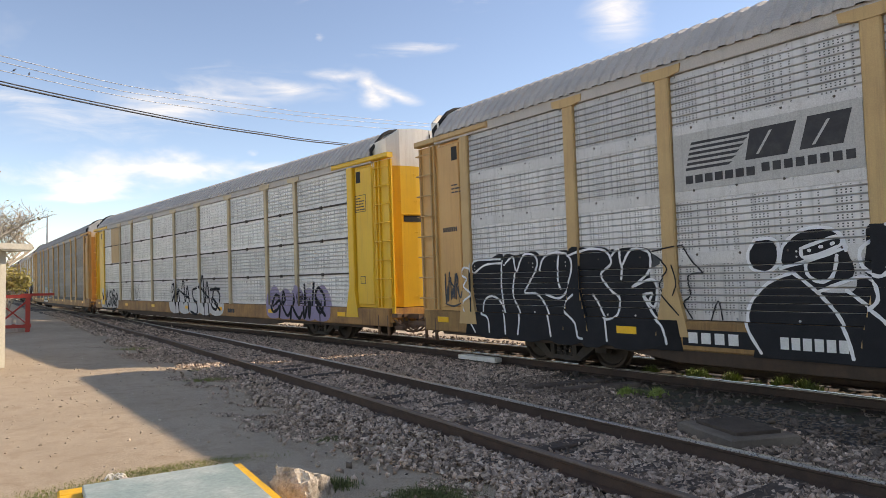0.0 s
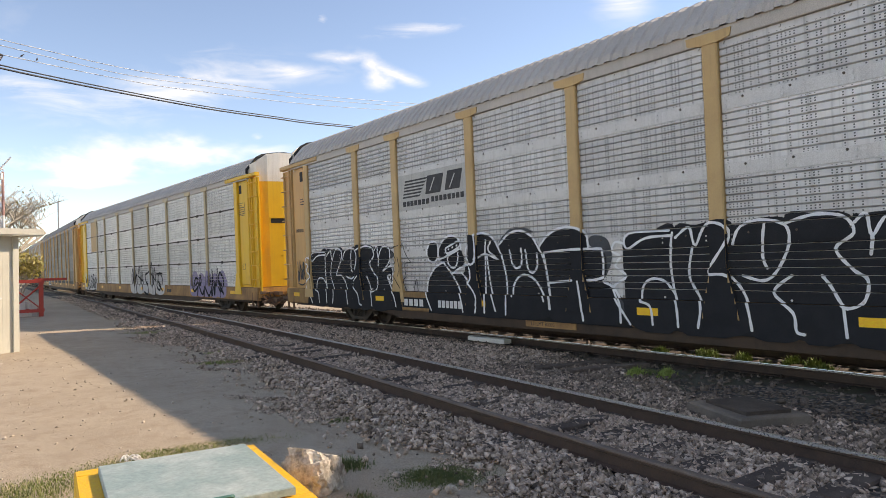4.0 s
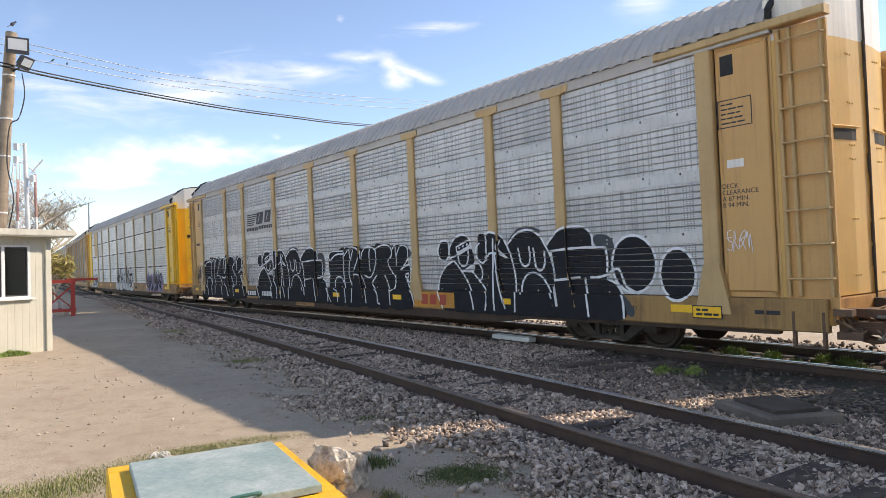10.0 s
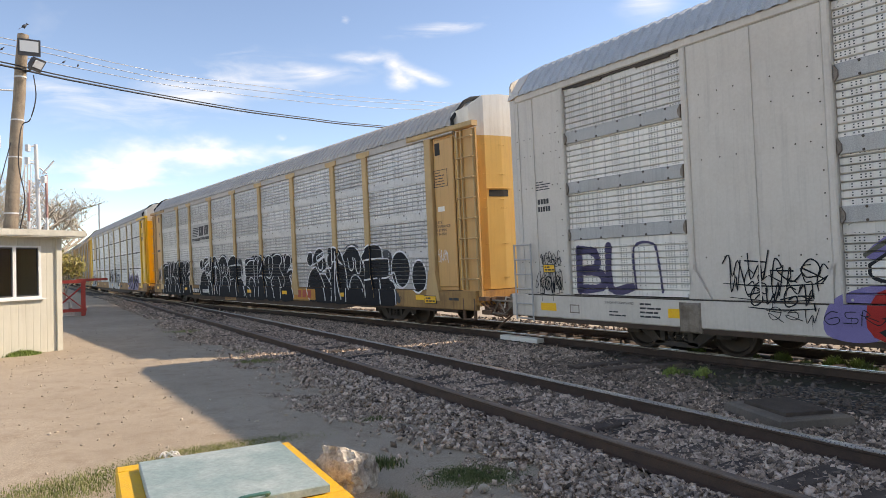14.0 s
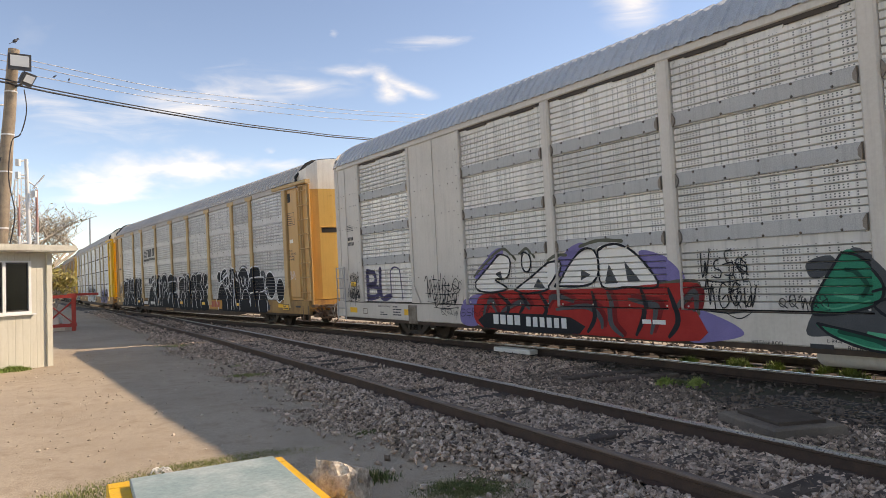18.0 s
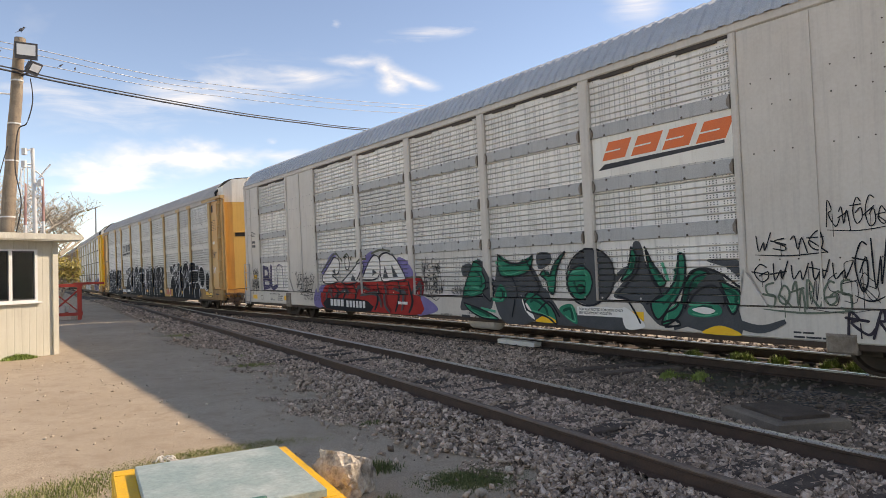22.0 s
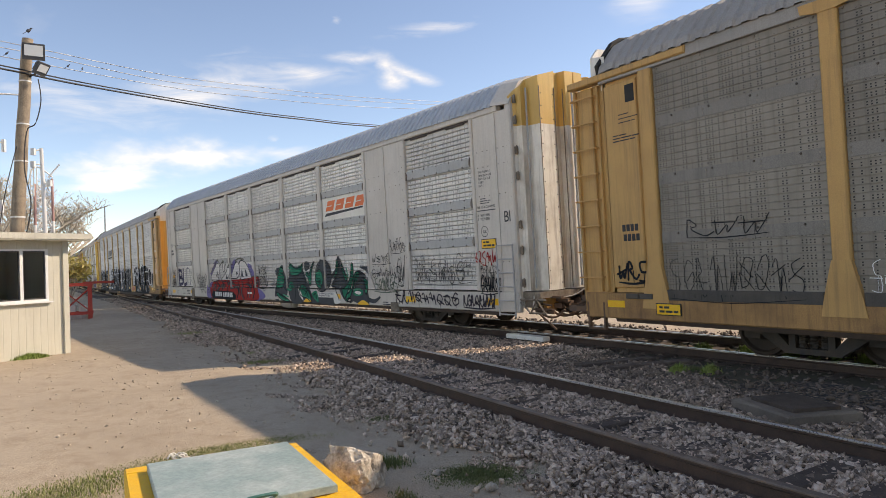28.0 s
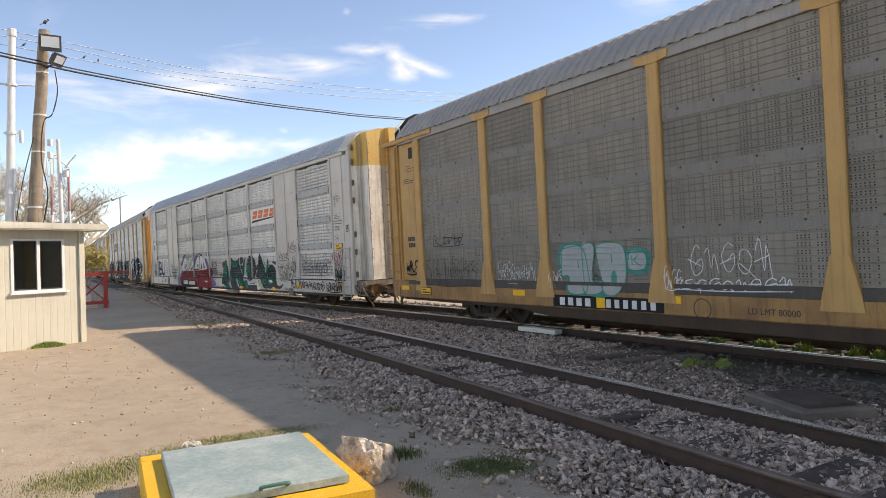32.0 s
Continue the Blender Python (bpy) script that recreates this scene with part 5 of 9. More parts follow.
boulder(-0.97, 5.42, 0.24, 1.0, 2.0, "large pale limestone rock lying against the yellow curb", 0.4)
boulder(-1.13, 5.58, 0.13, 0.5, 5.0, "smaller pale limestone slab resting on the larger rock", 1.2, 0.2)
boulder(-1.22, 5.62, 0.12, 0.9, 6.0, "rough limestone lump under the slab beside the curb", 0.2)
for k, (x, y, r) in enumerate(((0.1, 5.35, 0.05), (-0.35, 5.75, 0.045), (0.35, 5.95, 0.04), (-2.75, 6.35, 0.05))):
    boulder(x, y, r, 0.7, 7.0 + k, "small pale stone lying on the earth", k)


def valve_box():
    t = tagged(new("concrete_box"), "low weathered concrete box with a dark steel cover beside the rails", "concrete box")
    t.matrix_basis = Matrix.Translation((3.42, 7.52, -0.24)) @ Matrix.Rotation(radians(-79), 4, "Z")
    s = Shape().loft([[(x, y, z) for x, y in ((-w, -d), (w, -d), (w, d), (-w, d))] for w, d, z in ((0.52, 0.43, 0), (0.5, 0.41, 0.14), (0.47, 0.38, 0.16))])
    part("body", s, M_CONCRETE, t)
    part("cover", Shape().loft([[(x + 0.02, y, z) for x, y in ((-w, -d), (w, -d), (w, d), (-w, d))] for w, d, z in ((0.36, 0.27, 0.158), (0.36, 0.27, 0.195), (0.35, 0.26, 0.2))]), M_TIE, t, "dark steel cover plate")
    return t


valve_box()
plank = tagged(part("painted_block", Shape().loft([[(x, y, z) for x, y in ((-0.62, -0.1), (0.62, -0.1), (0.62, 0.1), (-0.62, 0.1))] for z in (0.0, 0.09)] + [[(x, y, 0.1) for x, y in ((-0.6, -0.08), (0.6, -0.08), (0.6, 0.08), (-0.6, 0.08))]]), M_WHITE), "white painted block lying along the main rail", "block")
x, y = on_line(11.6, 0.98)
plank.matrix_basis = Matrix.Translation((x, y, -0.14)) @ Matrix.Rotation(radians(125.3), 4, "Z")
for s, o, turn in ((7.4, 2.0, 20), (8.0, 2.15, 24)):
    x, y = on_line(s, o)
    q = tagged(part("old_sleeper", TIE, M_TIE, at=Matrix.Translation((x, y, -0.115)) @ Matrix.Rotation(radians(turn), 4, "Z") @ Matrix.Scale(0.55, 4, (1, 0, 0))), "old dark wooden sleeper lying loose on the ballast", "sleeper")
bag = Shape()
for k in range(9):
    a = k * 2.4
    bag.tube(curve_points([(0.05 * math.cos(a), 0.05 * math.sin(a), 0.0), (0.07 * math.cos(a + 0.6), 0.04 * math.sin(a + 0.6), 0.05), (0.1 * math.cos(a + 1.3), 0.06 * math.sin(a + 1.3), 0.01)]), 0.008, 5)
tagged(part("litter", bag, M_WHITE, at=(-2.86, 6.42, -0.185)), "crumpled white plastic strip lying in the grass", "litter")
# ---- hut, pole, masts, wires ----
M_CREAM = surface("cream_sheet_paint", (0.60, 0.575, 0.48), (0.51, 0.48, 0.395), rough=0.55, size=1.2, amount=0.5, streak=0.3, dirt=(0.36, 0.31, 0.24))
M_ROOF_SLAB = surface("dusty_cream_roof", (0.60, 0.58, 0.49), (0.46, 0.43, 0.36), rough=0.7, size=2, amount=0.6, streak=0.25)
M_FRAME_WHITE = surface("white_window_frame", (0.78, 0.78, 0.76), (0.66, 0.65, 0.62), rough=0.4)
M_POLE = surface("weathered_pole_wood", (0.36, 0.28, 0.20), (0.22, 0.165, 0.12), rough=0.85, size=3, amount=0.9, streak=0.6, dirt=(0.1, 0.075, 0.055), bump=0.5)
M_MAST = surface("white_mast_paint", (0.72, 0.71, 0.69), (0.55, 0.53, 0.5), rough=0.5, size=3, amount=0.5)
M_MAST_RED = surface("sun_bleached_red", (0.42, 0.22, 0.19), (0.52, 0.34, 0.30), rough=0.6, size=4, amount=0.6)
M_RED = surface("faded_red_paint", (0.50, 0.05, 0.03), (0.34, 0.05, 0.035), rough=0.6, size=4, amount=0.7)
M_CABLE = surface("black_cable", (0.025, 0.025, 0.028), (0.04, 0.04, 0.045), rough=0.7)
M_CABLE_THIN = surface("grey_wire", (0.26, 0.28, 0.31), (0.3, 0.32, 0.34), rough=0.5)
M_LAMP_BODY = surface("dark_lamp_body", (0.05, 0.05, 0.055), (0.09, 0.09, 0.09), rough=0.6)
M_BARK = surface("grey_bark", (0.46, 0.40, 0.32), (0.56, 0.50, 0.41), rough=0.9, size=4)
M_LEAF = surface("olive_leaves", (0.30, 0.27, 0.08), (0.5, 0.36, 0.08), rough=0.6, size=0.8, amount=0.9, fine=8)
M_BIRD = surface("dark_feathers", (0.04, 0.042, 0.05), (0.08, 0.08, 0.09), rough=0.7)
glass_mat, gn, gl, gb = nodes_of("window_glass")
gb.inputs["Base Color"].default_value = (0.72, 0.76, 0.76, 1)
gb.inputs["Roughness"].default_value = 0.04
gb.inputs["Transmission Weight"].default_value = 1.0
gb.inputs["IOR"].default_value = 1.45
lens_mat, ln_, ll_, lb_ = nodes_of("lamp_glass")
lb_.inputs["Base Color"].default_value = (0.62, 0.64, 0.66, 1)
lb_.inputs["Roughness"].default_value = 0.12
lb_.inputs["Specular IOR Level"].default_value = 0.8


def hut():
    """Sheet-clad cabin: local x runs along the front to the viewer's right, y into the cabin."""
    h = tagged(new("guard_hut"), "small cream sheet-metal guard hut with a flat overhanging roof", "hut")
    h.matrix_basis = Matrix.Translation((-9.63, 15.83, -0.2)) @ Matrix.Rotation(math.atan2(1.61, 0.76), 4, "Z")
    L, D, H = 3.6, 2.3, 2.66
    # front wall of upright pressed sheets, with the window opening left free
    wx0, wx1, wz0, wz1 = -1.64, -0.48, 1.32, 2.43

    def cladding(x0, x1, z0, z1, y=0.0):
        n = max(int((x1 - x0) / 0.15), 1)
        prof = []
        for i in range(n):
            a = x0 + (x1 - x0) * i / n
            w = (x1 - x0) / n
            prof += [(a, y), (a + 0.04 * w, y - 0.004), (a + 0.9 * w, y - 0.004), (a + 0.94 * w, y)]
        prof += [(x1, y), (x1, y + 0.06), (x0, y + 0.06)]
        return Shape().loft([[(x, yy, z) for x, yy in prof] for z in (z0, z1)])
    for i, (x0, x1, z0, z1) in enumerate(((-L, wx0, 0.0, H), (wx1, 0.0, 0.0, H), (wx0, wx1, 0.0, wz0), (wx0, wx1, wz1, H))):
        part("wall_sheet", cladding(x0, x1, z0, z1), M_CREAM, h)
    part("side_wall", cladding(0.0, D, 0, H).moved(Matrix.Rotation(math.pi / 2, 4, "Z")), M_CREAM, h)
    part("side_wall", Shape().box((-L, 0.06, 0), (-L + 0.06, D, H)), M_CREAM, h)
    part("back_wall", Shape().box((-L, D, 0), (0, D + 0.06, H)), M_CREAM, h)
    part("hut_floor", Shape().box((-L, 0.06, 0.0), (0, D, 0.08)), M_CONCRETE, h)
    part("corner_trim", Shape().slab((-0.1, -0.06, 0.0), (0.03, -0.016, H), 0.0).box((-0.012, -0.05, 0), (0.035, 0.06, H)), M_CREAM, h, "bent cream corner strip")
    roof = Shape().loft([[(x, y, z) for x, y in ((-L - 0.3, -0.35), (0.42, -0.35), (0.42, D + 0.3), (-L - 0.3, D + 0.3))] for z in (H + 0.002, H + 0.135)] +
                        [[(x, y, H + 0.15) for x, y in ((-L - 0.27, -0.32), (0.39, -0.32), (0.39, D + 0.27), (-L - 0.27, D + 0.27))]])
    part("roof", roof, M_ROOF_SLAB, h)
    part("roof_edge", Shape().box((-L - 0.31, -0.372, H + 0.03), (0.44, -0.352, H + 0.165)).box((0.422, -0.35, H + 0.03), (0.442, D + 0.3, H + 0.165)), M_ROOF_SLAB, h)
    win = part("window", Shape().box((wx0 - 0.03, -0.035, wz0 - 0.05), (wx1 + 0.03, 0.05, wz0)).box((wx0 - 0.03, -0.035, wz1), (wx1 + 0.03, 0.05, wz1 + 0.04)).box((wx0 - 0.03, -0.03, wz0), (wx0 + 0.03, 0.05, wz1)).box((wx1 - 0.03, -0.03, wz0), (wx1 + 0.03, 0.05, wz1)), M_FRAME_WHITE, h, "white sliding window frame")
    mid = (wx0 + wx1) / 2
    part("mullion", Shape().box((mid - 0.035, -0.028, wz0), (mid + 0.035, 0.045, wz1)), M_FRAME_WHITE, win)
    part("window_sill", Shape().box((wx0 - 0.08, -0.09, wz0 - 0.085), (wx1 + 0.1, -0.015, wz0 - 0.05)), M_FRAME_WHITE, win)
    for a, b in ((wx0 + 0.03, mid - 0.035), (mid + 0.035, wx1 - 0.03)):
        part("pane", Shape().box((a, 0.008, wz0), (b, 0.014, wz1)), glass_mat, win).visible_shadow = False
        g = Shape().box((a, -0.006, wz0), (a + 0.025, 0.02, wz1)).box((b - 0.025, -0.006, wz0), (b, 0.02, wz1)).box((a, -0.006, wz0), (b, 0.02, wz0 + 0.03)).box((a, -0.006, wz1 - 0.03), (b, 0.02, wz1))
        part("sash", g, M_LAMP_BODY, win, "dark sash")
    return h


hut()


def wood_pole():
    p = tagged(new("lamp_pole"), "weathered leaning wooden pole with two floodlights and a loose cable", "pole")
    base, top = sph(34.85, -4.6, 22.0), sph(33.36, 16.95, 22.0)
    base.z = -0.3
    s, n = Shape(), 26
    pts = []
    for i in range(n + 1):
        q = base.lerp(top, i / n)
        pts.append((q.x + 0.006 * math.sin(i * 1.3), q.y + 0.006 * math.cos(i * 0.9), q.z))
    s.tube(pts, 0.195, 14, 0.14)
    part("shaft", s, M_POLE, p, smooth=True)
    for f in (0.42, 0.6, 0.72, 0.86):
        q = base.lerp(top, f)
        part("band", Shape().turned([(-0.02, 0.205 - 0.05 * f), (0.02, 0.205 - 0.05 * f)], "Z", 14, q), M_MAST, p)
    for az, el, w, hh, tip in ((33.0, 16.15, 0.54, 0.44, 8), (32.56, 15.05, 0.42, 0.36, 34)):
        c = sph(az, el, 21.55)
        m = Matrix.Translation(c) @ Matrix.Rotation(radians(33 + (0 if tip < 20 else 50)), 4, "Z") @ Matrix.Rotation(radians(tip), 4, "X")
        b = Shape()
        b.loft([[(-w / 2, -0.05, -hh / 2), (w / 2, -0.05, -hh / 2), (w / 2, -0.05, hh / 2), (-w / 2, -0.05, hh / 2)], [(-w / 2, 0.02, -hh / 2), (w / 2, 0.02, -hh / 2), (w / 2, 0.02, hh / 2), (-w / 2, 0.02, hh / 2)],
                [(-w / 4, 0.12, -hh / 4), (w / 4, 0.12, -hh / 4), (w / 4, 0.12, hh / 4), (-w / 4, 0.12, hh / 4)]])
        for i in range(7):
            b.box((-w / 4 + i * w / 13, 0.03, -hh / 3), (-w / 4 + i * w / 13 + 0.012, 0.15, hh / 3))
        lamp_head = part("floodlight", b, M_LAMP_BODY, p, "dark rectangular floodlight", at=m)
        part("lamp_glass", Shape().box((-w / 2 + 0.05, -0.062, -hh / 2 + 0.1), (w / 2 - 0.05, -0.051, hh / 2 - 0.05)), lens_mat, lamp_head)
        part("bracket", Shape().tube([c + Vector((0, 0.1, 0)), base.lerp(top, 0.93 if tip < 20 else 0.87)], 0.025, 6), M_LAMP_BODY, p)
    hang = curve_points([sph(32.75, 14.3, 21.7), sph(32.62, 12.8, 21.7), sph(33.0, 11.2, 21.7), sph(33.55, 10.6, 21.75), sph(33.75, 8.0, 21.7), sph(33.4, 5.5, 21.6), sph(33.8, 3.0, 21.6)])
    part("loose_cable", Shape().tube(hang, 0.016, 6), M_CABLE, p)
    hang = curve_points([sph(34.2, 9.5, 21.8), sph(34.9, 6.5, 21.7), sph(35.4, 3.5, 21.6)])
    part("loose_cable", Shape().tube(hang, 0.012, 6), M_CABLE, p)
    return p


wood_pole()


def mast():
    m = tagged(new("antenna_mast"), "slender white tube mast with cross arms", "mast")
    a, b = sph(36.0, 0, 27.0), sph(35.38, 16.3, 27.0)
    a.z = -0.2
    part("tube", Shape().tube([a, a.lerp(b, 0.5), b], 0.16, 10, 0.11), M_MAST, m, smooth=True)
    part("tip", Shape().tube([b, b + Vector((0, 0, 0.25))], 0.14, 10), M_MAST, m)
    for f, w in ((0.83, 1.0), (0.66, 0.35), (0.45, 0.3), (0.3, 0.3)):
        c = a.lerp(b, f)
        arm = Shape().tube([c - Vector((0.5 * w, 0.3 * w, 0)), c + Vector((0.75 * w, 0.45 * w, 0.03))], 0.03, 6)
        arm.box(tuple(c + Vector((0.72 * w - 0.05, 0.43 * w - 0.05, -0.3))), tuple(c + Vector((0.72 * w + 0.05, 0.43 * w + 0.05, 0.12))))
        arm.turned([(-0.04, 0.17), (0.04, 0.17)], "Z", 10, c)
        part("arm", arm, M_MAST, m)
    return m


mast()


def lattice():
    t = tagged(new("lattice_tower"), "white steel lattice tower with a tube mast beside it", "tower")
    d = 27.0
    foot = [sph(33.2, 0, d), sph(32.0, 0, d), sph(32.6, 0, d + 0.55)]
    head = [sph(33.15, 6.9, d), sph(32.05, 7.3, d), sph(32.6, 7.2, d + 0.5)]
    for a, b in zip(foot, head):
        a.z = -0.2
        part("leg", Shape().tube([a, a.lerp(b, 0.72)], 0.042, 8), M_MAST, t)
        part("leg_top", Shape().tube([a.lerp(b, 0.72), b], 0.042, 8), M_MAST_RED, t, "faded red upper leg")
    br = Shape()
    n = 9
    for i in range(n):
        for p, q in ((0, 1), (1, 2), (2, 0)):
            a0, a1 = foot[p].lerp(head[p], i / n), foot[q].lerp(head[q], (i + 1) / n)
            b0 = foot[q].lerp(head[q], i / n)
            br.tube([a0, a1], 0.022, 5)
            br.tube([a0, b0], 0.02, 5)
            br.tube([b0, foot[p].lerp(head[p], (i + 1) / n)], 0.02, 5)
    part("bracing", br, M_MAST, t)
    c0, c1 = sph(32.4, 0, d - 0.5), sph(32.68, 9.45, d - 0.5)
    c0.z = -0.2
    part("tube_mast", Shape().tube([c0, c1], 0.085, 10, 0.06), M_MAST, t, smooth=True)
    for az, el, daz, dl in ((32.68, 9.4, 0.5, -0.2), (32.66, 8.3, 0.55, 0.0), (32.6, 6.9, -0.4, 0.1)):
        tops = Shape().tube([sph(az, el, d - 0.5), sph(az + daz, el + dl, d - 0.6)], 0.025, 6)
        tops.box(tuple(sph(az + daz, el + dl, d - 0.6) - Vector((0.06, 0.06, 0.12))), tuple(sph(az + daz, el + dl, d - 0.6) + Vector((0.06, 0.06, 0.1))))
        part("arm", tops, M_MAST, t)
    part("boom", Shape().tube([sph(32.3, 7.35, d), sph(31.55, 8.35, d)], 0.03, 6), M_MAST, t, "thin slanting boom")
    crown = Shape().tube(curve_points([sph(33.5, 7.0, d), sph(33.3, 7.9, d), sph(32.9, 8.1, d), sph(32.4, 7.75, d), sph(32.0, 7.4, d)]), 0.028, 6)
    for az in (33.4, 33.2, 33.0):
        crown.tube([sph(az, 6.0, d - 0.2), sph(az, 8.0, d - 0.2)], 0.018, 5)
    part("cage", crown, M_MAST, t)
    return t


lattice()


def red_frame():
    r = tagged(new("red_barrier"), "faded red steel trestle barrier beside the hut", "barrier")
    r.matrix_basis = Matrix.Translation((-17.0, 28.6, -0.2)) @ Matrix.Rotation(radians(28), 4, "Z")
    for x in (-1.9, -0.6, 0.55):
        for y in (-0.35, 0.35):
            part("upright", Shape().box((x - 0.075, y - 0.06, 0.0), (x + 0.075, y + 0.06, 1.42)), M_RED, r)
    for y in (-0.35, 0.35):
        for z in (1.42, 0.2):
            part("rail", Shape().box((-2.0, y - 0.065, z), (0.66, y + 0.065, z + 0.13)), M_RED, r)
    for x in (-1.9, -0.6, 0.55):
        part("crosspiece", Shape().box((x - 0.035, -0.4, 1.5), (x + 0.035, 0.4, 1.57)), M_RED, r)
        part("crosspiece", Shape().box((x - 0.03, -0.35, 0.22), (x + 0.03, 0.35, 0.28)), M_RED, r)
    d = Shape()
    for x in (-1.9, -0.6):
        d.tube([(x, -0.35, 0.25), (x + 1.25, -0.35, 1.4)], 0.035, 6)
        d.tube([(x + 1.25, -0.35, 0.25), (x, -0.35, 1.4)], 0.025, 6)
    part("brace", d, M_RED, r)
    part("boom", Shape().box((0.3, -0.05, 1.5), (1.5, 0.05, 1.6)), M_RED, r)
    return r


red_frame()
scrap = tagged(new("scrap_pile"), "white and grey scrap piled inside the red barrier", "scrap")
scrap.matrix_basis = Matrix.Translation((-17.1, 28.7, -0.2)) @ Matrix.Rotation(radians(33), 4, "Z")
for k in range(10):
    x, y = random.uniform(-0.5, 0.4), random.uniform(-0.25, 0.25)
    part("scrap_piece", Shape().slab((x, y, 0.0), (x + random.uniform(0.1, 0.35), y + random.uniform(0.08, 0.25), random.uniform(0.2, 0.75)), 0.02), M_WHITE if k % 2 else M_BODY_GREY, scrap)


def tree(name, label, foot, height, seed, leaves, spread=0.75):
    """Tapered trunk, limbs that fork and fine twigs, with sparse small leaves."""
    r = random.Random(seed)
    t = tagged(new(name), label, "tree")
    t.matrix_basis = Matrix.Translation(foot)
    wood, tips = Shape(), []

    def grow(p, d, length, rad, level):
        pts, q, e = [p], Vector(p), Vector(d)
        for _ in range(4):
            e = (e + Vector((r.uniform(-1, 1), r.uniform(-1, 1), r.uniform(-0.4, 0.7))) * 0.17).normalized()
            q = q + e * length / 4
            pts.append(tuple(q))
        wood.tube(pts, min(rad, 0.16), 8 if level < 2 else 4, rad * 0.62)
        tips.extend(pts[2:] if level > 2 else [])
        if level < 5:
            for k in range((4 if level > 2 else 3) if level else 6):
                b = Vector(pts[r.choice((2, 3, 4)) if level else r.choice((3, 4))])
                a = r.uniform(0, 2 * math.pi)
                side = Vector((math.cos(a), math.sin(a), 0))
                grow(tuple(b), (e * (1 - spread * 0.55) + side * spread + Vector((0, 0, 0.15))).normalized(), length * r.uniform(0.58, 0.8), max(rad * 0.58, 0.008), level + 1)
    grow((0, 0, 0), (0.05, 0, 1), height * 0.34, height * 0.017, 0)
    part("trunk", wood, M_BARK, t)
    lv = Shape()
    for _ in range(leaves):
        p = Vector(r.choice(tips)) + Vector((r.gauss(0, 0.12), r.gauss(0, 0.12), r.gauss(0, 0.1)))
        a = Vector((r.uniform(-1, 1), r.uniform(-1, 1), r.uniform(-1, 1))).normalized()
        b = a.orthogonal().normalized()
        w = r.uniform(0.05, 0.1)
        lv.add([p - a * w, p + b * w * 0.45, p + a * w, p - b * w * 0.45], [(0, 1, 2, 3)])
    part("crown", lv, M_LEAF, t, "sparse dry leaves")
    return t


foot = sph(34.2, 0, 38.0)
tree("tree", "almost bare tree with thin pale twigs behind the hut", (foot.x, foot.y, -0.2), 8.8, 3, 120, 0.74)
foot = sph(37.8, 0, 41.0)
tree("tree", "almost bare spreading tree behind the masts", (foot.x, foot.y, -0.2), 8.6, 8, 100, 0.74)
foot = sph(32.2, 0, 40.0)
tree("tree", "bare tree with fine pale twigs beyond the hut", (foot.x, foot.y, -0.2), 8.0, 5, 80, 0.78)
foot = sph(31.0, 0, 35.0)
tree("shrub", "low shrub with olive and yellow leaves beside the hut", (foot.x, foot.y, -0.2), 3.4, 11, 3600, 0.6)

# overhead lines
def line(name, label, pts, r, material, lift=0.0):
    return tagged(part(name, Shape().tube(curve_points([p + Vector((0, 0, lift)) for p in pts], 8), r, 6), material), label, "cable")


main_cable = [sph(40.0, 15.5, 20.2), sph(35.77, 14.89, 21.2), sph(33.63, 14.63, 21.75), sph(30.5, 14.21, 22.7), sph(24.52, 13.5, 25.0), sph(18.1, 12.7, 28.0), sph(13.12, 12.17, 31.0), sph(8.45, 11.67, 34.5), sph(0.0, 11.0, 42.0), sph(-10.0, 10.6, 56.0)]
line("power_cable", "thick black twisted overhead cable", main_cable, 0.03, M_CABLE)
line("power_cable", "black overhead cable running beside the thick one", main_cable, 0.022, M_CABLE, 0.085)
for els in ((16.75, 16.37, 15.35, 14.9, 14.0, 13.2), (16.3, 15.98, 14.9, 14.5, 13.7, 12.95), (15.75, 15.37, 14.5, 14.03, 13.25, 12.6)):
    line("overhead_wire", "thin grey overhead wire", [sph(a, e, d) for a, e, d in zip((36.5, 32.5, 24.5, 19.1, 9.0, -1.0), els, (37, 38.5, 43, 47, 58, 72))], 0.022, M_CABLE_THIN)


def bird(az, el, d, turn, label):
    """A perched bird with body, head, tail and legs."""
    b = tagged(new("bird"), label, "bird", "birds on the wires")
    b.matrix_basis = Matrix.Translation(sph(az, el, d)) @ Matrix.Rotation(turn, 4, "Z") @ Matrix.Scale(0.55, 4)
    body = Shape().turned([(-0.14, 0.01), (-0.1, 0.06), (0.0, 0.085), (0.08, 0.06), (0.13, 0.03)], "X", 10)
    part("body", body.moved(Matrix.Rotation(radians(-40), 4, "Y")), M_BIRD, b, smooth=True)
    part("head", Shape().turned([(-0.05, 0.01), (-0.02, 0.045), (0.03, 0.04), (0.05, 0.015), (0.1, 0.004)], "X", 8, (0.12, 0, 0.13)), M_BIRD, b, smooth=True)
    part("tail", Shape().loft([[(-0.08, -0.02, -0.06), (-0.08, 0.02, -0.06), (-0.07, 0.02, -0.09), (-0.07, -0.02, -0.09)], [(-0.26, -0.04, -0.2), (-0.26, 0.04, -0.2), (-0.25, 0.04, -0.215), (-0.25, -0.04, -0.215)]]), M_BIRD, b)
    part("legs", Shape().tube([(0.0, 0.02, -0.06), (0.01, 0.02, -0.14)], 0.008, 4).tube([(0.0, -0.02, -0.06), (0.01, -0.02, -0.14)], 0.008, 4), M_BIRD, b)
    return b


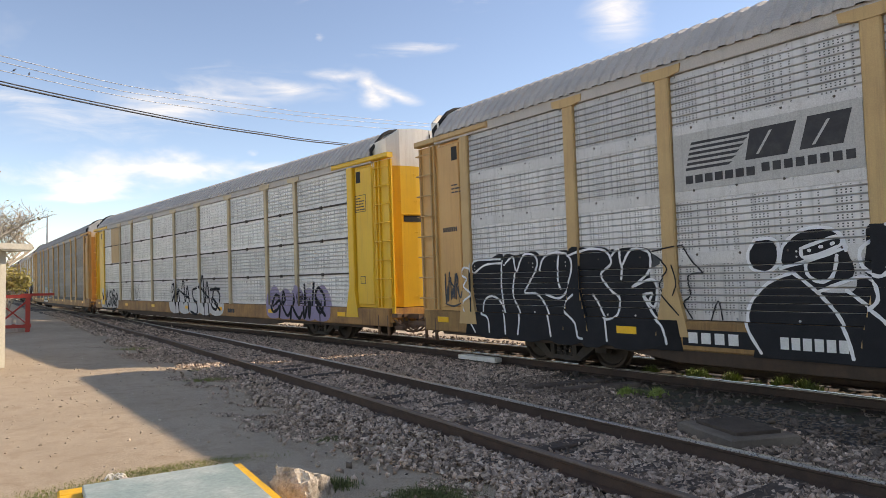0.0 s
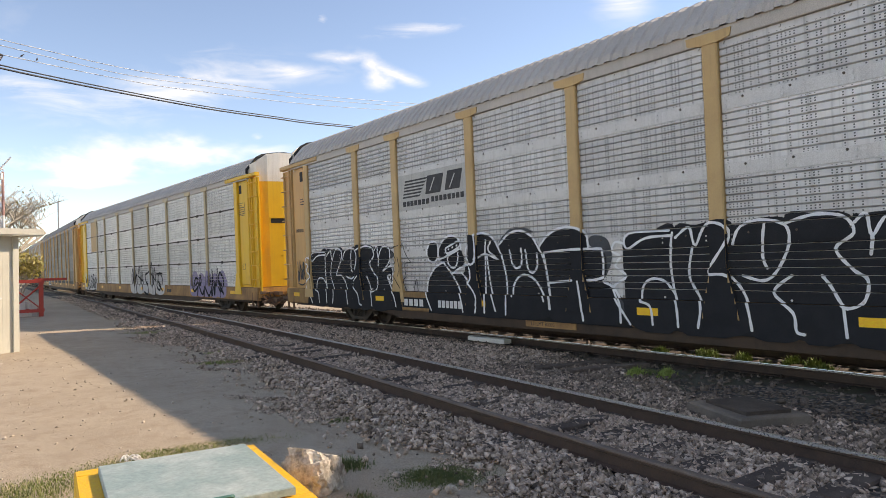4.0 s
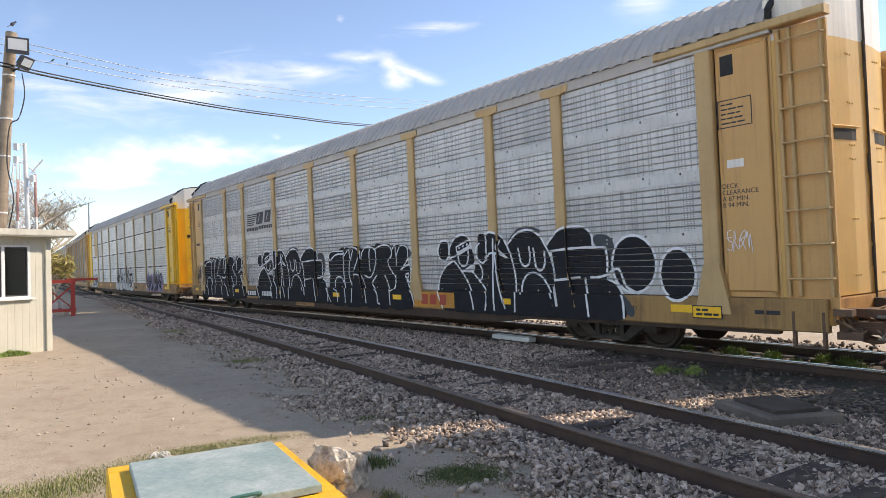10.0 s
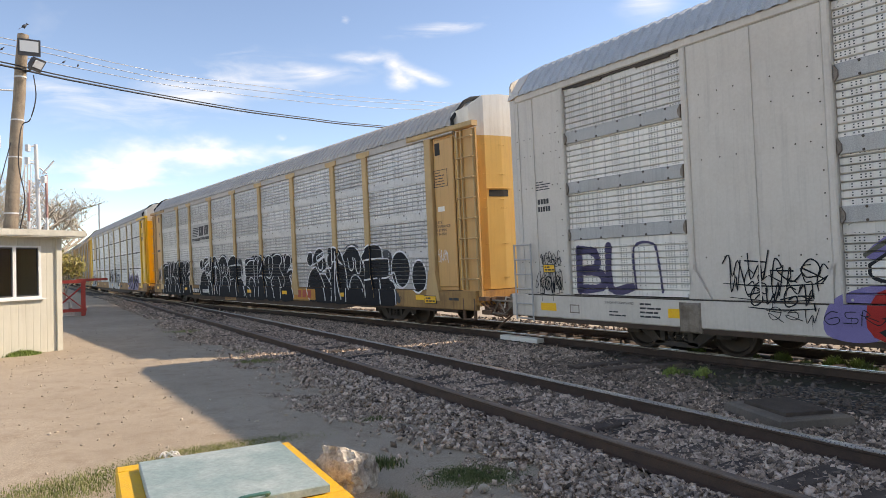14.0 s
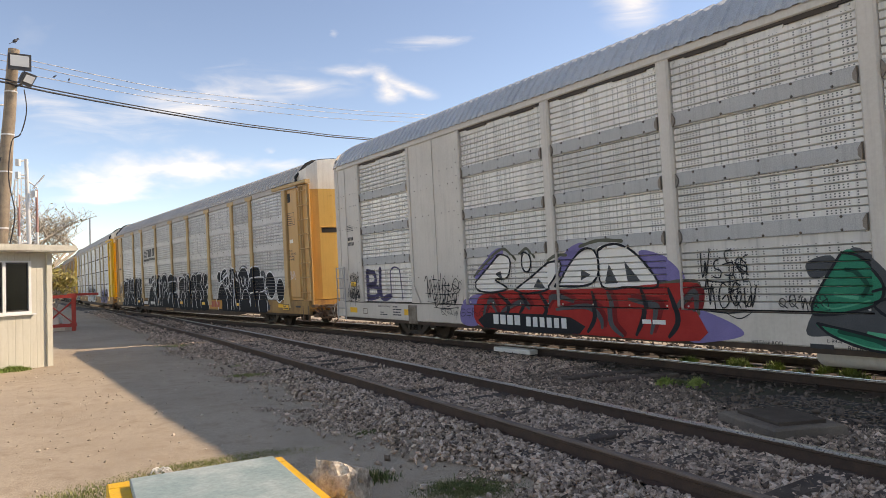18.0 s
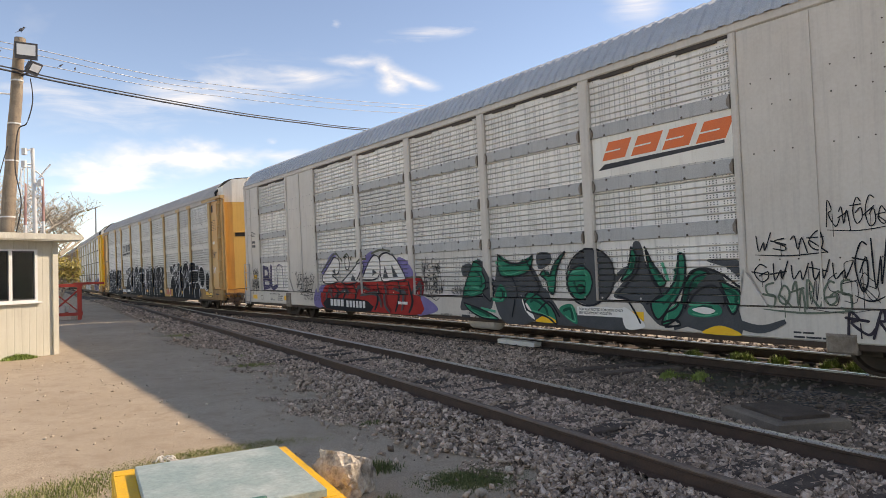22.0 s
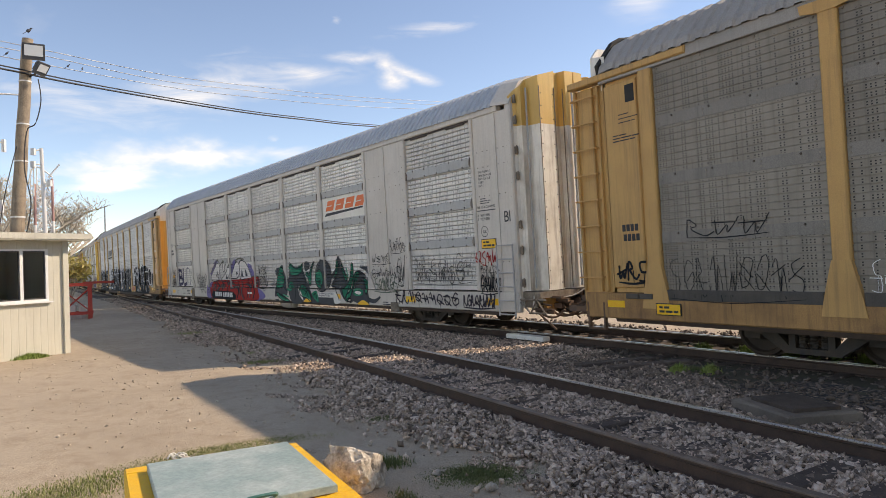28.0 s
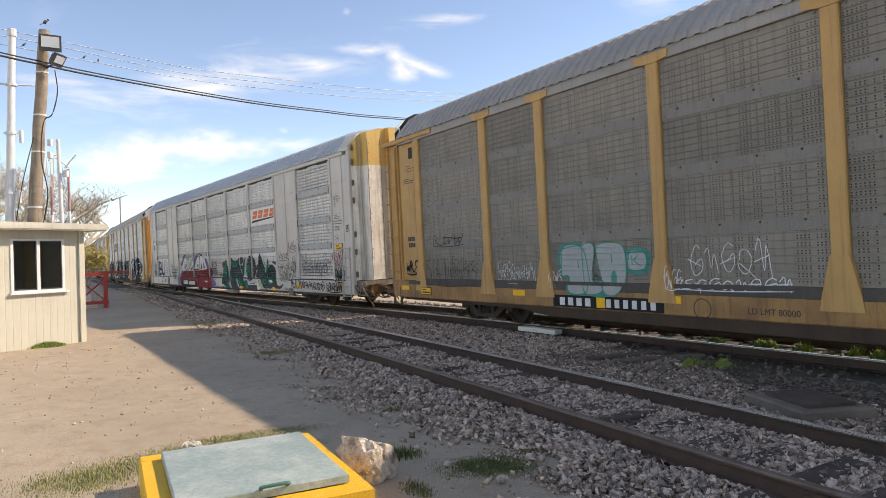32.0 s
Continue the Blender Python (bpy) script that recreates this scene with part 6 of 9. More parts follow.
bird(30.82, 15.42, 39.2, 0.6, "small dark bird perched on a wire with its tail out")
bird(29.88, 15.3, 39.7, 1.9, "small dark bird sitting upright on a wire")
bird(34.66, 15.85, 37.8, 0.4, "small dark bird perched at the far end of a wire")
bird(33.28, 17.55, 21.9, 0.9, "dark bird standing on top of the wooden pole")
far_pole = sph(28.64, 5.3, 120.0)
tagged(part("signal_mast", Shape().tube([(far_pole.x, far_pole.y, -0.2), far_pole], 0.16, 8, 0.1), M_CABLE_THIN), "thin grey mast far down the line", "mast")


# ---- clouds: a far shell that drifts slowly, with unseen ones added to fill shade ----
def cloud_shell():
    R, s = 4200.0, Shape()
    azs, els = np.linspace(-180, 180, 91), np.linspace(0.5, 80, 30)
    for e in els:
        for a in azs:
            s.v.append((-R * math.sin(radians(a)) * math.cos(radians(e)), R * math.cos(radians(a)) * math.cos(radians(e)), R * math.sin(radians(e))))
    w = len(azs)
    s.f = [(j * w + i, j * w + i + 1, (j + 1) * w + i + 1, (j + 1) * w + i) for j in range(len(els) - 1) for i in range(w - 1)]
    m, n, l, b = nodes_of("thin_cloud")
    n.remove(b)
    me = s.mesh("clouds", m)
    uv = me.uv_layers.new(name="sky_angles")
    for loop in me.loops:
        i = loop.vertex_index
        uv.data[loop.index].uv = (azs[i % w] / 100, els[i // w] / 100)
    co = node(n, l, "UVMap").outputs[0]
    deg = node(n, l, "VectorMath", {0: co, 1: (100.0, 100.0, 0.0)}, operation="MULTIPLY").outputs[0]

    def op(kind, a, c=0.0):
        return node(n, l, "Math", {0: a, 1: c}, operation=kind).outputs[0]
    torn = node(n, l, "TexNoise", {"Vector": node(n, l, "Mapping", {"Vector": deg, "Scale": (0.16, 0.3, 1.0)}).outputs[0], "Scale": 1.0, "Detail": 6.0, "Roughness": 0.6}).outputs["Color"]
    torn = node(n, l, "VectorMath", {0: node(n, l, "VectorMath", {0: torn, 1: (0.5, 0.5, 0.5)}, operation="SUBTRACT").outputs[0], 1: (7.0, 3.6, 0.0)}, operation="MULTIPLY").outputs[0]
    bent = node(n, l, "VectorMath", {0: deg, 1: torn}, operation="ADD").outputs[0]
    drawn = node(n, l, "VectorMath", {0: deg, 1: node(n, l, "VectorMath", {0: torn, 1: (0.3, 0.3, 0.0)}, operation="MULTIPLY").outputs[0]}, operation="ADD").outputs[0]
    st = node(n, l, "Mapping", {"Vector": deg, "Scale": (0.11, 0.24, 1.0)}).outputs[0]
    lump = node(n, l, "TexNoise", {"Vector": st, "Scale": 1.6, "Detail": 9.0, "Roughness": 0.58, "Distortion": 0.3}).outputs[0]
    wisps = node(n, l, "TexNoise", {"Vector": node(n, l, "Mapping", {"Vector": deg, "Rotation": (0, 0, 0.35), "Scale": (0.07, 0.3, 1.0)}).outputs[0], "Scale": 2.2, "Detail": 10.0, "Roughness": 0.62, "Distortion": 0.9}).outputs[0]
    total = None
    # centre, half sizes, tilt, weight, kind of edge
    for az, el, ra, re, tilt, weight, tex, soft in (
            (21.5, 9.2, 8.5, 1.5, -0.04, 1.0, lump, 1.0), (27.5, 8.0, 6.5, 1.2, 0.06, 0.8, lump, 0.9), (14.0, 9.4, 4.5, 0.9, -0.05, 0.8, lump, 0.9), (27.0, 6.9, 5.5, 0.45, 0.0, 0.7, lump, 0.8),
            (14.7, 10.7, 0.9, 0.5, 0.0, 0.45, lump, 0.8), (5.6, 16.6, 2.3, 0.85, 0.3, 0.62, lump, 1.0), (8.0, 17.0, 2.6, 0.45, 0.0, 0.6, wisps, 0.9), (3.2, 15.8, 3.8, 0.6, 0.42, 0.6, wisps, 1.0),
            (4.9, 15.5, 1.5, 1.1, 0.2, 0.48, lump, 0.9), (12.0, 15.8, 5.0, 1.0, 0.0, 0.5, wisps, 0.8), (21.5, 14.0, 9.0, 2.0, -0.28, 0.5, wisps, 0.8), (9.3, 19.8, 0.9, 0.9, 0.3, 0.6, lump, 0.8),
            (1.5, 19.2, 4.5, 0.6, -0.12, 0.25, wisps, 0.8), (-15.5, 21.0, 3.0, 2.4, 0.7, 0.6, wisps, 0.9), (30.5, 13.2, 5.0, 1.2, 0.2, 0.3, wisps, 0.8),
            # the last four glow out of view, added to brighten the shaded side
            (2.0, 26.0, 26.0, 3.0, 0.0, 0.3, wisps, 0.8), (100.0, 34.0, 60.0, 28.0, 0.1, 0.4, lump, 0.9), (-105.0, 34.0, 55.0, 28.0, 0.0, 0.35, lump, 0.9), (168.0, 38.0, 55.0, 30.0, 0.0, 0.4, lump, 0.9), (-165.0, 30.0, 40.0, 26.0, 0.0, 0.4, lump, 0.9)):
        p = node(n, l, "Mapping", {"Vector": bent if ra > 6 else drawn, "Location": (-az, -el, 0.0)}).outputs[0]
        p = node(n, l, "VectorRotate", {"Vector": p, "Angle": -tilt, "Axis": (0.0, 0.0, 1.0)}).outputs[0]
        q = node(n, l, "VectorMath", {0: p, 1: (1 / ra, 1 / re, 0.0)}, operation="MULTIPLY").outputs[0]
        r = node(n, l, "VectorMath", {0: q}, operation="LENGTH").outputs["Value"]
        fall = op("MULTIPLY", ramp(n, l, r, 1.25, 0.1), weight)
        lo, hi = (0.55, 1.0) if tex is lump else (0.48, 1.08)
        d = ramp(n, l, op("ADD", op("MULTIPLY", fall, 0.5), tex), lo + 0.08 * (1 - soft), hi)
        d = op("MULTIPLY", d, ramp(n, l, r, 1.35, 0.2))
        total = d if total is None else op("MAXIMUM", total, op("ADD", d, op("MULTIPLY", total, 0.5)))
    dens = node(n, l, "Math", {0: total, 1: 0.96}, operation="MINIMUM").outputs[0]
    base = ramp(n, l, lump, 0.35, 0.62)
    col = mix(n, l, base, (0.72, 0.82, 0.96), (0.88, 0.95, 1.0))
    em = node(n, l, "Emission", {"Color": col, "Strength": CLOUD_GLOW}).outputs[0]
    tr = node(n, l, "BsdfTransparent").outputs[0]
    ms = node(n, l, "MixShader", {0: dens, 1: tr, 2: em}).outputs[0]
    l.new(ms, n["Material Output"].inputs["Surface"])
    return tagged(new("cloud_backdrop", me), "thin white clouds drifting over a blue sky, with unseen clouds added as fill light", "clouds", kind="structure")


CLOUD_GLOW = 0.84
clouds = cloud_shell()
# ---- the train ----
car_lettered = yellow_car("autorack_car", "autorack car with grey perforated panels, faded yellow posts and black graffiti", M_TAN, M_PANEL_GREY, M_SILL, door_paint=M_GOLD, strip=M_STRIP, gussets=True)
car_grey = grey_car("autorack_car", "pale grey autorack car with ribbed panels, red and green graffiti")
car_dusty = yellow_car("autorack_car", "dusty dark autorack car with flared yellow posts and pale scrawls", M_TAN2, M_PANEL_DARK, M_OCHRE, roof_paint=M_ROOF_DARK, gussets=True, strip=M_STRIP_DARK)
car_ahead = yellow_car("autorack_car", "autorack car with whitewashed panels and bright yellow end doors", M_ORANGE, M_PANEL_PALE, M_OCHRE, dark_seams=True, post_paint=M_SALLOW)


# ---- paint on the car sides ----
class Paint:
    """Strokes and patches of spray paint, laid on whatever surface lies at each place of a car's side."""

    def __init__(self, zones):
        # x0, x1, z0, z1 and the surface's y at z0 and z1
        self.zones = [z if len(z) == 6 else (*z, z[4]) for z in zones]
        self.box = np.array([z[:4] for z in self.zones])
        self.s = Shape()

    def near(self, a, b, c, d):
        k = self.box
        return [self.zones[i] for i in np.nonzero((k[:, 0] < b) & (k[:, 1] > a) & (k[:, 2] < d) & (k[:, 3] > c))[0]]

    def face(self, poly, lift):
        xs, zs = [p[0] for p in poly], [p[1] for p in poly]
        a, b, c, d = min(xs), max(xs), min(zs), max(zs)
        for x0, x1, z0, z1, y, y2 in self.near(a, b, c, d):
            q = poly
            for k, lim, keep in ((0, x0, 1), (0, x1, -1), (1, z0, 1), (1, z1, -1)):
                out = []
                for i in range(len(q)):
                    p, r = q[i], q[(i + 1) % len(q)]
                    u, v = (p[k] - lim) * keep, (r[k] - lim) * keep
                    if u >= 0:
                        out.append(p)
                    if (u > 0 > v) or (u < 0 < v):
                        t = u / (u - v)
                        out.append((p[0] + (r[0] - p[0]) * t, p[1] + (r[1] - p[1]) * t))
                q = out
                if len(q) < 3:
                    break
            if len(q) >= 3:
                self.s.add([(p[0], y + (y2 - y) * (p[1] - z0) / (z1 - z0) + lift, p[1]) for p in q], [tuple(range(len(q)))])

    def patch(self, pts, lift=0.004, smooth=5):
        q = [(v.x, v.y) for v in curve_points([(a, b, 0) for a, b in pts], smooth, True)] if smooth else list(pts)
        cx, cz = sum(p[0] for p in q) / len(q), sum(p[1] for p in q) / len(q)
        for i in range(len(q)):
            self.face([(cx, cz), q[i], q[(i + 1) % len(q)]], lift)

    def stroke(self, pts, width, lift=0.008, smooth=5, taper=False):
        p = [(v.x, v.y) for v in (curve_points([(a, b, 0) for a, b in pts], smooth) if smooth else [Vector((a, b, 0)) for a, b in pts])]
        n, rows = len(p), []
        for i in range(n):
            d = Vector((p[min(i + 1, n - 1)][0] - p[max(i - 1, 0)][0], p[min(i + 1, n - 1)][1] - p[max(i - 1, 0)][1]))
            d = d.normalized() if d.length > 1e-6 else Vector((1, 0))
            w = width / 2 * (0.35 + 0.65 * math.sin(math.pi * (i + 0.7) / (n + 0.4)) if taper else 1 + 0.14 * math.sin(i * 1.9 + p[0][0] * 7))
            rows.append(((p[i][0] - d.y * w, p[i][1] + d.x * w), (p[i][0] + d.y * w, p[i][1] - d.x * w)))
        for i in range(n - 1):
            self.face([rows[i][0], rows[i][1], rows[i + 1][1], rows[i + 1][0]], lift)
        if not taper:
            for c in (p[0], p[-1]):
                self.face([(c[0] + width / 2 * math.cos(k * math.pi / 4), c[1] + width / 2 * math.sin(k * math.pi / 4)) for k in range(8)], lift)

    def put(self, name, material, car, label=""):
        if self.s.f:
            part(name, self.s, material, car, label)
        self.s = Shape()


def sheet_zones(out, x0, x1, rows, upper, cover=(), deep=0.026):
    """The ribbed sheets of one bay, rib by rib in the two lower rows; cover: strips (z0, z1, y) that lie over them."""
    y = SIDE - 0.0595
    bits = []
    for r0, r1 in rows:
        mid, at = (r0 + r1) / 2, r0
        for f in rib_feet(round(r1 - r0, 2) - 0.01):
            f += mid
            bits += [(at, f, y, y)] + ([(f, f + 0.01, y, y - deep), (f + 0.019, f + 0.029, y - deep, y)] if deep > 0.02 else [(f, f + 0.004, y, y - deep), (f + 0.004, f + 0.024, y - deep, y - deep), (f + 0.024, f + 0.029, y - deep, y)])
            at = f + 0.029
        bits.append((at, r1, y, y))
    bits.append((rows[-1][1], upper, y, y))
    for a, b, ya, yb in bits:
        spans = [(a, b)]
        for c0, c1, _ in cover:
            spans = [q for u, v in spans for q in ((u, min(v, c0)), (max(u, c1), v)) if q[1] - q[0] > 0.002]
        for u, v in spans:
            k0, k1 = (u - a) / (b - a), (v - a) / (b - a)
            out.append((x0, x1, u, v, ya + (yb - ya) * k0, ya + (yb - ya) * k1))
    for c0, c1, yc in cover:
        out.append((x0, x1, c0, c1, yc, yc))


def zones_yellow(gussets=False, strips=True, deep=0.026):
    z = [(-14.05, 14.05, 0.45, 0.975, SIDE - 0.003)]
    posts = [(p - 0.125, p + 0.125) for p in T_POSTS]
    for a, b in posts:
        z.append((a, b, 1.46 if gussets else 0.975, 4.75, SIDE + 0.001))
        if gussets:
            for z0, z1, w in ((0.72, 0.95, 0.27), (0.95, 1.1, 0.235), (1.1, 1.25, 0.19), (1.25, 1.46, 0.145)):
                z.append(((a + b) / 2 - w, (a + b) / 2 + w, z0, z1, SIDE + 0.013))
    for a, b in bays_of(T_POSTS, T_EDGE):
        sheet_zones(z, b, a, ROWS[:2], 4.72, [(c - 0.09, c + 0.09, SIDE - 0.0495) for c in (1.9, 2.86, 3.81)] if strips else [], deep)
    for k in (1, -1):
        a, b = sorted((k * 12.11, k * 12.39))
        z.append((a, b, 0.975, 4.75, SIDE + 0.013))
        a, b = sorted((k * 12.39, k * 13.3))
        z.append((a, b, 0.975, 4.75, SIDE - 0.0545))
        a, b = sorted((k * 13.3, k * 14.02))
        z.append((a, b, 0.975, 4.75, SIDE - 0.05))
    return z


def zones_grey():
    z = [(-13.75, 13.75, 0.42, 0.95, SIDE - 0.001)]
    for x, w in B_POSTS:
        z.append((x - w / 2, x + w / 2, 0.95, 4.9, SIDE + 0.011))
    for a, b in B_WINDOWS:
        sheet_zones(z, b, a, ((0.97, 2.02), (2.02, 2.98)), 4.86, [(c - 0.11, c + 0.11, SIDE - 0.0215) for c in (2.1, 2.98, 3.93)])
    for a, b in ((7.08, 9.18), (-9.53, -7.56), (12.06, 13.57), (-13.57, -12.47)):
        z.append((a, b, 0.95, 4.9, SIDE - 0.0245))
    for x in (12.02, 9.23, 7.02, -7.51, -9.6, -12.42):
        z.append((x - 0.055, x + 0.055, 0.95, 4.9, SIDE + 0.013))
    return z


def scrawl(p, x0, x1, z0, z1, seed, letters, width, material, car, name="tag", label="", lift=0.012):
    """A quick tag that cannot be read: slanted loops, hooks and slashes, running to the viewer's right."""
    r = random.Random(seed)
    w, h = (x1 - x0) / letters, z1 - z0
    for i in range(letters):
        a = x1 - i * w
        b, top = z0 + r.uniform(-0.1, 0.12) * h, z1 + r.uniform(-0.25, 0.18) * h
        mid = (b + top) / 2
        kind = r.randrange(6)
        lean = r.uniform(-0.1, 0.2) * w
        if kind == 0:
            q = [(a, b), (a - 0.12 * w - lean, top), (a - 0.42 * w, mid + 0.15 * h), (a - 0.2 * w, mid), (a - 0.75 * w, b + 0.05 * h), (a - 1.05 * w, b + 0.3 * h)]
        elif kind == 1:
            q = [(a - 0.8 * w, top - 0.1 * h), (a - 0.45 * w, top), (a - 0.12 * w, mid), (a - 0.4 * w, b), (a - 0.85 * w, b + 0.2 * h), (a - 0.8 * w, mid + 0.1 * h), (a - 0.4 * w, mid - 0.1 * h)]
        elif kind == 2:
            q = [(a - 0.05 * w, mid + 0.2 * h), (a - 0.3 * w, top), (a - 0.45 * w, b + 0.1 * h), (a - 0.65 * w, top - 0.2 * h), (a - 0.9 * w, b - 0.1 * h)]
        elif kind == 3:
            q = [(a - 0.7 * w, top), (a - 0.2 * w, top - 0.15 * h), (a - 0.3 * w, mid), (a - 0.75 * w, mid - 0.1 * h), (a - 0.7 * w, b), (a - 0.1 * w, b + 0.05 * h)]
        elif kind == 4:
            q = oval(a - 0.45 * w, mid, 0.33 * w, 0.42 * (top - b), r.uniform(-0.4, 0.4), 8) + [(a - 0.1 * w, mid), (a - 0.95 * w, b)]
        else:
            q = [(a - 0.1 * w, top), (a - 0.2 * w, b), (a - 0.55 * w, mid + 0.1 * h), (a - 0.6 * w, b + 0.05 * h), (a - 0.95 * w, top + 0.1 * h)]
        p.stroke([(x + r.uniform(-0.05, 0.05) * w, z + r.uniform(-0.05, 0.05) * h) for x, z in q], width, lift, 4)
        if r.random() < 0.5:
            p.stroke([(a + 0.05 * w, mid + r.uniform(-0.2, 0.3) * h), (a - 0.8 * w, mid + r.uniform(-0.2, 0.3) * h)], width, lift)
        if r.random() < 0.3:
            p.stroke([(a - 0.5 * w, mid), (a - 0.52 * w, b - r.uniform(0.1, 0.5) * h)], width * 0.45, lift)
        p.put(name, material, car, label)
    if r.random() < 0.6:
        p.stroke([(x1, z0 - 0.12 * h), ((x0 + x1) / 2, z0 - 0.22 * h), (x0, z0 - 0.08 * h)], width, lift, taper=True)
        p.put(name, material, car, label)


def tag(p, material, car, x0, x1, z0, z1, seed, letters, width, label=""):
    scrawl(p, x0, x1, z0, z1, seed, letters, width * 0.7, material, car, "tag", label)


def sprayed(p, car, material, name, label, dx, k, lift, width=0.0):
    """A hand that lays strokes (width > 0) or patches of one colour, moved by dx and squeezed by k along the car."""
    count = [0]

    def lay(pts):
        q = [(dx + k * x, z) for x, z in pts]
        count[0] += 1
        if width:
            p.stroke(q, width, lift)
        else:
            p.patch(q, lift + 0.0005 * count[0])
        p.put(name, material, car, label)
    return lay


def spray_word(p, car, dx, k=1.0, line=0.042):
    """Five rounded black letters run together, with white outlines."""
    fill = sprayed(p, car, M_GRAF_BLACK, "graffiti_fill", "black spray-painted rounded letters", dx, k, 0.004)
    fill([(-0.01, 2.02), (-0.52, 2.05), (-1.04, 2.06), (-1.05, 0.57), (-0.1, 0.56), (0.04, 1.26)])
    fill([(-0.98, 2.01), (-1.41, 2.11), (-2.01, 2.11), (-1.98, 1.35), (-2.3, 0.59), (-1.01, 0.55)])
    fill([(-1.92, 1.9), (-2.15, 2.08), (-2.53, 2.15), (-2.91, 2.05), (-2.95, 1.42), (-3.06, 0.56), (-2.22, 0.58)])
    fill([(-2.78, 2.05), (-3.23, 2.16), (-3.68, 2.11), (-3.77, 1.75), (-3.91, 1.22), (-3.65, 0.57), (-2.99, 0.56)])
    fill([(-3.67, 1.95), (-3.88, 2.11), (-4.43, 2.1), (-4.56, 1.92), (-4.48, 1.67), (-4.62, 1.41), (-4.56, 1.13), (-4.78, 0.6), (-3.59, 0.56)])
    edge = sprayed(p, car, M_GRAF_WHITE, "graffiti_outline", "white spray outline", dx, k, 0.0105, line)
    edge([(0, 1.88), (0.2, 1.91), (0.28, 1.76), (0.11, 1.67), (0.22, 1.51), (-0.01, 1.34), (0.29, 1.11), (-0.1, 0.56)])
    edge([(-0.91, 2.05), (-0.09, 2.04), (-0.05, 1.79), (-0.45, 1.95), (-0.97, 1.97)])
    edge([(-0.32, 0.94), (-0.36, 1.18), (-0.54, 1.3), (-0.8, 1.26), (-0.98, 1.07)])
    edge([(-0.32, 0.94), (-0.52, 0.86), (-0.56, 0.58)])
    edge([(-0.97, 2.01), (-0.92, 1.58), (-0.96, 1.19), (-1.03, 0.88), (-1.05, 0.57)])
    edge([(-1.03, 1.93), (-1.28, 2.08), (-1.39, 1.8), (-1.58, 2.1), (-1.87, 2.09), (-1.97, 1.9), (-1.73, 1.57), (-1.6, 1.38), (-1.94, 1.35), (-2.2, 1.05), (-2.3, 0.59)])
    edge([(-1.33, 1.77), (-1.26, 1.34), (-1.46, 0.96), (-1.41, 0.58)])
    edge([(-2.02, 1.79), (-2.15, 2.04), (-2.48, 2.12), (-2.83, 2.02), (-2.87, 1.77), (-2.69, 1.42), (-2.48, 1.28), (-2.16, 1.35)])
    edge([(-2.52, 2.06), (-2.48, 1.63), (-2.54, 1.45)])
    edge([(-2.89, 1.35), (-2.62, 1.12), (-2.91, 0.86), (-2.95, 0.62), (-3.06, 0.58)])
    edge([(-2.83, 2.05), (-3.23, 2.14), (-3.6, 2.09), (-3.73, 1.88), (-3.49, 1.69), (-3.7, 1.42), (-3.87, 1.29), (-3.81, 1.02), (-3.58, 0.95), (-3.41, 1.21), (-3.3, 1.35)])
    edge([(-3.58, 0.95), (-3.61, 0.58)])
    edge([(-3.74, 2.01), (-3.88, 2.11), (-3.95, 1.84), (-4.13, 2.08), (-4.43, 2.06), (-4.52, 1.92), (-4.45, 1.7), (-4.14, 1.48)])
    edge([(-4.14, 1.48), (-4.52, 1.6), (-4.61, 1.45), (-4.54, 1.16), (-4.34, 1.35), (-4.53, 1.04), (-4.72, 0.86), (-4.78, 0.6)])
    edge([(-3.95, 1.84), (-3.92, 1.61)])
    edge([(-4.34, 1.35), (-4.51, 1.38), (-4.46, 1.26)])
    haze = sprayed(p, car, M_GRAF_GREY, "graffiti_haze", "dark grey overspray", dx, k, 0.0025)
    haze([(-3.0, 1.8), (-3.1, 2.02), (-3.5, 2.0), (-3.9, 2.06), (-4.5, 2.02), (-4.7, 1.85), (-4.2, 1.75)])


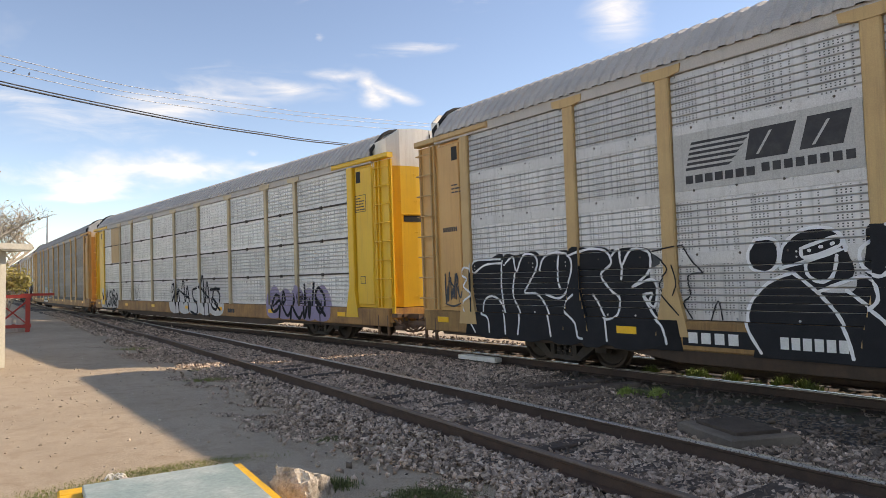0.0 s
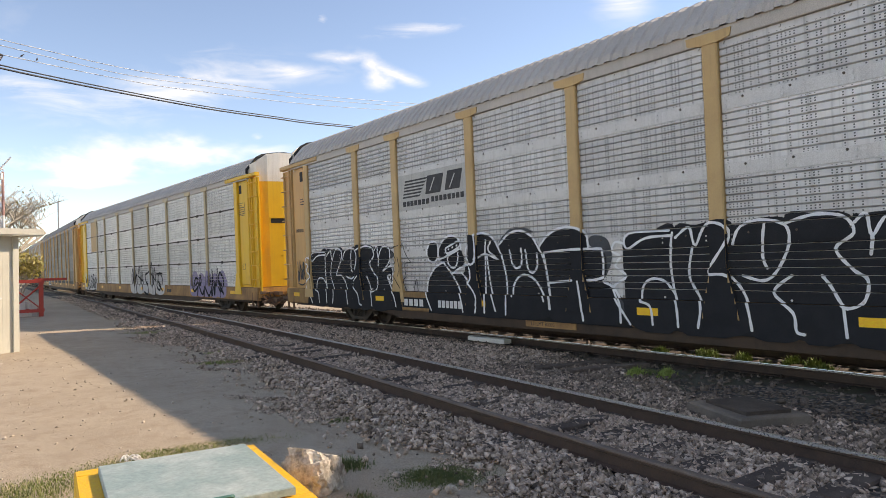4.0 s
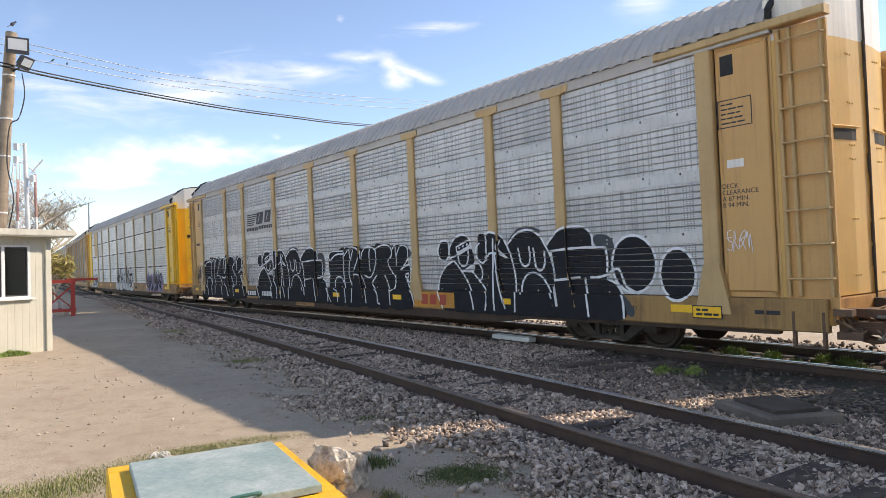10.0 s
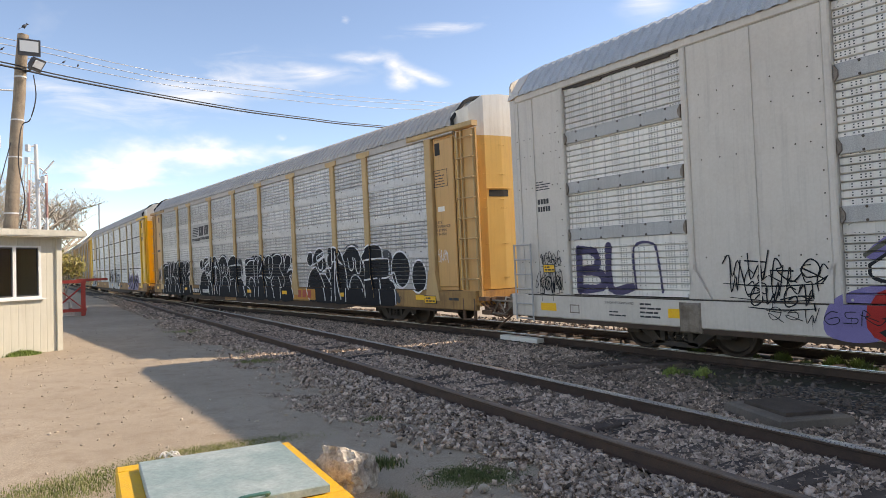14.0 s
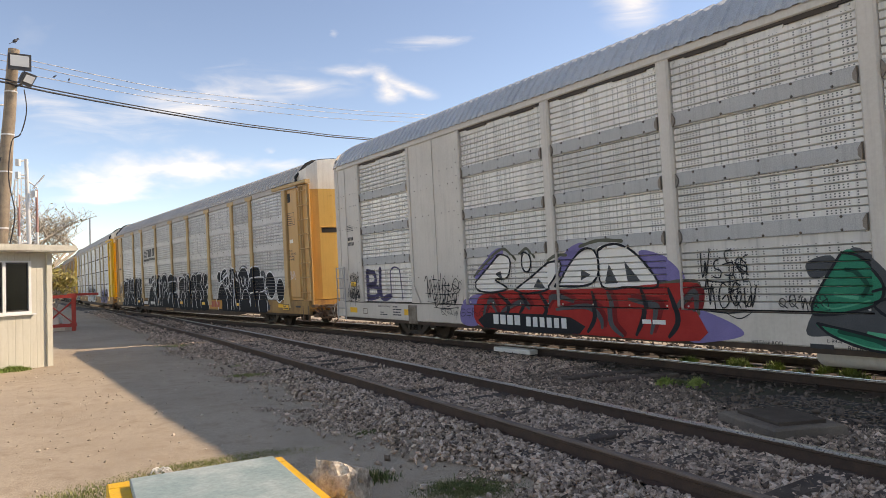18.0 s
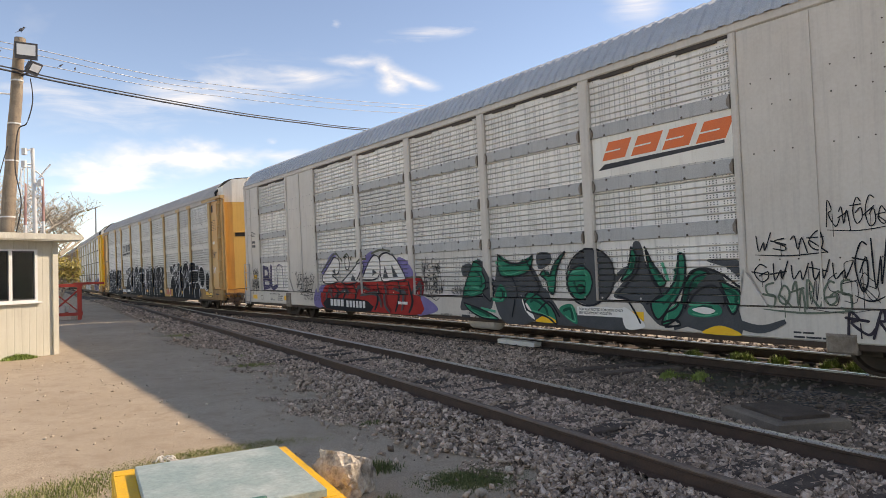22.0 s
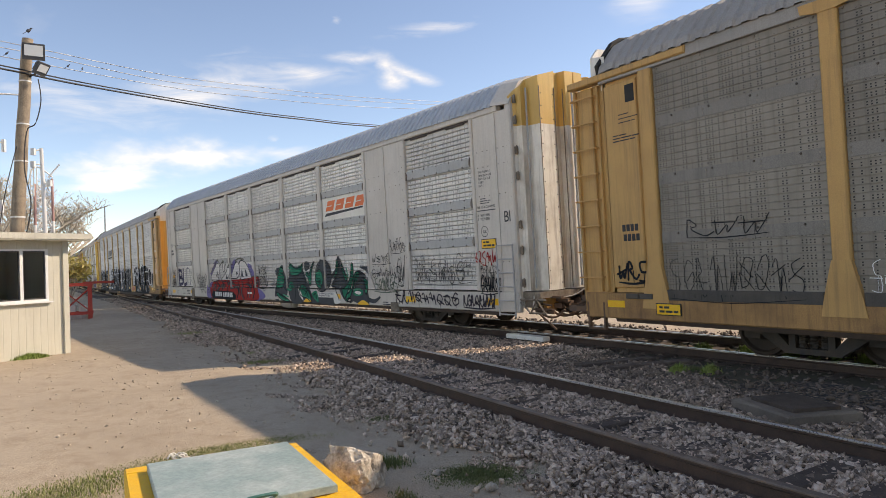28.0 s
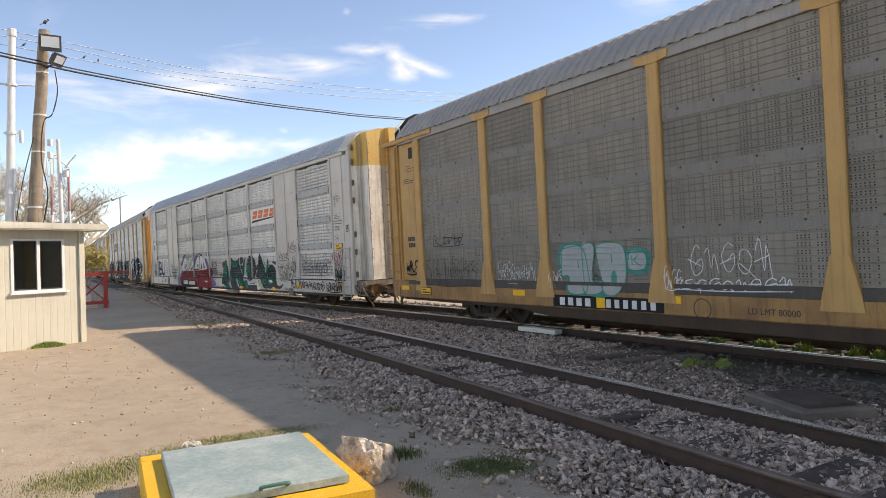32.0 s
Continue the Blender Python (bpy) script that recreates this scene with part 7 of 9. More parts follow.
def spray_masks(p, car, dx, k=1.0, line=0.046):
    """Balls, a masked face, domes and a square block in black with white outlines."""
    fill = sprayed(p, car, M_GRAF_BLACK, "graffiti_fill", "black spray-painted balls and domes", dx, k, 0.004)
    fill([(-0.2, 1.9), (-0.15, 1.77), (-0.05, 1.69), (0.08, 1.69), (0.18, 1.78), (0.21, 1.92), (0.16, 2.06), (0.05, 2.14), (-0.07, 2.13), (-0.17, 2.04)])
    fill([(-0.23, 1.74), (-0.28, 2.01), (-0.51, 2.2), (-0.79, 2.25), (-1, 2.13), (-1.08, 1.92), (-1.13, 1.6), (-0.74, 1.43), (-0.39, 1.66)])
    fill([(0.06, 0.55), (0.25, 0.92), (0.21, 1.24), (-0.05, 1.52), (-0.39, 1.66), (-0.82, 1.42), (-1.28, 1.59), (-1.7, 1.48), (-1.64, 0.58), (-0.61, 0.53)])
    fill([(-1.3, 1.94), (-1.32, 2.2), (-1.54, 2.22), (-1.88, 2.23), (-2.2, 2.06), (-2.42, 1.63), (-2.52, 1.15), (-2.49, 0.57), (-1.57, 0.58), (-1.56, 1.42), (-1.28, 1.62)])
    fill([(-2.32, 1.98), (-2.58, 2.17), (-2.91, 2.24), (-3.21, 2.15), (-3.44, 1.92), (-3.6, 1.55), (-3.68, 1.17), (-3.72, 0.6), (-2.48, 0.58), (-2.46, 1.26)])
    fill([(-3.48, 1.92), (-3.68, 2.1), (-4.03, 2.23), (-4.45, 2.2), (-4.63, 2.04), (-4.66, 1.82), (-4.41, 1.58), (-3.64, 1.41)])
    fill([(-3.56, 1.78), (-4.29, 1.82), (-4.96, 1.8), (-4.97, 1.29), (-4.34, 1.2), (-3.68, 1.19)])
    fill([(-3.68, 1.22), (-4.35, 1.25), (-4.97, 1.27), (-5.17, 1.15), (-5.32, 0.91), (-5.35, 0.56), (-4.52, 0.52), (-3.72, 0.58)])
    edge = sprayed(p, car, M_GRAF_WHITE, "graffiti_outline", "white spray outline", dx, k, 0.0115, line)
    edge([(0.11, 2.12), (0.21, 1.93), (0.16, 1.72), (-0.06, 1.67), (-0.21, 1.8), (-0.21, 2.05), (-0.09, 2.13), (0.11, 2.12)])
    edge([(-0.23, 1.74), (-0.28, 2.01), (-0.51, 2.2), (-0.79, 2.23), (-1, 2.13), (-1.07, 1.92)])
    edge([(-0.52, 1.97), (-0.96, 2.1), (-0.99, 1.98), (-0.57, 1.85), (-0.52, 1.97)])
    edge([(-0.62, 1.94), (-0.63, 1.94)])
    edge([(-0.76, 1.98), (-0.78, 1.98)])
    edge([(-0.9, 2.01), (-0.92, 2.02)])
    edge([(-0.23, 1.72), (-0.69, 1.83), (-1.08, 1.96)])
    edge([(-0.57, 1.82), (-0.58, 1.64), (-0.73, 1.53), (-0.89, 1.6), (-0.96, 1.86)])
    edge([(-0.39, 1.66), (-0.05, 1.52), (0.21, 1.24), (0.25, 0.92), (0.06, 0.57)])
    edge([(-0.39, 1.66), (-0.66, 1.43), (-0.92, 1.13), (-1.05, 0.84), (-1.11, 0.58)])
    edge([(-1.05, 1.42), (-1.33, 1.19), (-1.5, 1.03), (-1.58, 0.86), (-1.52, 0.58)])
    edge([(-0.7, 1.4), (-1.19, 1.58), (-1.38, 1.51), (-1.42, 1.31), (-1.31, 1.19)])
    edge([(-1.35, 2.02), (-1.23, 1.91), (-1.25, 1.71), (-1.44, 1.59), (-1.57, 1.67)])
    edge([(-1.57, 2.18), (-1.59, 1.93), (-1.57, 1.65)])
    edge([(-1.55, 2.21), (-1.81, 2.24), (-2.08, 2.15), (-2.29, 1.92), (-2.42, 1.63), (-2.51, 1.21), (-2.49, 0.58)])
    edge([(-1.89, 2.09), (-1.86, 1.42), (-1.83, 0.59)])
    edge([(-1.54, 1.7), (-1.86, 1.8), (-2.27, 1.68)])
    edge([(-2.04, 2.04), (-1.98, 1.88), (-2.24, 1.69)])
    edge([(-1.92, 1.77), (-2.01, 1.15), (-2.18, 0.64)])
    edge([(-2.32, 1.98), (-2.58, 2.17), (-2.91, 2.23), (-3.21, 2.13), (-3.41, 1.92), (-3.58, 1.6), (-3.65, 1.22), (-3.71, 0.74)])
    edge([(-2.63, 1.86), (-2.68, 1.6), (-2.81, 1.5), (-2.95, 1.59), (-2.96, 1.88)])
    edge([(-3.08, 1.85), (-3.12, 1.51), (-3.25, 1.41), (-3.38, 1.53), (-3.38, 1.78)])
    edge([(-2.68, 0.95), (-2.71, 1.16), (-2.88, 1.34), (-3.11, 1.36), (-3.32, 1.26), (-3.49, 1.05), (-3.56, 0.88)])
    edge([(-3.48, 1.92), (-3.68, 2.1), (-4.03, 2.22), (-4.45, 2.19), (-4.63, 2.04), (-4.66, 1.84)])
    edge([(-3.56, 1.78), (-4.29, 1.82), (-4.95, 1.81)])
    edge([(-4.95, 1.81), (-4.98, 1.57), (-4.96, 1.32)])
    edge([(-4.96, 1.32), (-4.78, 1.28), (-4.57, 1.27)])
    edge([(-3.56, 1.78), (-3.62, 1.46), (-3.66, 1.22)])
    edge([(-3.66, 1.22), (-4.3, 1.27)])
    edge([(-3.66, 1.22), (-3.73, 0.74)])
    edge([(-4.43, 1.25), (-4.48, 0.92), (-4.52, 0.57)])
    edge([(-4.96, 1.25), (-5.17, 1.15), (-5.32, 0.91), (-5.34, 0.58)])
    scarf = sprayed(p, car, M_GRAF_PALE, "graffiti_spot", "pale sprayed scarf", dx, k, 0.0105)
    scarf([(-0.72, 1.41), (-1.02, 1.49), (-1.17, 1.56), (-1.1, 1.4)])
    haze = sprayed(p, car, M_GRAF_GREY, "graffiti_haze", "dark grey overspray", dx, k, 0.0025)
    haze([(-4.65, 1.95), (-4.8, 2.05), (-5.1, 1.95), (-5.15, 1.6), (-4.95, 1.3), (-4.85, 1.7)])
    haze([(-2.3, 2.0), (-2.6, 2.26), (-2.95, 2.3), (-3.3, 2.18), (-2.9, 2.1)])
    haze([(-4.85, 1.25), (-5.2, 1.1), (-5.55, 0.75), (-5.5, 0.6), (-5.2, 0.8)])


def frame_box(material, car, x0, z0, x1, z1, y, w=0.014, name="stencil_box"):
    s = Shape()
    for a, b, c, d in ((x0, z0, x1, z0 + w), (x0, z1 - w, x1, z1), (x0, z0, x0 + w, z1), (x1 - w, z0, x1, z1)):
        s.box((a, y - 0.004, b), (c, y + 0.002, d))
    return part(name, s, material, car)


def sign(car, x, z, w, h, y, label, rows=2):
    b = part("warning_sign", Shape().box((x - w / 2, y - 0.01, z - h / 2), (x + w / 2, y + 0.006, z + h / 2)), M_LETTER, car, label)
    part("sign_face", Shape().box((x - w / 2 + 0.015, y, z - h / 2 + 0.015), (x + w / 2 - 0.015, y + 0.01, z + h / 2 - 0.015)), M_SIGN, b)
    bars(M_LETTER, b, x + w * 0.36, z + h * 0.26, y + 0.011, rows, h * 0.18, h * 0.34, w * 0.42)


def number_bars(material, car, x, z, y, count, w, h, gap, name="number"):
    """A car's number: one plain bar for each figure."""
    for i in range(count):
        part(name, Shape().box((x - i * gap - w, y - 0.005, z), (x - i * gap, y + 0.003, z + h)), material, car)


# the lettered car
p = Paint(zones_yellow(True))
for x0, x1 in ((7.05, 12.35), (0.2, 5.95), (-4.1, 0.15), (-9.75, -5.85)):
    p.patch([(x0, 0.5), (x0 + 0.08, 0.97), (x1 - 0.1, 0.97), (x1, 0.5)], 0.002, 0)
    p.put("graffiti_fill", M_GRAF_SOOT, car_lettered, "black spray over the sill")
for x, top in ((9.22, 1.86), (4.28, 2.0), (1.36, 2.1), (-1.36, 1.95), (-7.2, 2.05), (-9.16, 2.2)):
    for k in (-1, 1):
        part("graffiti_fill", Shape().box((x + k * 0.1275 - 0.001, SIDE - 0.058, 1.0), (x + k * 0.1275 + 0.001, SIDE - 0.001, top)), M_GRAF_BLACK, car_lettered)
        part("graffiti_fill", Shape().loft([[(x + k * (w + 0.002) + d, y, z) for y, z in ((SIDE - 0.05, 0.98), (SIDE + 0.011, 0.98))] + [(x + k * 0.129 + d, y, z) for y, z in ((SIDE + 0.011, 1.44), (SIDE - 0.05, 1.44))] for w, d in ((0.246, -0.001), (0.246, 0.001))]), M_GRAF_BLACK, car_lettered)
lettering("LD LMT 80000", 0.1, M_LETTER, part("data_plate", Shape().box((1.45, SIDE - 0.06, 0.38), (2.75, SIDE - 0.028, 0.51)), M_OCHRE, car_lettered, "small ochre data plate"), 2.6, 0.41, SIDE - 0.026)
bars(M_LETTER, car_lettered, -12.9, 0.8, SIDE, 1, 0.06, 0.1, 0.4)
spray_word(p, car_lettered, 12.12)
spray_masks(p, car_lettered, 5.77)
spray_word(p, car_lettered, 0.33, 0.94)
spray_masks(p, car_lettered, -5.41, 0.965)
for x, z, a, b in ((-10.77, 1.5, 0.46, 0.49), (-11.62, 1.32, 0.33, 0.42)):
    p.patch(oval(x, z, a, b), 0.004)
    p.put("graffiti_fill", M_GRAF_BLACK, car_lettered, "black spray-painted ball")
    p.stroke(oval(x, z, a, b) + [(x + a, z)], 0.046, 0.0115)
    p.put("graffiti_outline", M_GRAF_WHITE, car_lettered, "white spray ring")
p.stroke([(-10.2, 1.32), (-10.45, 1.42), (-10.6, 1.12), (-10.85, 1.0)], 0.046, 0.0115)
p.put("graffiti_outline", M_GRAF_WHITE, car_lettered, "white spray outline")
wire = sprayed(p, car_lettered, M_GRAF_BLACK, "tag", "thin black spray zigzag", 0.0, 1.0, 0.012, 0.024)
for pts in ([(7.57, 2.04), (7.03, 2.11)], [(7.03, 2.11), (6.86, 1.86), (6.69, 1.68)], [(6.69, 1.68), (6.94, 1.64), (6.92, 1.35), (7.04, 1.23), (6.9, 1.0)], [(6.59, 0.99), (6.47, 1.27), (6.41, 1.0)], [(7.48, 1.95), (7.27, 1.75), (7.46, 1.48), (7.09, 1.05)], [(7.19, 1.81), (7.12, 1.54), (7.18, 1.35)]):
    wire(pts)
tag(p, M_GRAF_GREY, car_lettered, 12.5, 13.1, 1.2, 1.75, 14, 3, 0.06)
tag(p, M_GRAF_WHITE, car_lettered, -12.9, -12.5, 1.65, 1.95, 6, 4, 0.016)
plate = part("logo_plate", Shape().slab((4.42, SIDE - 0.06, 2.92), (7.1, SIDE - 0.045, 3.78), 0.004), M_BAND, car_lettered, "plain silver plate with a dark emblem of stripes and blocks")
lg = Shape()
for i in range(6):
    z = 3.22 + i * 0.075
    lg.add([(6.9 - 0.02 * i, SIDE - 0.042, z), (6.2 + 0.03 * i - 0.09 * i, SIDE - 0.042, z), (6.14 - 0.06 * i, SIDE - 0.042, z + 0.04), (6.88 - 0.02 * i, SIDE - 0.042, z + 0.04)], [(0, 1, 2, 3)])
part("emblem", lg, M_LETTER, plate)
for pts in (((5.95, 3.24), (5.36, 3.24), (5.22, 3.66), (5.86, 3.66)), ((5.2, 3.26), (4.66, 3.26), (4.54, 3.68), (5.08, 3.68))):
    part("emblem", Shape().add([(x, SIDE - 0.0415, z) for x, z in pts], [tuple(range(len(pts)))]), M_LETTER, plate)
    part("emblem", Shape().add([(pts[0][0] - 0.16, SIDE - 0.0405, 3.3), (pts[0][0] - 0.2, SIDE - 0.0405, 3.3), (pts[0][0] - 0.4, SIDE - 0.0405, 3.6), (pts[0][0] - 0.36, SIDE - 0.0405, 3.6)], [(0, 1, 2, 3)]), M_BAND, plate)
number_bars(M_LETTER, plate, 6.9, 3.02, SIDE - 0.042, 7, 0.12, 0.12, 0.16, "emblem_bar")
number_bars(M_LETTER, plate, 5.72, 3.05, SIDE - 0.042, 8, 0.11, 0.12, 0.155, "emblem_bar")
part("number_plate", Shape().box((4.55, SIDE - 0.01, 0.6), (7.05, SIDE + 0.002, 0.84)), M_GRAF_BLACK, car_lettered, "dark number field")
number_bars(M_LETTER_WHITE, car_lettered, 6.95, 0.64, SIDE + 0.004, 4, 0.15, 0.16, 0.215)
number_bars(M_LETTER_WHITE, car_lettered, 5.56, 0.64, SIDE + 0.004, 6, 0.11, 0.16, 0.148)
mk = part("maker_panel", Shape().box((-5.8, SIDE - 0.01, 0.57), (-4.15, SIDE + 0.006, 0.93)), M_MAKER, car_lettered, "orange panel with dark red blocks")
for x in (-4.62, -4.98, -5.36):
    part("maker_block", Shape().add([(x + 0.13, SIDE + 0.009, 0.64), (x - 0.13, SIDE + 0.009, 0.64), (x - 0.16, SIDE + 0.009, 0.88), (x + 0.1, SIDE + 0.009, 0.88)], [(0, 1, 2, 3)]), M_SIGN_RED, mk)
yd = SIDE - 0.0535
frame_box(M_LETTER, car_lettered, -12.98, 3.5, -12.44, 3.92, yd)
bars(M_LETTER, car_lettered, -12.5, 3.86, yd, 5, 0.022, 0.07, 0.2)
part("notice", Shape().box((-12.82, yd - 0.01, 2.9), (-12.56, yd + 0.003, 3.02)), M_WHITE, car_lettered, "small white notice")
lettering("DECK\nCLEARANCE\nA 87 MIN.\nB 94 MIN.", 0.1, M_LETTER, car_lettered, -12.46, 2.6, yd + 0.001)
lettering("SPECIAL NO. 24\n  BEAM REQUIRED", 0.11, M_LETTER, car_lettered, -9.95, 0.82, SIDE)
sign(car_lettered, -12.15, 0.74, 0.5, 0.2, SIDE + 0.012, "yellow warning sign with a black rim")
bars(M_LETTER, car_lettered, 12.75, 3.75, yd, 3, 0.03, 0.08, 0.22)
number_bars(M_LETTER, car_lettered, 13.1, 2.72, yd, 7, 0.05, 0.1, 0.075)

# the grey car
p = Paint(zones_grey())
for pts in ([(11.75, 1.05), (11.75, 1.82)], [(11.72, 1.8), (11.35, 1.75), (11.3, 1.5), (11.65, 1.42)], [(11.65, 1.42), (11.2, 1.35), (11.2, 1.12), (11.72, 1.07)], [(11.0, 1.85), (10.98, 1.1), (10.5, 1.12)], [(10.4, 1.1), (10.42, 1.8), (10.0, 1.85), (9.9, 1.5), (9.85, 1.05)]):
    p.stroke(pts, 0.155 if pts[0][0] > 10.45 else 0.045, 0.006, 4)
    p.put("graffiti_letters", M_GRAF_NIGHT, car_grey, "dark violet painted block letters")
tag(p, M_GRAF_BLACK, car_grey, 12.2, 12.85, 1.0, 1.35, 31, 4, 0.035, "thin black spray tags")
tag(p, M_GRAF_BLACK, car_grey, 12.2, 12.8, 1.55, 1.8, 32, 5, 0.022, "thin black spray tags")
tag(p, M_GRAF_BLACK, car_grey, 7.15, 8.7, 1.25, 1.6, 33, 4, 0.03, "thin black spray tags")
tag(p, M_GRAF_BLACK, car_grey, 7.3, 8.3, 0.9, 1.15, 34, 4, 0.03, "thin black spray tags")
tag(p, M_GRAF_BLACK, car_grey, 0.15, 0.95, 1.45, 1.8, 35, 4, 0.03, "thin black spray tags")
tag(p, M_GRAF_BLACK, car_grey, 0.05, 0.9, 1.0, 1.35, 36, 4, 0.03, "thin black spray tags")
tag(p, M_GRAF_BLACK, car_grey, -0.95, -0.25, 1.0, 1.18, 37, 5, 0.02, "thin black spray tags")
tag(p, M_GRAF_BLACK, car_grey, -8.7, -7.7, 1.7, 1.95, 38, 4, 0.026, "thin black spray tags")
tag(p, M_GRAF_BLACK, car_grey, -9.0, -7.65, 1.3, 1.55, 39, 5, 0.026, "thin black spray tags")
tag(p, M_GRAF_BLACK, car_grey, -9.45, -8.7, 2.0, 2.3, 40, 5, 0.02, "thin black spray tags")
tag(p, M_GRAF_BLACK, car_grey, -9.4, -9.0, 1.2, 1.9, 41, 2, 0.028, "thin black spray tags")
tag(p, M_GRAF_BLACK, car_grey, -11.9, -9.75, 1.15, 1.6, 42, 6, 0.032, "thin black spray tags")
tag(p, M_GRAF_BLACK, car_grey, -13.15, -12.5, 0.95, 1.3, 43, 5, 0.035, "thin black spray tags")
tag(p, M_GRAF_DUSK, car_grey, -11.7, -8.9, 0.62, 0.92, 44, 9, 0.05)
tag(p, M_GRAF_DUSK, car_grey, -13.0, -11.85, 0.6, 0.85, 45, 8, 0.05)
tag(p, M_GRAF_RED, car_grey, -13.1, -12.4, 1.55, 1.9, 46, 4, 0.04, "red spray tag")
tag(p, spray("olive_spray", (0.14, 0.17, 0.13)), car_grey, -9.0, -7.8, 0.95, 1.3, 47, 6, 0.04)
for x0, x1, z0, z1, n, w in ((12.15, 12.95, 1.05, 1.5, 6, 0.018), (7.1, 8.6, 1.05, 1.45, 7, 0.024), (6.0, 8.0, 0.7, 0.9, 8, 0.016), (0.1, 0.5, 1.0, 1.7, 2, 0.022), (-9.3, -8.4, 1.0, 1.5, 4, 0.014), (-12.2, -9.8, 1.2, 1.75, 7, 0.022), (-13.2, -12.5, 1.0, 1.45, 6, 0.022), (-13.1, -12.5, 1.4, 1.55, 6, 0.012)):
    tag(p, M_GRAF_BLACK, car_grey, x0, x1, z0, z1, int(90 + 7 * x0 + 11 * z0), n, w, "thin black spray tags")
# cream over red letters with violet clouds behind
for k, pts in enumerate(([(2.1, 1.9), (1.58, 1.8), (1.27, 1.56), (1.28, 1.3), (1.8, 1.3)], [(4.2, 1.7), (3.64, 2.06), (3.3, 2.08), (3.8, 1.5)], [(6.7, 1.6), (5.9, 2.12), (5.6, 2.05), (6.2, 1.5)], [(1.2, 0.98), (0.58, 0.84), (0.25, 0.62), (0.8, 0.48), (1.2, 0.5)], [(7.1, 1.0), (6.5, 1.2), (6.2, 0.9), (6.6, 0.5), (7.2, 0.55)])):
    p.patch(pts, 0.0030 + 0.0002 * k)
    p.put("graffiti_cloud", M_GRAF_VIOLET, car_grey, "violet spray cloud")
for k, pts in enumerate(([(6.65, 1.45), (6.09, 1.82), (5.74, 2.02), (5.44, 1.9), (5.54, 1.54), (5.95, 1.49), (5.56, 1.3), (6.14, 1.22), (6.6, 1.28)], oval(4.93, 1.83, 0.14, 0.2), [(5.33, 1.27), (4.72, 1.57), (4.36, 1.76), (3.97, 1.8), (4.02, 1.56), (4.33, 1.29), (4.68, 1.22), (5.04, 1.2)], [(4.07, 1.34), (3.72, 1.74), (3.4, 1.98), (3.11, 1.99), (2.99, 1.71), (3.09, 1.45), (3.39, 1.34)], [(3.0, 1.96), (2.73, 2.05), (2.41, 2.02), (2.04, 1.76), (1.74, 1.33), (2.36, 1.31), (2.94, 1.33)])):
    p.patch(pts, 0.0068 + 0.0002 * k)
    p.put("graffiti_letters", M_GRAF_CREAM, car_grey, "cream upper half of painted letters")
    p.stroke(pts + [pts[0]], 0.042, 0.0125)
    p.put("graffiti_outline", M_GRAF_BLACK, car_grey, "black spray outline")
p.patch([(6.31, 1.22), (4.34, 1.27), (2.78, 1.3), (1.17, 1.38), (1.02, 1.26), (1.03, 0.96), (0.98, 0.49), (3.16, 0.46), (4.9, 0.46), (6.4, 0.47), (6.7, 0.8)], 0.009, 3)
p.put("graffiti_letters", M_GRAF_RED, car_grey, "red lower half of painted letters")
for k, pts in enumerate(([(3.43, 1.64), (3.2, 1.54), (3.45, 1.44)], [(2.76, 1.72), (2.58, 1.38), (2.88, 1.37)], [(2.42, 1.76), (2.08, 1.4), (2.36, 1.4)], [(5.96, 1.62), (5.7, 1.48), (5.76, 1.67)], [(4.6, 1.5), (4.4, 1.3), (4.75, 1.32)])):
    p.patch(pts, 0.0085, 0)
    p.put("graffiti_counter", M_GRAF_GREY, car_grey)
for pts in ([(4.03, 0.93), (3.24, 1.0), (2.92, 0.82), (2.88, 0.61)], [(2.78, 1.27), (2.69, 1.05), (2.66, 0.7), (2.41, 0.5)], [(2.32, 1.14), (1.89, 1.06), (1.71, 0.98), (1.83, 0.57)], [(5.68, 0.84), (5.05, 1.07), (4.77, 0.92)], [(1.32, 0.99), (1.01, 1.26), (0.99, 0.96)], [(4.29, 0.93), (4.08, 1.17), (3.59, 1.08)], [(6.3, 0.7), (6.1, 1.1), (5.8, 0.8)]):
    p.stroke(pts, 0.2, 0.0105, 6, True)
    p.put("graffiti_shading", M_GRAF_DARKRED, car_grey, "dark shading strokes")
    p.stroke([(x + 0.06, z - 0.03) for x, z in pts], 0.11, 0.0112, 6, True)
    p.put("graffiti_shading", M_GRAF_GREY, car_grey, "dark shading strokes")
for pts in ([(6.7, 1.58), (6.08, 1.95), (5.58, 2.13), (5.26, 1.9)], [(5.08, 2.0), (4.86, 2.1), (4.68, 1.92)], [(4.68, 1.57), (4.09, 1.9), (3.8, 1.92)], [(3.4, 2.06), (2.94, 2.14), (2.41, 2.1)], [(1.7, 1.36), (1.15, 1.4), (0.97, 1.3), (0.98, 0.9)]):
    p.stroke(pts, 0.06, 0.0062, 6)
    p.put("graffiti_haze", M_GRAF_OLIVE, car_grey, "olive-grey spray edge")
for pts in ([(5.9, 1.2), (5.5, 0.95), (5.6, 0.7)], [(4.6, 1.22), (4.35, 0.9), (4.5, 0.72)], [(3.2, 1.25), (3.1, 0.8), (3.3, 0.5)], [(2.1, 1.3), (2.0, 0.9), (2.2, 0.5)], [(1.5, 1.3), (1.35, 0.8), (1.55, 0.5)], [(5.2, 1.2), (5.0, 1.0), (5.15, 0.8)]):
    p.stroke(pts, 0.1, 0.0114, 6, True)
    p.put("graffiti_shading", M_GRAF_BLACK, car_grey, "black shading strokes")
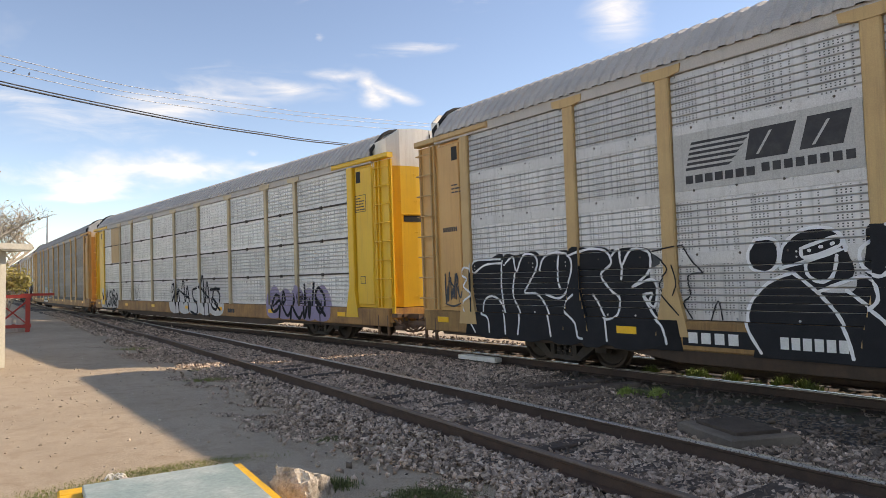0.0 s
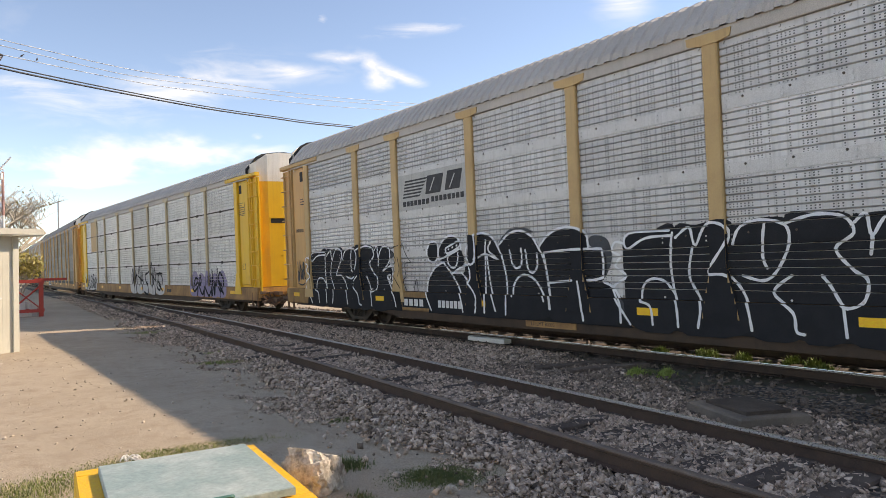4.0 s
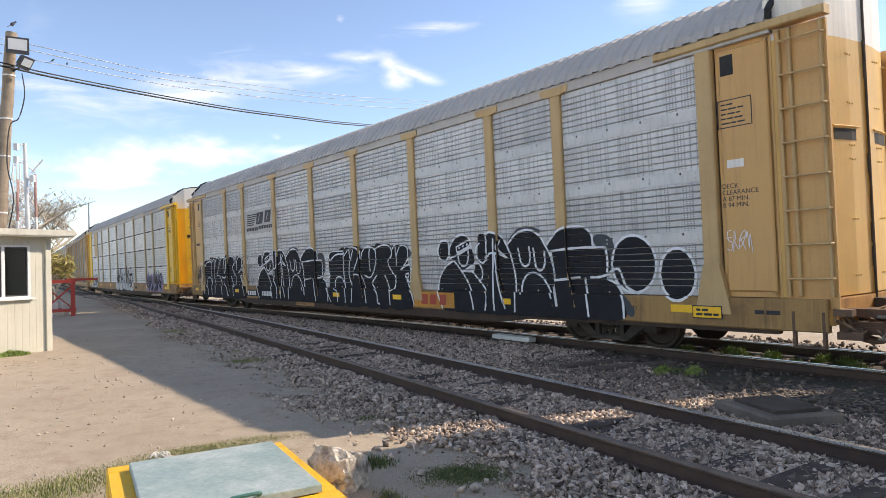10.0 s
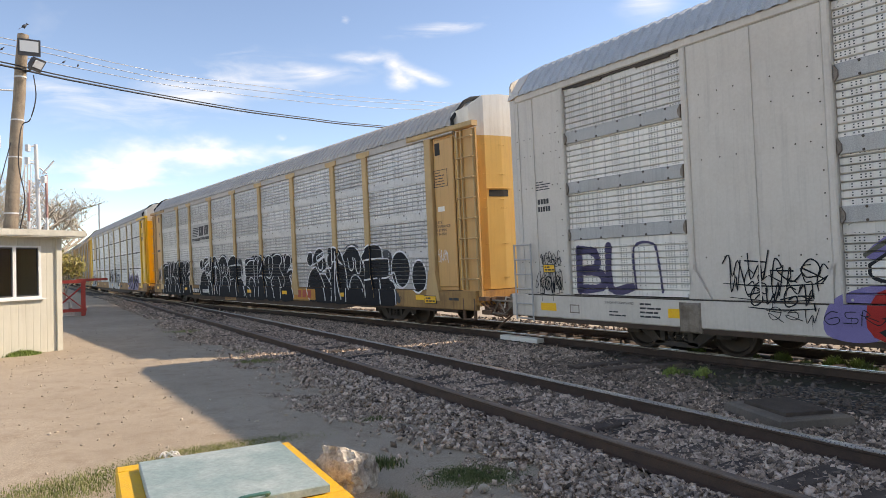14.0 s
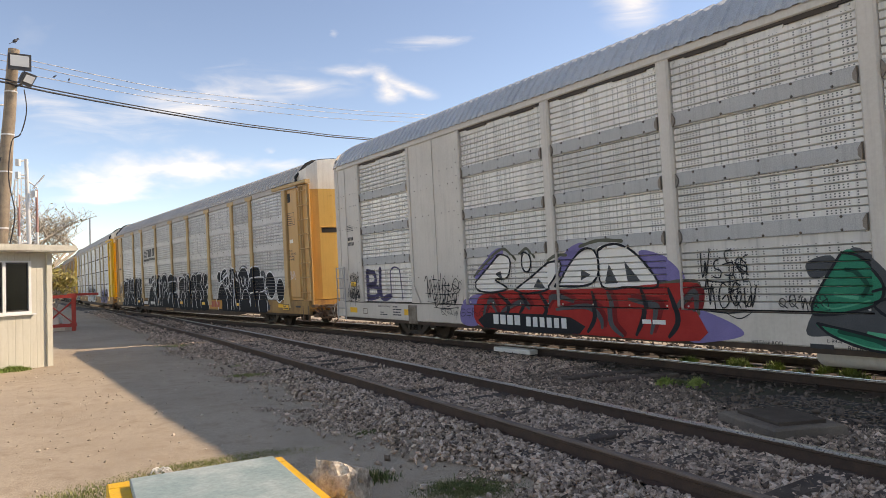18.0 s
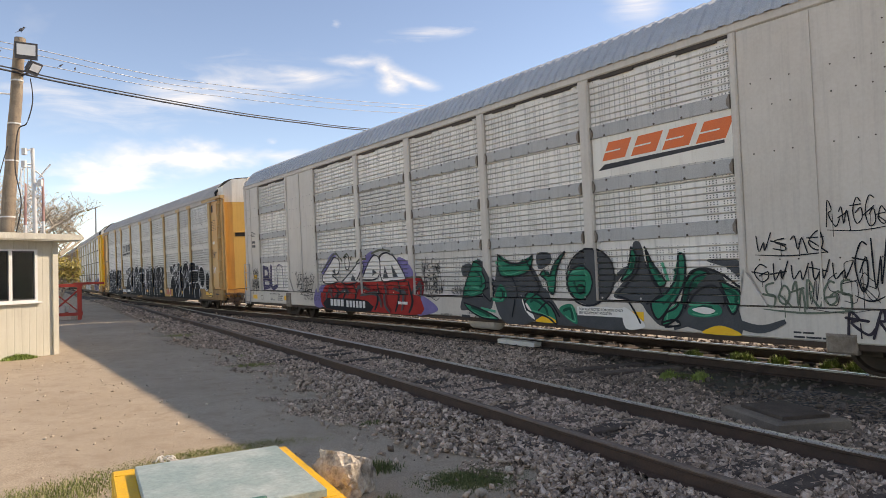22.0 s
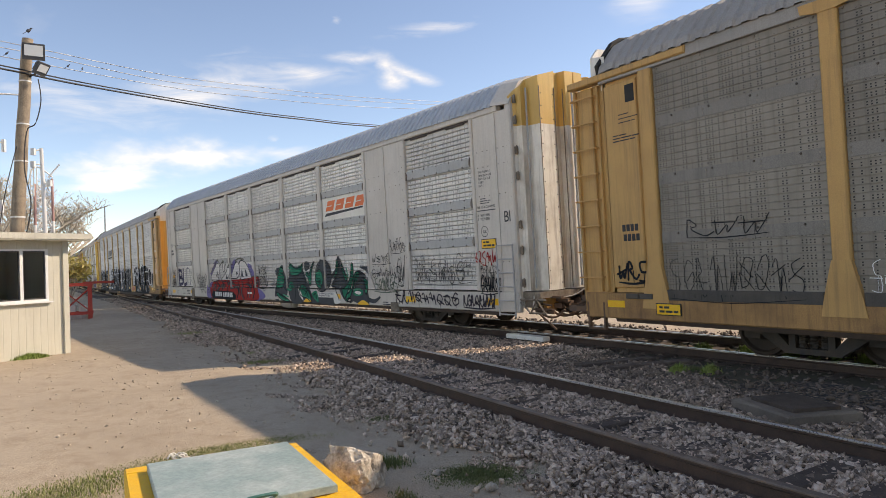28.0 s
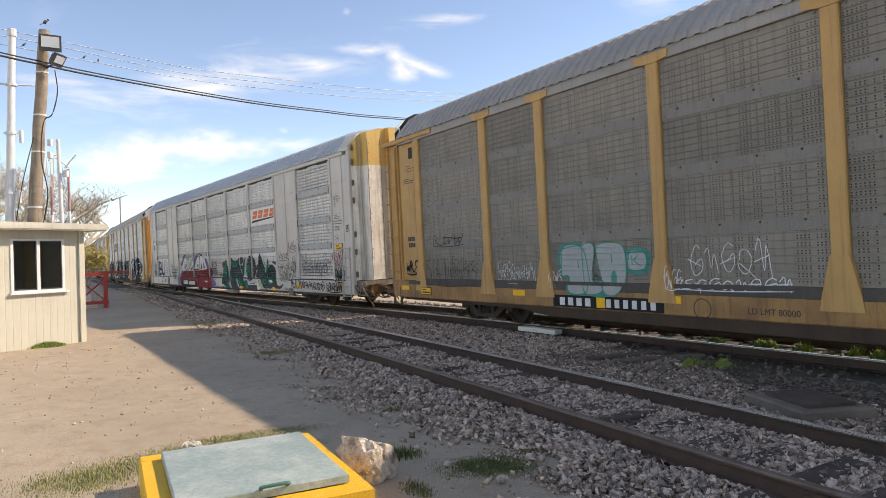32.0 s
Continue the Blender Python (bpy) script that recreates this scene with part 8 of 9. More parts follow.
p.patch([(6.35, 0.465), (6.25, 0.78), (5.0, 0.8), (3.7, 0.76), (3.5, 0.465)], 0.0118, 2)
p.put("graffiti_fill", M_GRAF_BLACK, car_grey, "black spray-painted field")
bars(M_LETTER_WHITE, car_grey, 2.05, 0.78, SIDE + 0.012, 1, 0.07, 0.1, 0.5)
number_bars(M_LETTER_WHITE, car_grey, 6.0, 0.56, SIDE + 0.014, 4, 0.17, 0.2, 0.23)
number_bars(M_LETTER_WHITE, car_grey, 4.95, 0.55, SIDE + 0.014, 6, 0.13, 0.19, 0.2)
# the green piece
ground_coat = sprayed(p, car_grey, M_GRAF_GREY, "graffiti_shadow", "dark grey ground of the green piece", 0.0, 1.0, 0.004)
ground_coat([(-0.64, 0.72), (-1.06, 1.46), (-1.28, 1.79), (-1.63, 1.52), (-1.83, 1.1), (-1.7, 0.68), (-0.99, 0.66)])
ground_coat([(-1.83, 1.13), (-2.01, 1.76), (-2.34, 1.56), (-2.91, 1.67), (-3.32, 1.14), (-3.44, 0.74), (-2.73, 0.42), (-2.08, 0.51)])
ground_coat([(-5.1, 1.37), (-4.98, 1.08), (-4.7, 0.9), (-4.35, 0.9), (-4.07, 1.08), (-3.98, 1.38), (-4.12, 1.68), (-4.42, 1.86), (-4.77, 1.84), (-5.02, 1.65)])
ground_coat([(-5.05, 1.04), (-5.49, 1.48), (-5.52, 1.92), (-5.68, 1.93), (-5.78, 1.57), (-6, 1.24), (-6.23, 1.14), (-6.1, 0.59), (-5.82, 0.76), (-5.63, 0.95)])
ground_coat([(-6.39, 0.78), (-6.56, 1.41), (-6.87, 1.49), (-7.11, 1.42), (-7.28, 1.15), (-7.42, 0.9), (-7.39, 0.49), (-6.47, 0.61)])
ground_coat([(-2.43, 0.64), (-3.46, 0.96), (-3.79, 0.75), (-4.23, 0.49), (-3.2, 0.5)])
ground_coat([(-0.75, 1.4), (-0.67, 1.61), (-0.98, 1.7), (-1.06, 1.53)])
ground_coat([(-3.16, 1.83), (-3.52, 1.84), (-3.54, 1.65), (-3.21, 1.54)])
ground_coat([(-6.88, 1.62), (-7.42, 1.6), (-7.41, 1.35), (-7.26, 1.48)])
ground_coat([(-4.21, 0.71), (-5.36, 0.75), (-5.42, 0.48), (-4.23, 0.49)])
for pts in ([(-0.8, 1.1), (-1.3, 1.45), (-1.9, 1.2), (-2.3, 0.7)], [(-2.4, 1.6), (-2.9, 1.2), (-3.4, 1.05), (-3.5, 0.55)], [(-4.9, 1.1), (-5.4, 1.5), (-5.9, 1.1), (-6.4, 0.65)], [(-6.3, 0.55), (-7.0, 0.75), (-7.7, 0.62), (-8.1, 0.75)]):
    p.stroke(pts, 0.13, 0.0095, 6, True)
    p.put("graffiti_shading", M_GRAF_GREY, car_grey, "dark grey shading strokes")
letters = sprayed(p, car_grey, M_GRAF_GREEN, "graffiti_letters", "bottle-green painted letters", 0.0, 1.0, 0.0098)
deep = sprayed(p, car_grey, M_GRAF_DEEP, "graffiti_shading", "deep green shading", 0.0, 1.0, 0.0178, 0.055)
pale = sprayed(p, car_grey, M_GRAF_MINT, "graffiti_glint", "pale green glint", 0.0, 1.0, 0.0182, 0.022)


def leaf_form(pts):
    """One green form with a deep green fold inside and a pale edge."""
    letters(pts)
    cx, cz = sum(q[0] for q in pts) / len(pts), sum(q[1] for q in pts) / len(pts)
    inner = [(cx + 0.5 * (x - cx), cz + 0.5 * (z - cz)) for x, z in pts]
    deep(inner[:max(3, len(inner) // 2 + 1)])
    pale([(cx + 0.78 * (x - cx), cz + 0.78 * (z - cz)) for x, z in pts[-3:]])


leaf_form([(-1.13, 1.73), (-1.37, 1.65), (-1.62, 1.32), (-1.5, 1.07), (-0.91, 0.93), (-0.72, 1.06)])
leaf_form([(-1.98, 1.86), (-2.27, 1.69), (-2.84, 1.67), (-3.04, 1.81), (-2.9, 1.49), (-2.24, 1.38), (-1.99, 1.51)])
leaf_form([(-3.24, 1.42), (-3.35, 1.51), (-3.49, 1.39), (-3.65, 1.64), (-3.94, 1.85), (-3.71, 1.53), (-3.61, 1.08), (-3.47, 1.11), (-3.41, 1.31)])
leaf_form([(-2.78, 1.01), (-3.02, 1.08), (-3.58, 0.8), (-3.7, 0.49), (-3.43, 0.62), (-2.92, 0.72)])
leaf_form([(-0.8, 0.82), (-1.47, 0.68), (-2, 0.5), (-1.46, 0.51), (-0.99, 0.66)])
leaf_form([(-5.49, 1.87), (-5.59, 1.72), (-5.49, 1.43), (-5.23, 1.29), (-5.41, 1.53)])
leaf_form([(-5.77, 1.86), (-5.93, 1.57), (-6.15, 1.28), (-6, 1.21), (-5.87, 1.38)])
leaf_form([(-6.41, 1.73), (-6.52, 1.68), (-6.49, 1.28), (-6.26, 0.92), (-6.01, 0.68), (-5.89, 0.95), (-6.14, 1.1), (-6.36, 1.37)])
leaf_form([(-6.51, 1.28), (-6.7, 1.47), (-6.94, 1.42), (-6.65, 1.32), (-6.49, 0.88), (-6.34, 0.69), (-6.1, 0.59), (-6.16, 0.78), (-6.4, 0.92)])
leaf_form([(-7.1, 1.31), (-7.41, 1.15), (-7.42, 0.94), (-7.32, 0.82), (-7.2, 1.06)])
leaf_form([(-4.64, 1.27), (-4.57, 1.1), (-4.4, 0.99), (-4.2, 0.99), (-4.04, 1.1), (-3.98, 1.27), (-4.06, 1.45), (-4.24, 1.55), (-4.44, 1.55), (-4.59, 1.44)])
leaf_form([(-6.59, 0.88), (-6.83, 0.97), (-7.11, 0.94), (-7.14, 0.81), (-6.86, 0.75), (-6.61, 0.78)])
leaf_form([(-2.01, 1.23), (-2.21, 1.07), (-2.16, 0.88), (-1.81, 0.91)])
leaf_form([(-3.79, 0.8), (-4.13, 0.87), (-4.23, 0.52), (-3.92, 0.64)])
rim = sprayed(p, car_grey, M_GRAF_BLACK, "graffiti_outline", "black spray outline", 0.0, 1.0, 0.019, 0.035)
rim([(-1.47, 1.23), (-1.75, 1.26), (-1.76, 0.88), (-1.5, 1.07), (-1.7, 1.16)])
rim([(-2.09, 1.1), (-2.07, 0.93)])
rim([(-2.84, 1.73), (-3.05, 1.43), (-3.21, 1.13), (-2.85, 0.9), (-2.88, 0.72)])
rim([(-2.41, 1.38), (-2.55, 1.07), (-2.43, 0.58)])
rim([(-4.66, 1.27), (-4.58, 1.09), (-4.41, 0.98), (-4.19, 0.97), (-4.02, 1.09), (-3.96, 1.27), (-4.05, 1.46), (-4.23, 1.57), (-4.45, 1.56), (-4.61, 1.45), (-4.66, 1.27)])
rim([(-4.39, 1.15), (-4.36, 1.09), (-4.29, 1.07), (-4.23, 1.09), (-4.21, 1.15), (-4.24, 1.21), (-4.3, 1.23), (-4.37, 1.21), (-4.39, 1.15)])
rim([(-5.11, 1.37), (-4.99, 1.08), (-4.7, 0.89), (-4.35, 0.88), (-4.06, 1.07), (-3.96, 1.38), (-4.11, 1.69), (-4.42, 1.87), (-4.77, 1.85), (-5.03, 1.66), (-5.11, 1.37)])
rim([(-5.17, 1.09), (-5.57, 1.43), (-5.66, 1.72)])
rim([(-5.78, 1.57), (-5.96, 1.28), (-6.04, 1.1), (-5.81, 0.93)])
rim([(-5.16, 1.04), (-5.43, 0.95), (-5.66, 0.61)])
rim([(-6.53, 0.88), (-6.67, 1.1), (-6.93, 1.23), (-7.13, 1.15), (-7.19, 0.94)])
rim([(-6.1, 0.64), (-6.34, 0.69), (-6.42, 0.61), (-6.15, 0.57)])
rim([(-6.51, 1.32), (-6.78, 1.49), (-7.11, 1.42), (-7.42, 1.21)])
rim([(-3.22, 0.73), (-3.52, 0.91), (-3.78, 0.64)])
rim([(-1.13, 1.73), (-1.37, 1.65), (-1.62, 1.32), (-1.5, 1.07), (-0.91, 0.93), (-0.72, 1.06), (-1.13, 1.73)])
rim([(-1.98, 1.86), (-2.27, 1.69), (-2.84, 1.67), (-3.04, 1.81), (-2.9, 1.49), (-2.24, 1.38), (-1.99, 1.51), (-1.98, 1.86)])
rim([(-3.24, 1.42), (-3.35, 1.51), (-3.49, 1.39), (-3.65, 1.64), (-3.94, 1.85), (-3.71, 1.53), (-3.61, 1.08), (-3.47, 1.11), (-3.41, 1.31), (-3.24, 1.42)])
rim([(-2.78, 1.01), (-3.02, 1.08), (-3.58, 0.8), (-3.7, 0.49), (-3.43, 0.62), (-2.92, 0.72), (-2.78, 1.01)])
rim([(-0.8, 0.82), (-1.47, 0.68), (-2, 0.5), (-1.46, 0.51), (-0.99, 0.66), (-0.8, 0.82)])
rim([(-5.49, 1.87), (-5.59, 1.72), (-5.49, 1.43), (-5.23, 1.29), (-5.41, 1.53), (-5.49, 1.87)])
rim([(-5.77, 1.86), (-5.93, 1.57), (-6.15, 1.28), (-6, 1.21), (-5.87, 1.38), (-5.77, 1.86)])
rim([(-6.41, 1.73), (-6.52, 1.68), (-6.49, 1.28), (-6.26, 0.92), (-6.01, 0.68), (-5.89, 0.95), (-6.14, 1.1), (-6.36, 1.37), (-6.41, 1.73)])
rim([(-6.51, 1.28), (-6.7, 1.47), (-6.94, 1.42), (-6.65, 1.32), (-6.49, 0.88), (-6.34, 0.69), (-6.1, 0.59), (-6.16, 0.78), (-6.4, 0.92), (-6.51, 1.28)])
rim([(-7.1, 1.31), (-7.41, 1.15), (-7.42, 0.94), (-7.32, 0.82), (-7.2, 1.06), (-7.1, 1.31)])
for pts in ([(-1.0, 1.2), (-1.3, 1.15)], [(-1.9, 1.7), (-2.1, 1.6)], [(-4.0, 1.45), (-4.25, 1.5)], [(-6.1, 1.6), (-6.2, 1.3)], [(-6.6, 0.95), (-6.95, 0.95)], [(-1.4, 0.72), (-1.9, 0.66)]):
    p.stroke(pts, 0.06, 0.0175, 4, True)
    p.put("graffiti_glint", M_GRAF_MINT, car_grey, "pale green glint")
for x, w in ((-3.42, 0.28), (-7.13, 0.3)):
    p.patch([(x + w, 0.51), (x + 0.6 * w, 0.6), (x, 0.64), (x - 0.7 * w, 0.59), (x - w, 0.51)], 0.018)
    p.put("graffiti_spot", M_SIGN, car_grey, "orange-yellow painted spot")
for pts in ([(-6.65, 0.86), (-6.85, 0.91), (-7.05, 0.86), (-6.9, 0.8)], [(-2.75, 0.95), (-2.95, 0.8), (-3.1, 0.55), (-2.85, 0.7)], [(-5.3, 0.85), (-5.55, 0.75), (-5.75, 0.55), (-5.35, 0.5)]):
    p.patch(pts, 0.0185)
    p.put("graffiti_glint", M_GRAF_CREAM, car_grey, "cream sprayed highlight")
field = part("notice_field", Shape().box((-5.3, SIDE - 0.01, 0.68), (-4.25, SIDE + 0.02, 0.84)), M_GRAF_CREAM, car_grey, "pale strip with small stencilled words")
lettering("FOR RESTRICTED LOADING ONLY\nSEE EQUIPMENT REGISTER", 0.066, M_LETTER, field, -4.29, 0.775, SIDE + 0.0215)
for words, x, z, size in (("L-89-4", -0.9, 0.57, 0.07), ("RELEASE ROD", 0.15, 0.5, 0.075), ("RETAINING VALVE", -1.15, 0.49, 0.08), ("2 INCH HF COMP SHOES", 11.1, 0.83, 0.06)):
    lettering(words, size, M_LETTER, car_grey, x, z, SIDE + 0.0005)
part("stencil_bar", Shape().box((-0.98, SIDE - 0.01, 0.49), (-0.68, SIDE + 0.002, 0.55)), M_LETTER, car_grey)
frame_box(M_GRIME, car_grey, 11.75, 0.62, 12.0, 0.78, SIDE - 0.002, 0.018, "card_holder")
# emblem, sill data and end data
ew = SIDE - 0.05
part("emblem_field", Shape().box((-7.44, SIDE - 0.07, 3.12), (-4.74, SIDE - 0.053, 3.82)), M_WHITE, car_grey)
for i, x in enumerate((-4.95, -5.58, -6.2, -6.82)):
    part("emblem", Shape().add([(a, ew, b) for a, b in ((x, 3.40), (x - 0.5, 3.41), (x - 0.66, 3.72), (x - 0.16, 3.71))], [(0, 1, 2, 3)]), M_LOGO_ORANGE, car_grey, "slanted orange emblem block")
    part("emblem", Shape().add([(a, ew + 0.001, b) for a, b in ((x - 0.02, 3.535), (x - 0.4, 3.545), (x - 0.42, 3.57), (x - 0.04, 3.56))], [(0, 1, 2, 3)]), M_WHITE, car_grey)
part("emblem_line", Shape().add([(a, ew, b) for a, b in ((-4.85, 3.24), (-5.0, 3.34), (-7.3, 3.39), (-7.3, 3.34))], [(0, 1, 2, 3)]), M_LETTER, car_grey)
yb = SIDE - 0.0235
lettering("EXH 19-0 W 4-7\nEXW 10-8 H 4-10\nEW 9-10 H 16-8\nIL 89-9\nIW 9-1", 0.082, M_LETTER, car_grey, -12.6, 3.62, yb, squeeze=0.72)
bars(M_LETTER, car_grey, -12.62, 3.05, yb, 3, 0.02, 0.05, 0.2)
lettering("AAR DECK CLEARANCE", 0.082, M_LETTER, car_grey, -12.5, 2.83, yb, squeeze=0.72)
part("rule", Shape().box((-13.12, yb - 0.004, 2.765), (-12.5, yb + 0.001, 2.785)), M_LETTER, car_grey)
lettering("A   90 1/2 MIN\nB   93 3/4 MIN", 0.09, M_LETTER, car_grey, -12.5, 2.64, yb, squeeze=0.78)
ring = Shape()
for i in range(24):
    a, b = 2 * math.pi * i / 24, 2 * math.pi * (i + 1) / 24
    ring.add([(-12.72 + r * math.cos(t), yb, 2.3 + r * math.sin(t)) for r, t in ((0.11, a), (0.125, a), (0.125, b), (0.11, b))], [(0, 1, 2, 3)])
part("stamp", ring, M_LETTER, car_grey)
lettering("OK", 0.09, M_LETTER, car_grey, -12.66, 2.27, yb)
sign(car_grey, -12.85, 2.02, 0.5, 0.22, yb + 0.006, "yellow warning sign with a black rim")
sign(car_grey, 12.55, 1.47, 0.34, 0.16, yb + 0.006, "small yellow warning sign")
lettering("BI", 0.34, M_LETTER, car_grey, -13.4, 2.47, SIDE - 0.012, squeeze=0.85)
number_bars(M_LETTER, car_grey, 12.8, 2.75, yb, 4, 0.06, 0.1, 0.085)
number_bars(M_LETTER, car_grey, 12.8, 2.6, yb, 5, 0.05, 0.1, 0.075)
bars(M_LETTER, car_grey, 12.85, 3.2, yb, 4, 0.02, 0.05, 0.25)
bars(M_LETTER, car_grey, 11.0, 0.7, SIDE + 0.001, 2, 0.022, 0.06, 0.22)
bars(M_LETTER, car_grey, 10.3, 0.86, SIDE + 0.001, 4, 0.03, 0.07, 0.25)
bars(M_LETTER, car_grey, 1.9, 0.58, SIDE + 0.001, 2, 0.03, 0.06, 0.25)
bars(M_LETTER, car_grey, -8.2, 0.62, SIDE + 0.001, 2, 0.025, 0.06, 0.3)

# the dusty car: the front half comes into view
for a, b in bays_of(T_POSTS, T_EDGE, 0.5):
    part("base_rail", Shape().slab((b, SIDE - 0.06, 0.86), (a, SIDE - 0.0005, 1.04), 0.012), M_BASE_RAIL, car_dusty, "soot-dark rail at the foot of the sheets")
for x in (12.75, 12.45):
    part("tread_board", Shape().slab((x - 0.14, SIDE - 0.02, 0.88), (x + 0.14, SIDE + 0.03, 0.97), 0.01), M_BASE_RAIL, car_dusty)
p = Paint(zones_yellow(True, True, 0.012))
under = sprayed(p, car_dusty, M_GRAF_TURQ, "graffiti_cloud", "turquoise spray edge", 0.0, 1.0, 0.004)
under([(6.8, 1.72), (6.82, 1.16), (6.62, 1.1), (6.55, 0.8), (6.0, 0.8), (5.98, 1.2), (6.12, 1.74)])
under([(5.06, 1.62), (4.58, 1.61), (4.6, 1.23), (5.08, 1.23)])
under([(5.9, 1.0), (5.7, 1.0), (5.5, 0.79), (5.95, 0.79)])
silver = sprayed(p, car_dusty, M_GRAF_SILVER, "graffiti_letters", "silver rounded letters on turquoise", 0.0, 1.0, 0.0078)
edge = sprayed(p, car_dusty, M_GRAF_TURQ, "graffiti_outline", "turquoise spray outline", 0.0, 1.0, 0.0125, 0.022)
for pts in ([(6.73, 1.68), (6.77, 1.18), (6.57, 1.14), (6.51, 0.83), (6.05, 0.85), (6.03, 1.21), (6.18, 1.7)], [(6.18, 1.73), (5.99, 1.78), (5.85, 1.66), (5.93, 1.09), (5.65, 1.06), (5.66, 0.86), (6.05, 0.82), (6.15, 1.09)],
            [(5.82, 1.68), (5.64, 1.76), (5.27, 1.75), (5.11, 1.63), (5.08, 1.21), (5.22, 0.87), (5.56, 0.83), (5.74, 1.27)], [(5.0, 1.57), (4.65, 1.56), (4.66, 1.29), (5.02, 1.29)]):
    silver(pts)
    edge(pts + [pts[0]])
for pts in ([(6.3, 1.45), (6.28, 1.3)], [(5.42, 1.55), (5.42, 1.4)], [(4.95, 1.52), (4.93, 1.36)], [(4.9, 1.44), (4.8, 1.52)], [(4.88, 1.42), (4.76, 1.34)]):
    edge(pts)
p.patch(oval(5.38, 1.12, 0.07, 0.13), 0.0125)
p.put("graffiti_counter", M_GRAF_TURQ, car_dusty)
tag(p, M_GRAF_WHITE, car_dusty, 2.3, 3.75, 1.2, 1.65, 51, 5, 0.016, "thin white spray scrawls")
tag(p, M_GRAF_WHITE, car_dusty, 2.0, 4.1, 0.98, 1.14, 52, 9, 0.024, "thin white spray scrawls")
tag(p, M_GRAF_WHITE, car_dusty, 7.55, 8.9, 1.05, 1.4, 53, 8, 0.016, "thin white spray scrawls")
tag(p, M_GRAF_WHITE, car_dusty, 6.75, 7.1, 1.0, 1.3, 54, 3, 0.018, "thin white spray scrawls")
tag(p, M_GRAF_WHITE, car_dusty, 3.9, 4.2, 1.0, 1.3, 55, 3, 0.018, "thin white spray scrawls")
tag(p, M_GRAF_BLACK, car_dusty, 9.7, 12.0, 0.98, 1.55, 56, 9, 0.018, "faded black spray scrawls")
tag(p, M_GRAF_BLACK, car_dusty, 10.2, 11.6, 1.9, 2.15, 57, 3, 0.025, "faded black spray scrawls")
tag(p, M_GRAF_BLACK, car_dusty, 12.4, 13.1, 1.2, 1.5, 58, 3, 0.06, "faded black spray scrawls")
part("number_plate", Shape().box((4.25, SIDE - 0.01, 0.55), (7.0, SIDE + 0.002, 0.78)), M_GRAF_BLACK, car_dusty, "black number field with a yellow square")
part("number_mark", Shape().box((5.58, SIDE, 0.57), (5.8, SIDE + 0.005, 0.76)), M_SIGN, car_dusty)
number_bars(M_LETTER_WHITE, car_dusty, 6.8, 0.585, SIDE + 0.005, 4, 0.14, 0.15, 0.235)
number_bars(M_LETTER_WHITE, car_dusty, 5.55, 0.585, SIDE + 0.005, 6, 0.11, 0.15, 0.205)
lettering("LD LMT 80000", 0.13, M_LETTER, car_dusty, 2.72, 0.62, SIDE)
ring = Shape()
for i in range(24):
    a, b = 2 * math.pi * i / 24, 2 * math.pi * (i + 1) / 24
    ring.add([(3.5 + r * math.cos(t), SIDE, 0.66 + r * math.sin(t)) for r, t in ((0.15, a), (0.165, a), (0.165, b), (0.15, b))], [(0, 1, 2, 3)])
part("stamp", ring, M_LETTER, car_dusty)
bars(M_LETTER, car_dusty, 12.9, 4.1, yd, 3, 0.016, 0.07, 0.25)
bars(M_LETTER, car_dusty, 13.05, 3.75, yd, 3, 0.02, 0.05, 0.35)
number_bars(M_LETTER, car_dusty, 12.95, 2.05, yd, 4, 0.07, 0.12, 0.095)
number_bars(M_LETTER, car_dusty, 12.93, 1.88, yd, 4, 0.07, 0.12, 0.095)
sign(car_dusty, 12.0, 0.72, 0.5, 0.2, SIDE + 0.012, "worn yellow warning sign with a black rim")

# the car ahead
p = Paint(zones_yellow(False, False))
for x0, w, top, seed in ((-3.6, 5.4, 1.95, 61), (-11.0, 3.7, 1.6, 62), (9.6, 3.0, 1.6, 63)):
    for k in range(5):
        c = x0 + w * (k + 0.5) / 5
        p.patch([(c + w * 0.11, 0.62), (c + w * 0.12, top - 0.35), (c, top - 0.1 * (k % 2)), (c - w * 0.12, top - 0.4), (c - w * 0.11, 0.62)], 0.0035 + 0.0004 * k)
        p.put("graffiti_fill", (M_GRAF_PALE, M_GRAF_LILAC)[seed == 62], car_ahead, "pale fill of painted letters")
    scrawl(p, x0 + 0.1, x0 + w - 0.1, 0.65, top - 0.15, seed, 5, 0.1, M_GRAF_BLACK, car_ahead, "graffiti_outline", "black outline of painted letters")
tag(p, M_GRAF_BLACK, car_ahead, 6.0, 7.8, 1.1, 1.7, 64, 4, 0.03)
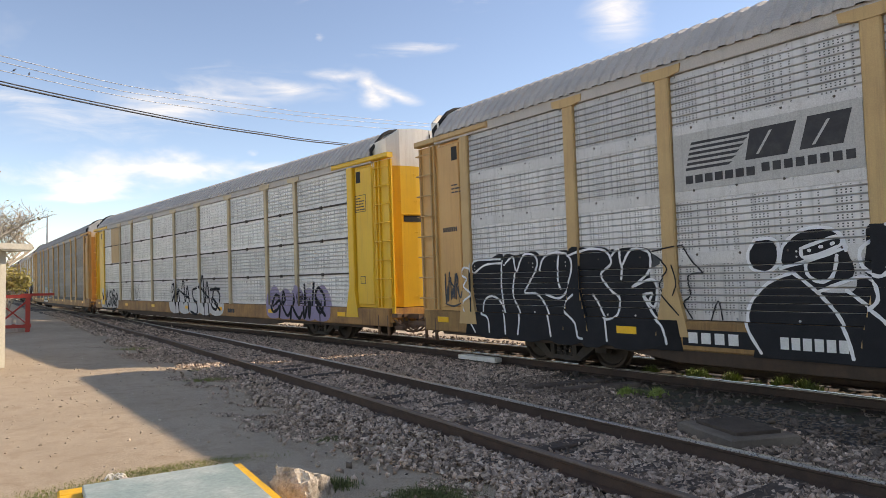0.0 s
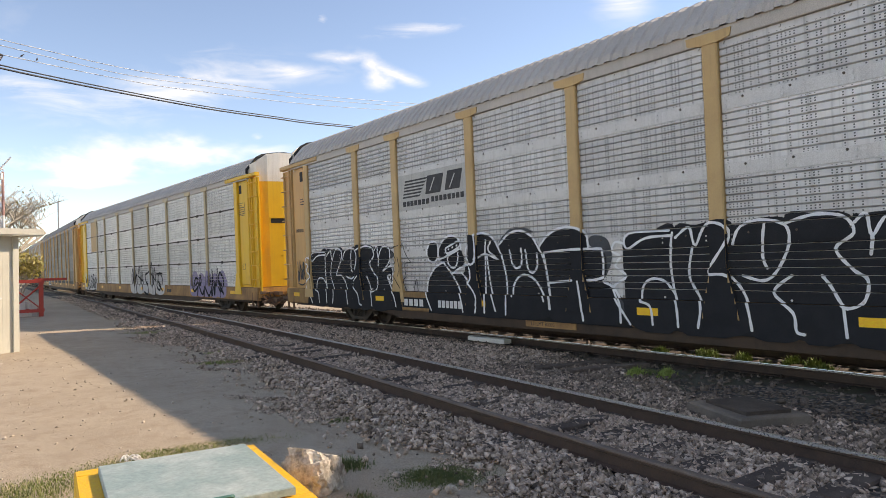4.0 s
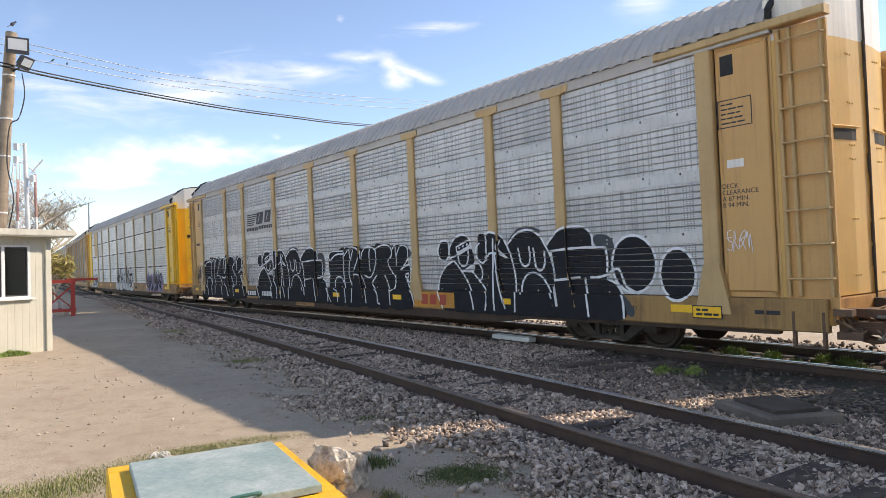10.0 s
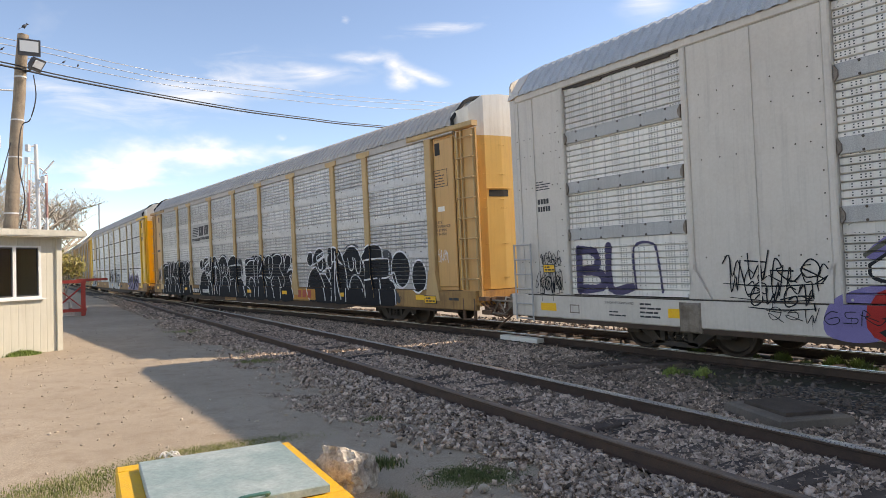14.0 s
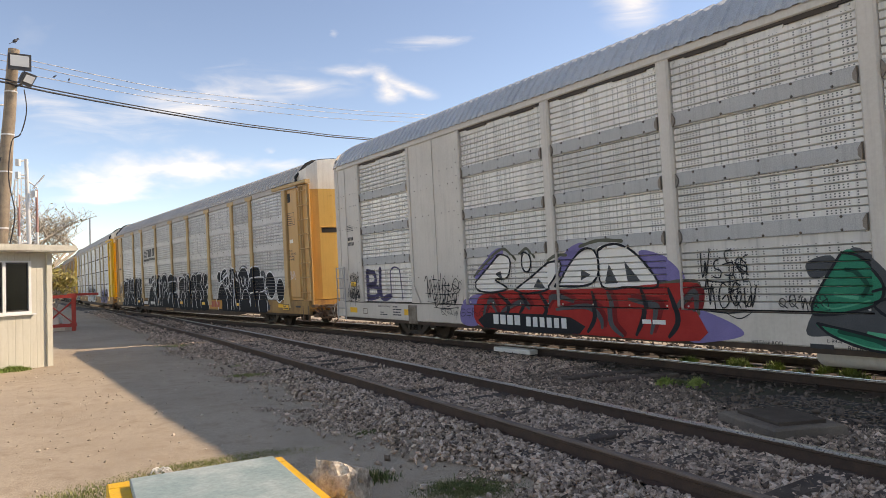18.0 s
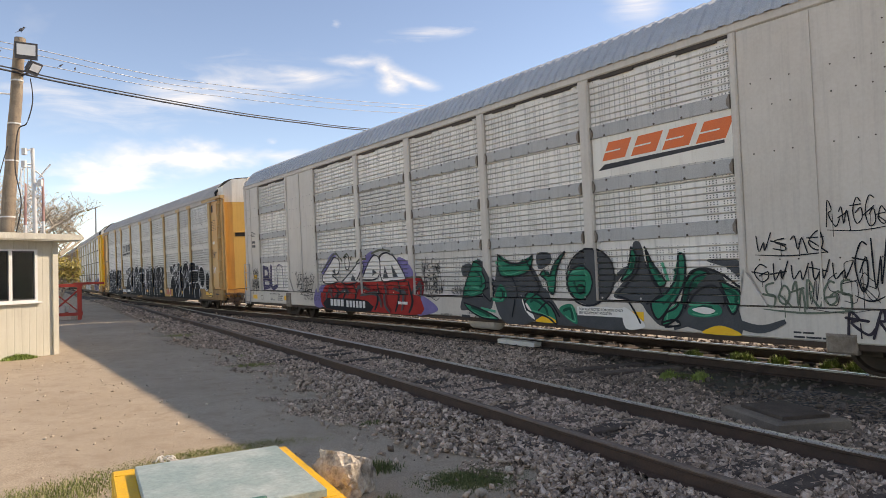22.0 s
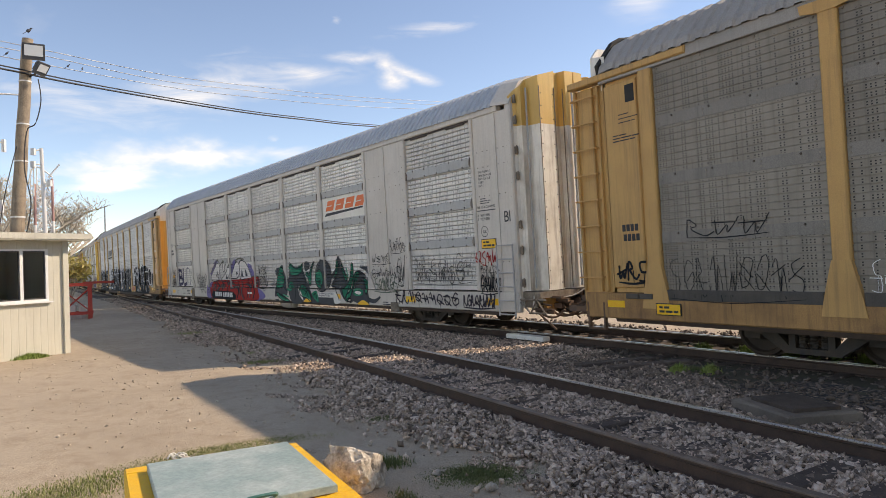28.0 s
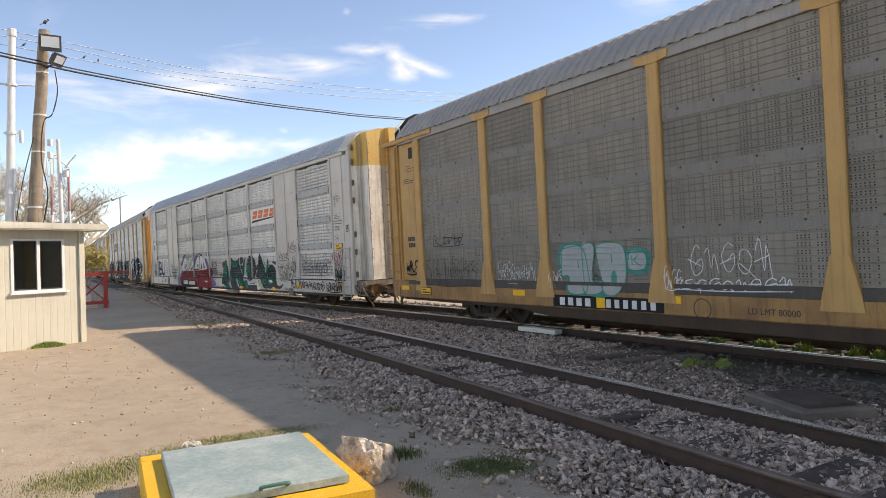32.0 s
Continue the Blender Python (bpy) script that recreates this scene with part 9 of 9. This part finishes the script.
tag(p, M_GRAF_BLACK, car_ahead, 0.9, 1.9, 1.1, 1.8, 65, 3, 0.05)
tag(p, M_GRAF_BLACK, car_ahead, -9.8, -9.2, 1.1, 1.4, 66, 3, 0.05)
part("patch_panel", Shape().slab((9.45, SIDE - 0.05, 2.9), (10.75, SIDE - 0.03, 4.7), 0.01), M_TAN, car_ahead, "plain tan replacement panel")
frame_box(M_LETTER, car_ahead, -12.95, 3.5, -12.45, 3.95, yd)
bars(M_LETTER, car_ahead, -12.5, 3.88, yd, 5, 0.03, 0.075, 0.22)
frame_box(M_LETTER, car_ahead, -12.85, 1.6, -12.62, 1.8, yd)
number_bars(M_LETTER, car_ahead, -4.1, 0.66, SIDE, 3, 0.16, 0.14, 0.2)
# the cars farther on, and an unseen one added behind for its shadow
car_second = copy_thing(car_dusty, Matrix.Identity(4))
tagged(car_second, "dusty brown autorack car far ahead in the train", "rail car", "cars of the train")
car_third = copy_thing(car_lettered, Matrix.Identity(4))
tagged(car_third, "grey autorack car farther ahead in the train", "rail car", "cars of the train")
car_fourth = copy_thing(car_dusty, Matrix.Identity(4))
tagged(car_fourth, "dark autorack car at the far end of the train", "rail car", "cars of the train")
car_last = copy_thing(car_lettered, Matrix.Identity(4))
tagged(car_last, "unseen grey autorack car added behind to carry on the train's shadow", "rail car", "cars of the train")
for c in (car_second, car_third, car_fourth, car_last):
    WHEELSETS += [o for o in c.children_recursive if o.name.startswith("wheelset")]


def motions():
    plan = [(car_lettered, 0.74), (car_grey, -28.41), (car_dusty, -58.25), (car_ahead, 30.15), (car_second, 59.55), (car_third, 88.95), (car_fourth, 118.4), (car_last, -87.7)]
    for car, off in plan:
        walk(car, [(t, car_pose(run(t) + off)) for t in range(33)])
    walk(clouds, [(t, Matrix.Rotation(radians(0.07 * (t - 13)), 4, "Z")) for t in (0, 16, 32)])
    times = [0.3 * k for k in range(107)] + [32.0]
    for ws in WHEELSETS:
        x = ws.location.copy()
        walk(ws, [(t, Matrix.Translation(x) @ Matrix.Rotation(run(t) / 0.41, 4, "Y")) for t in times])


motions()
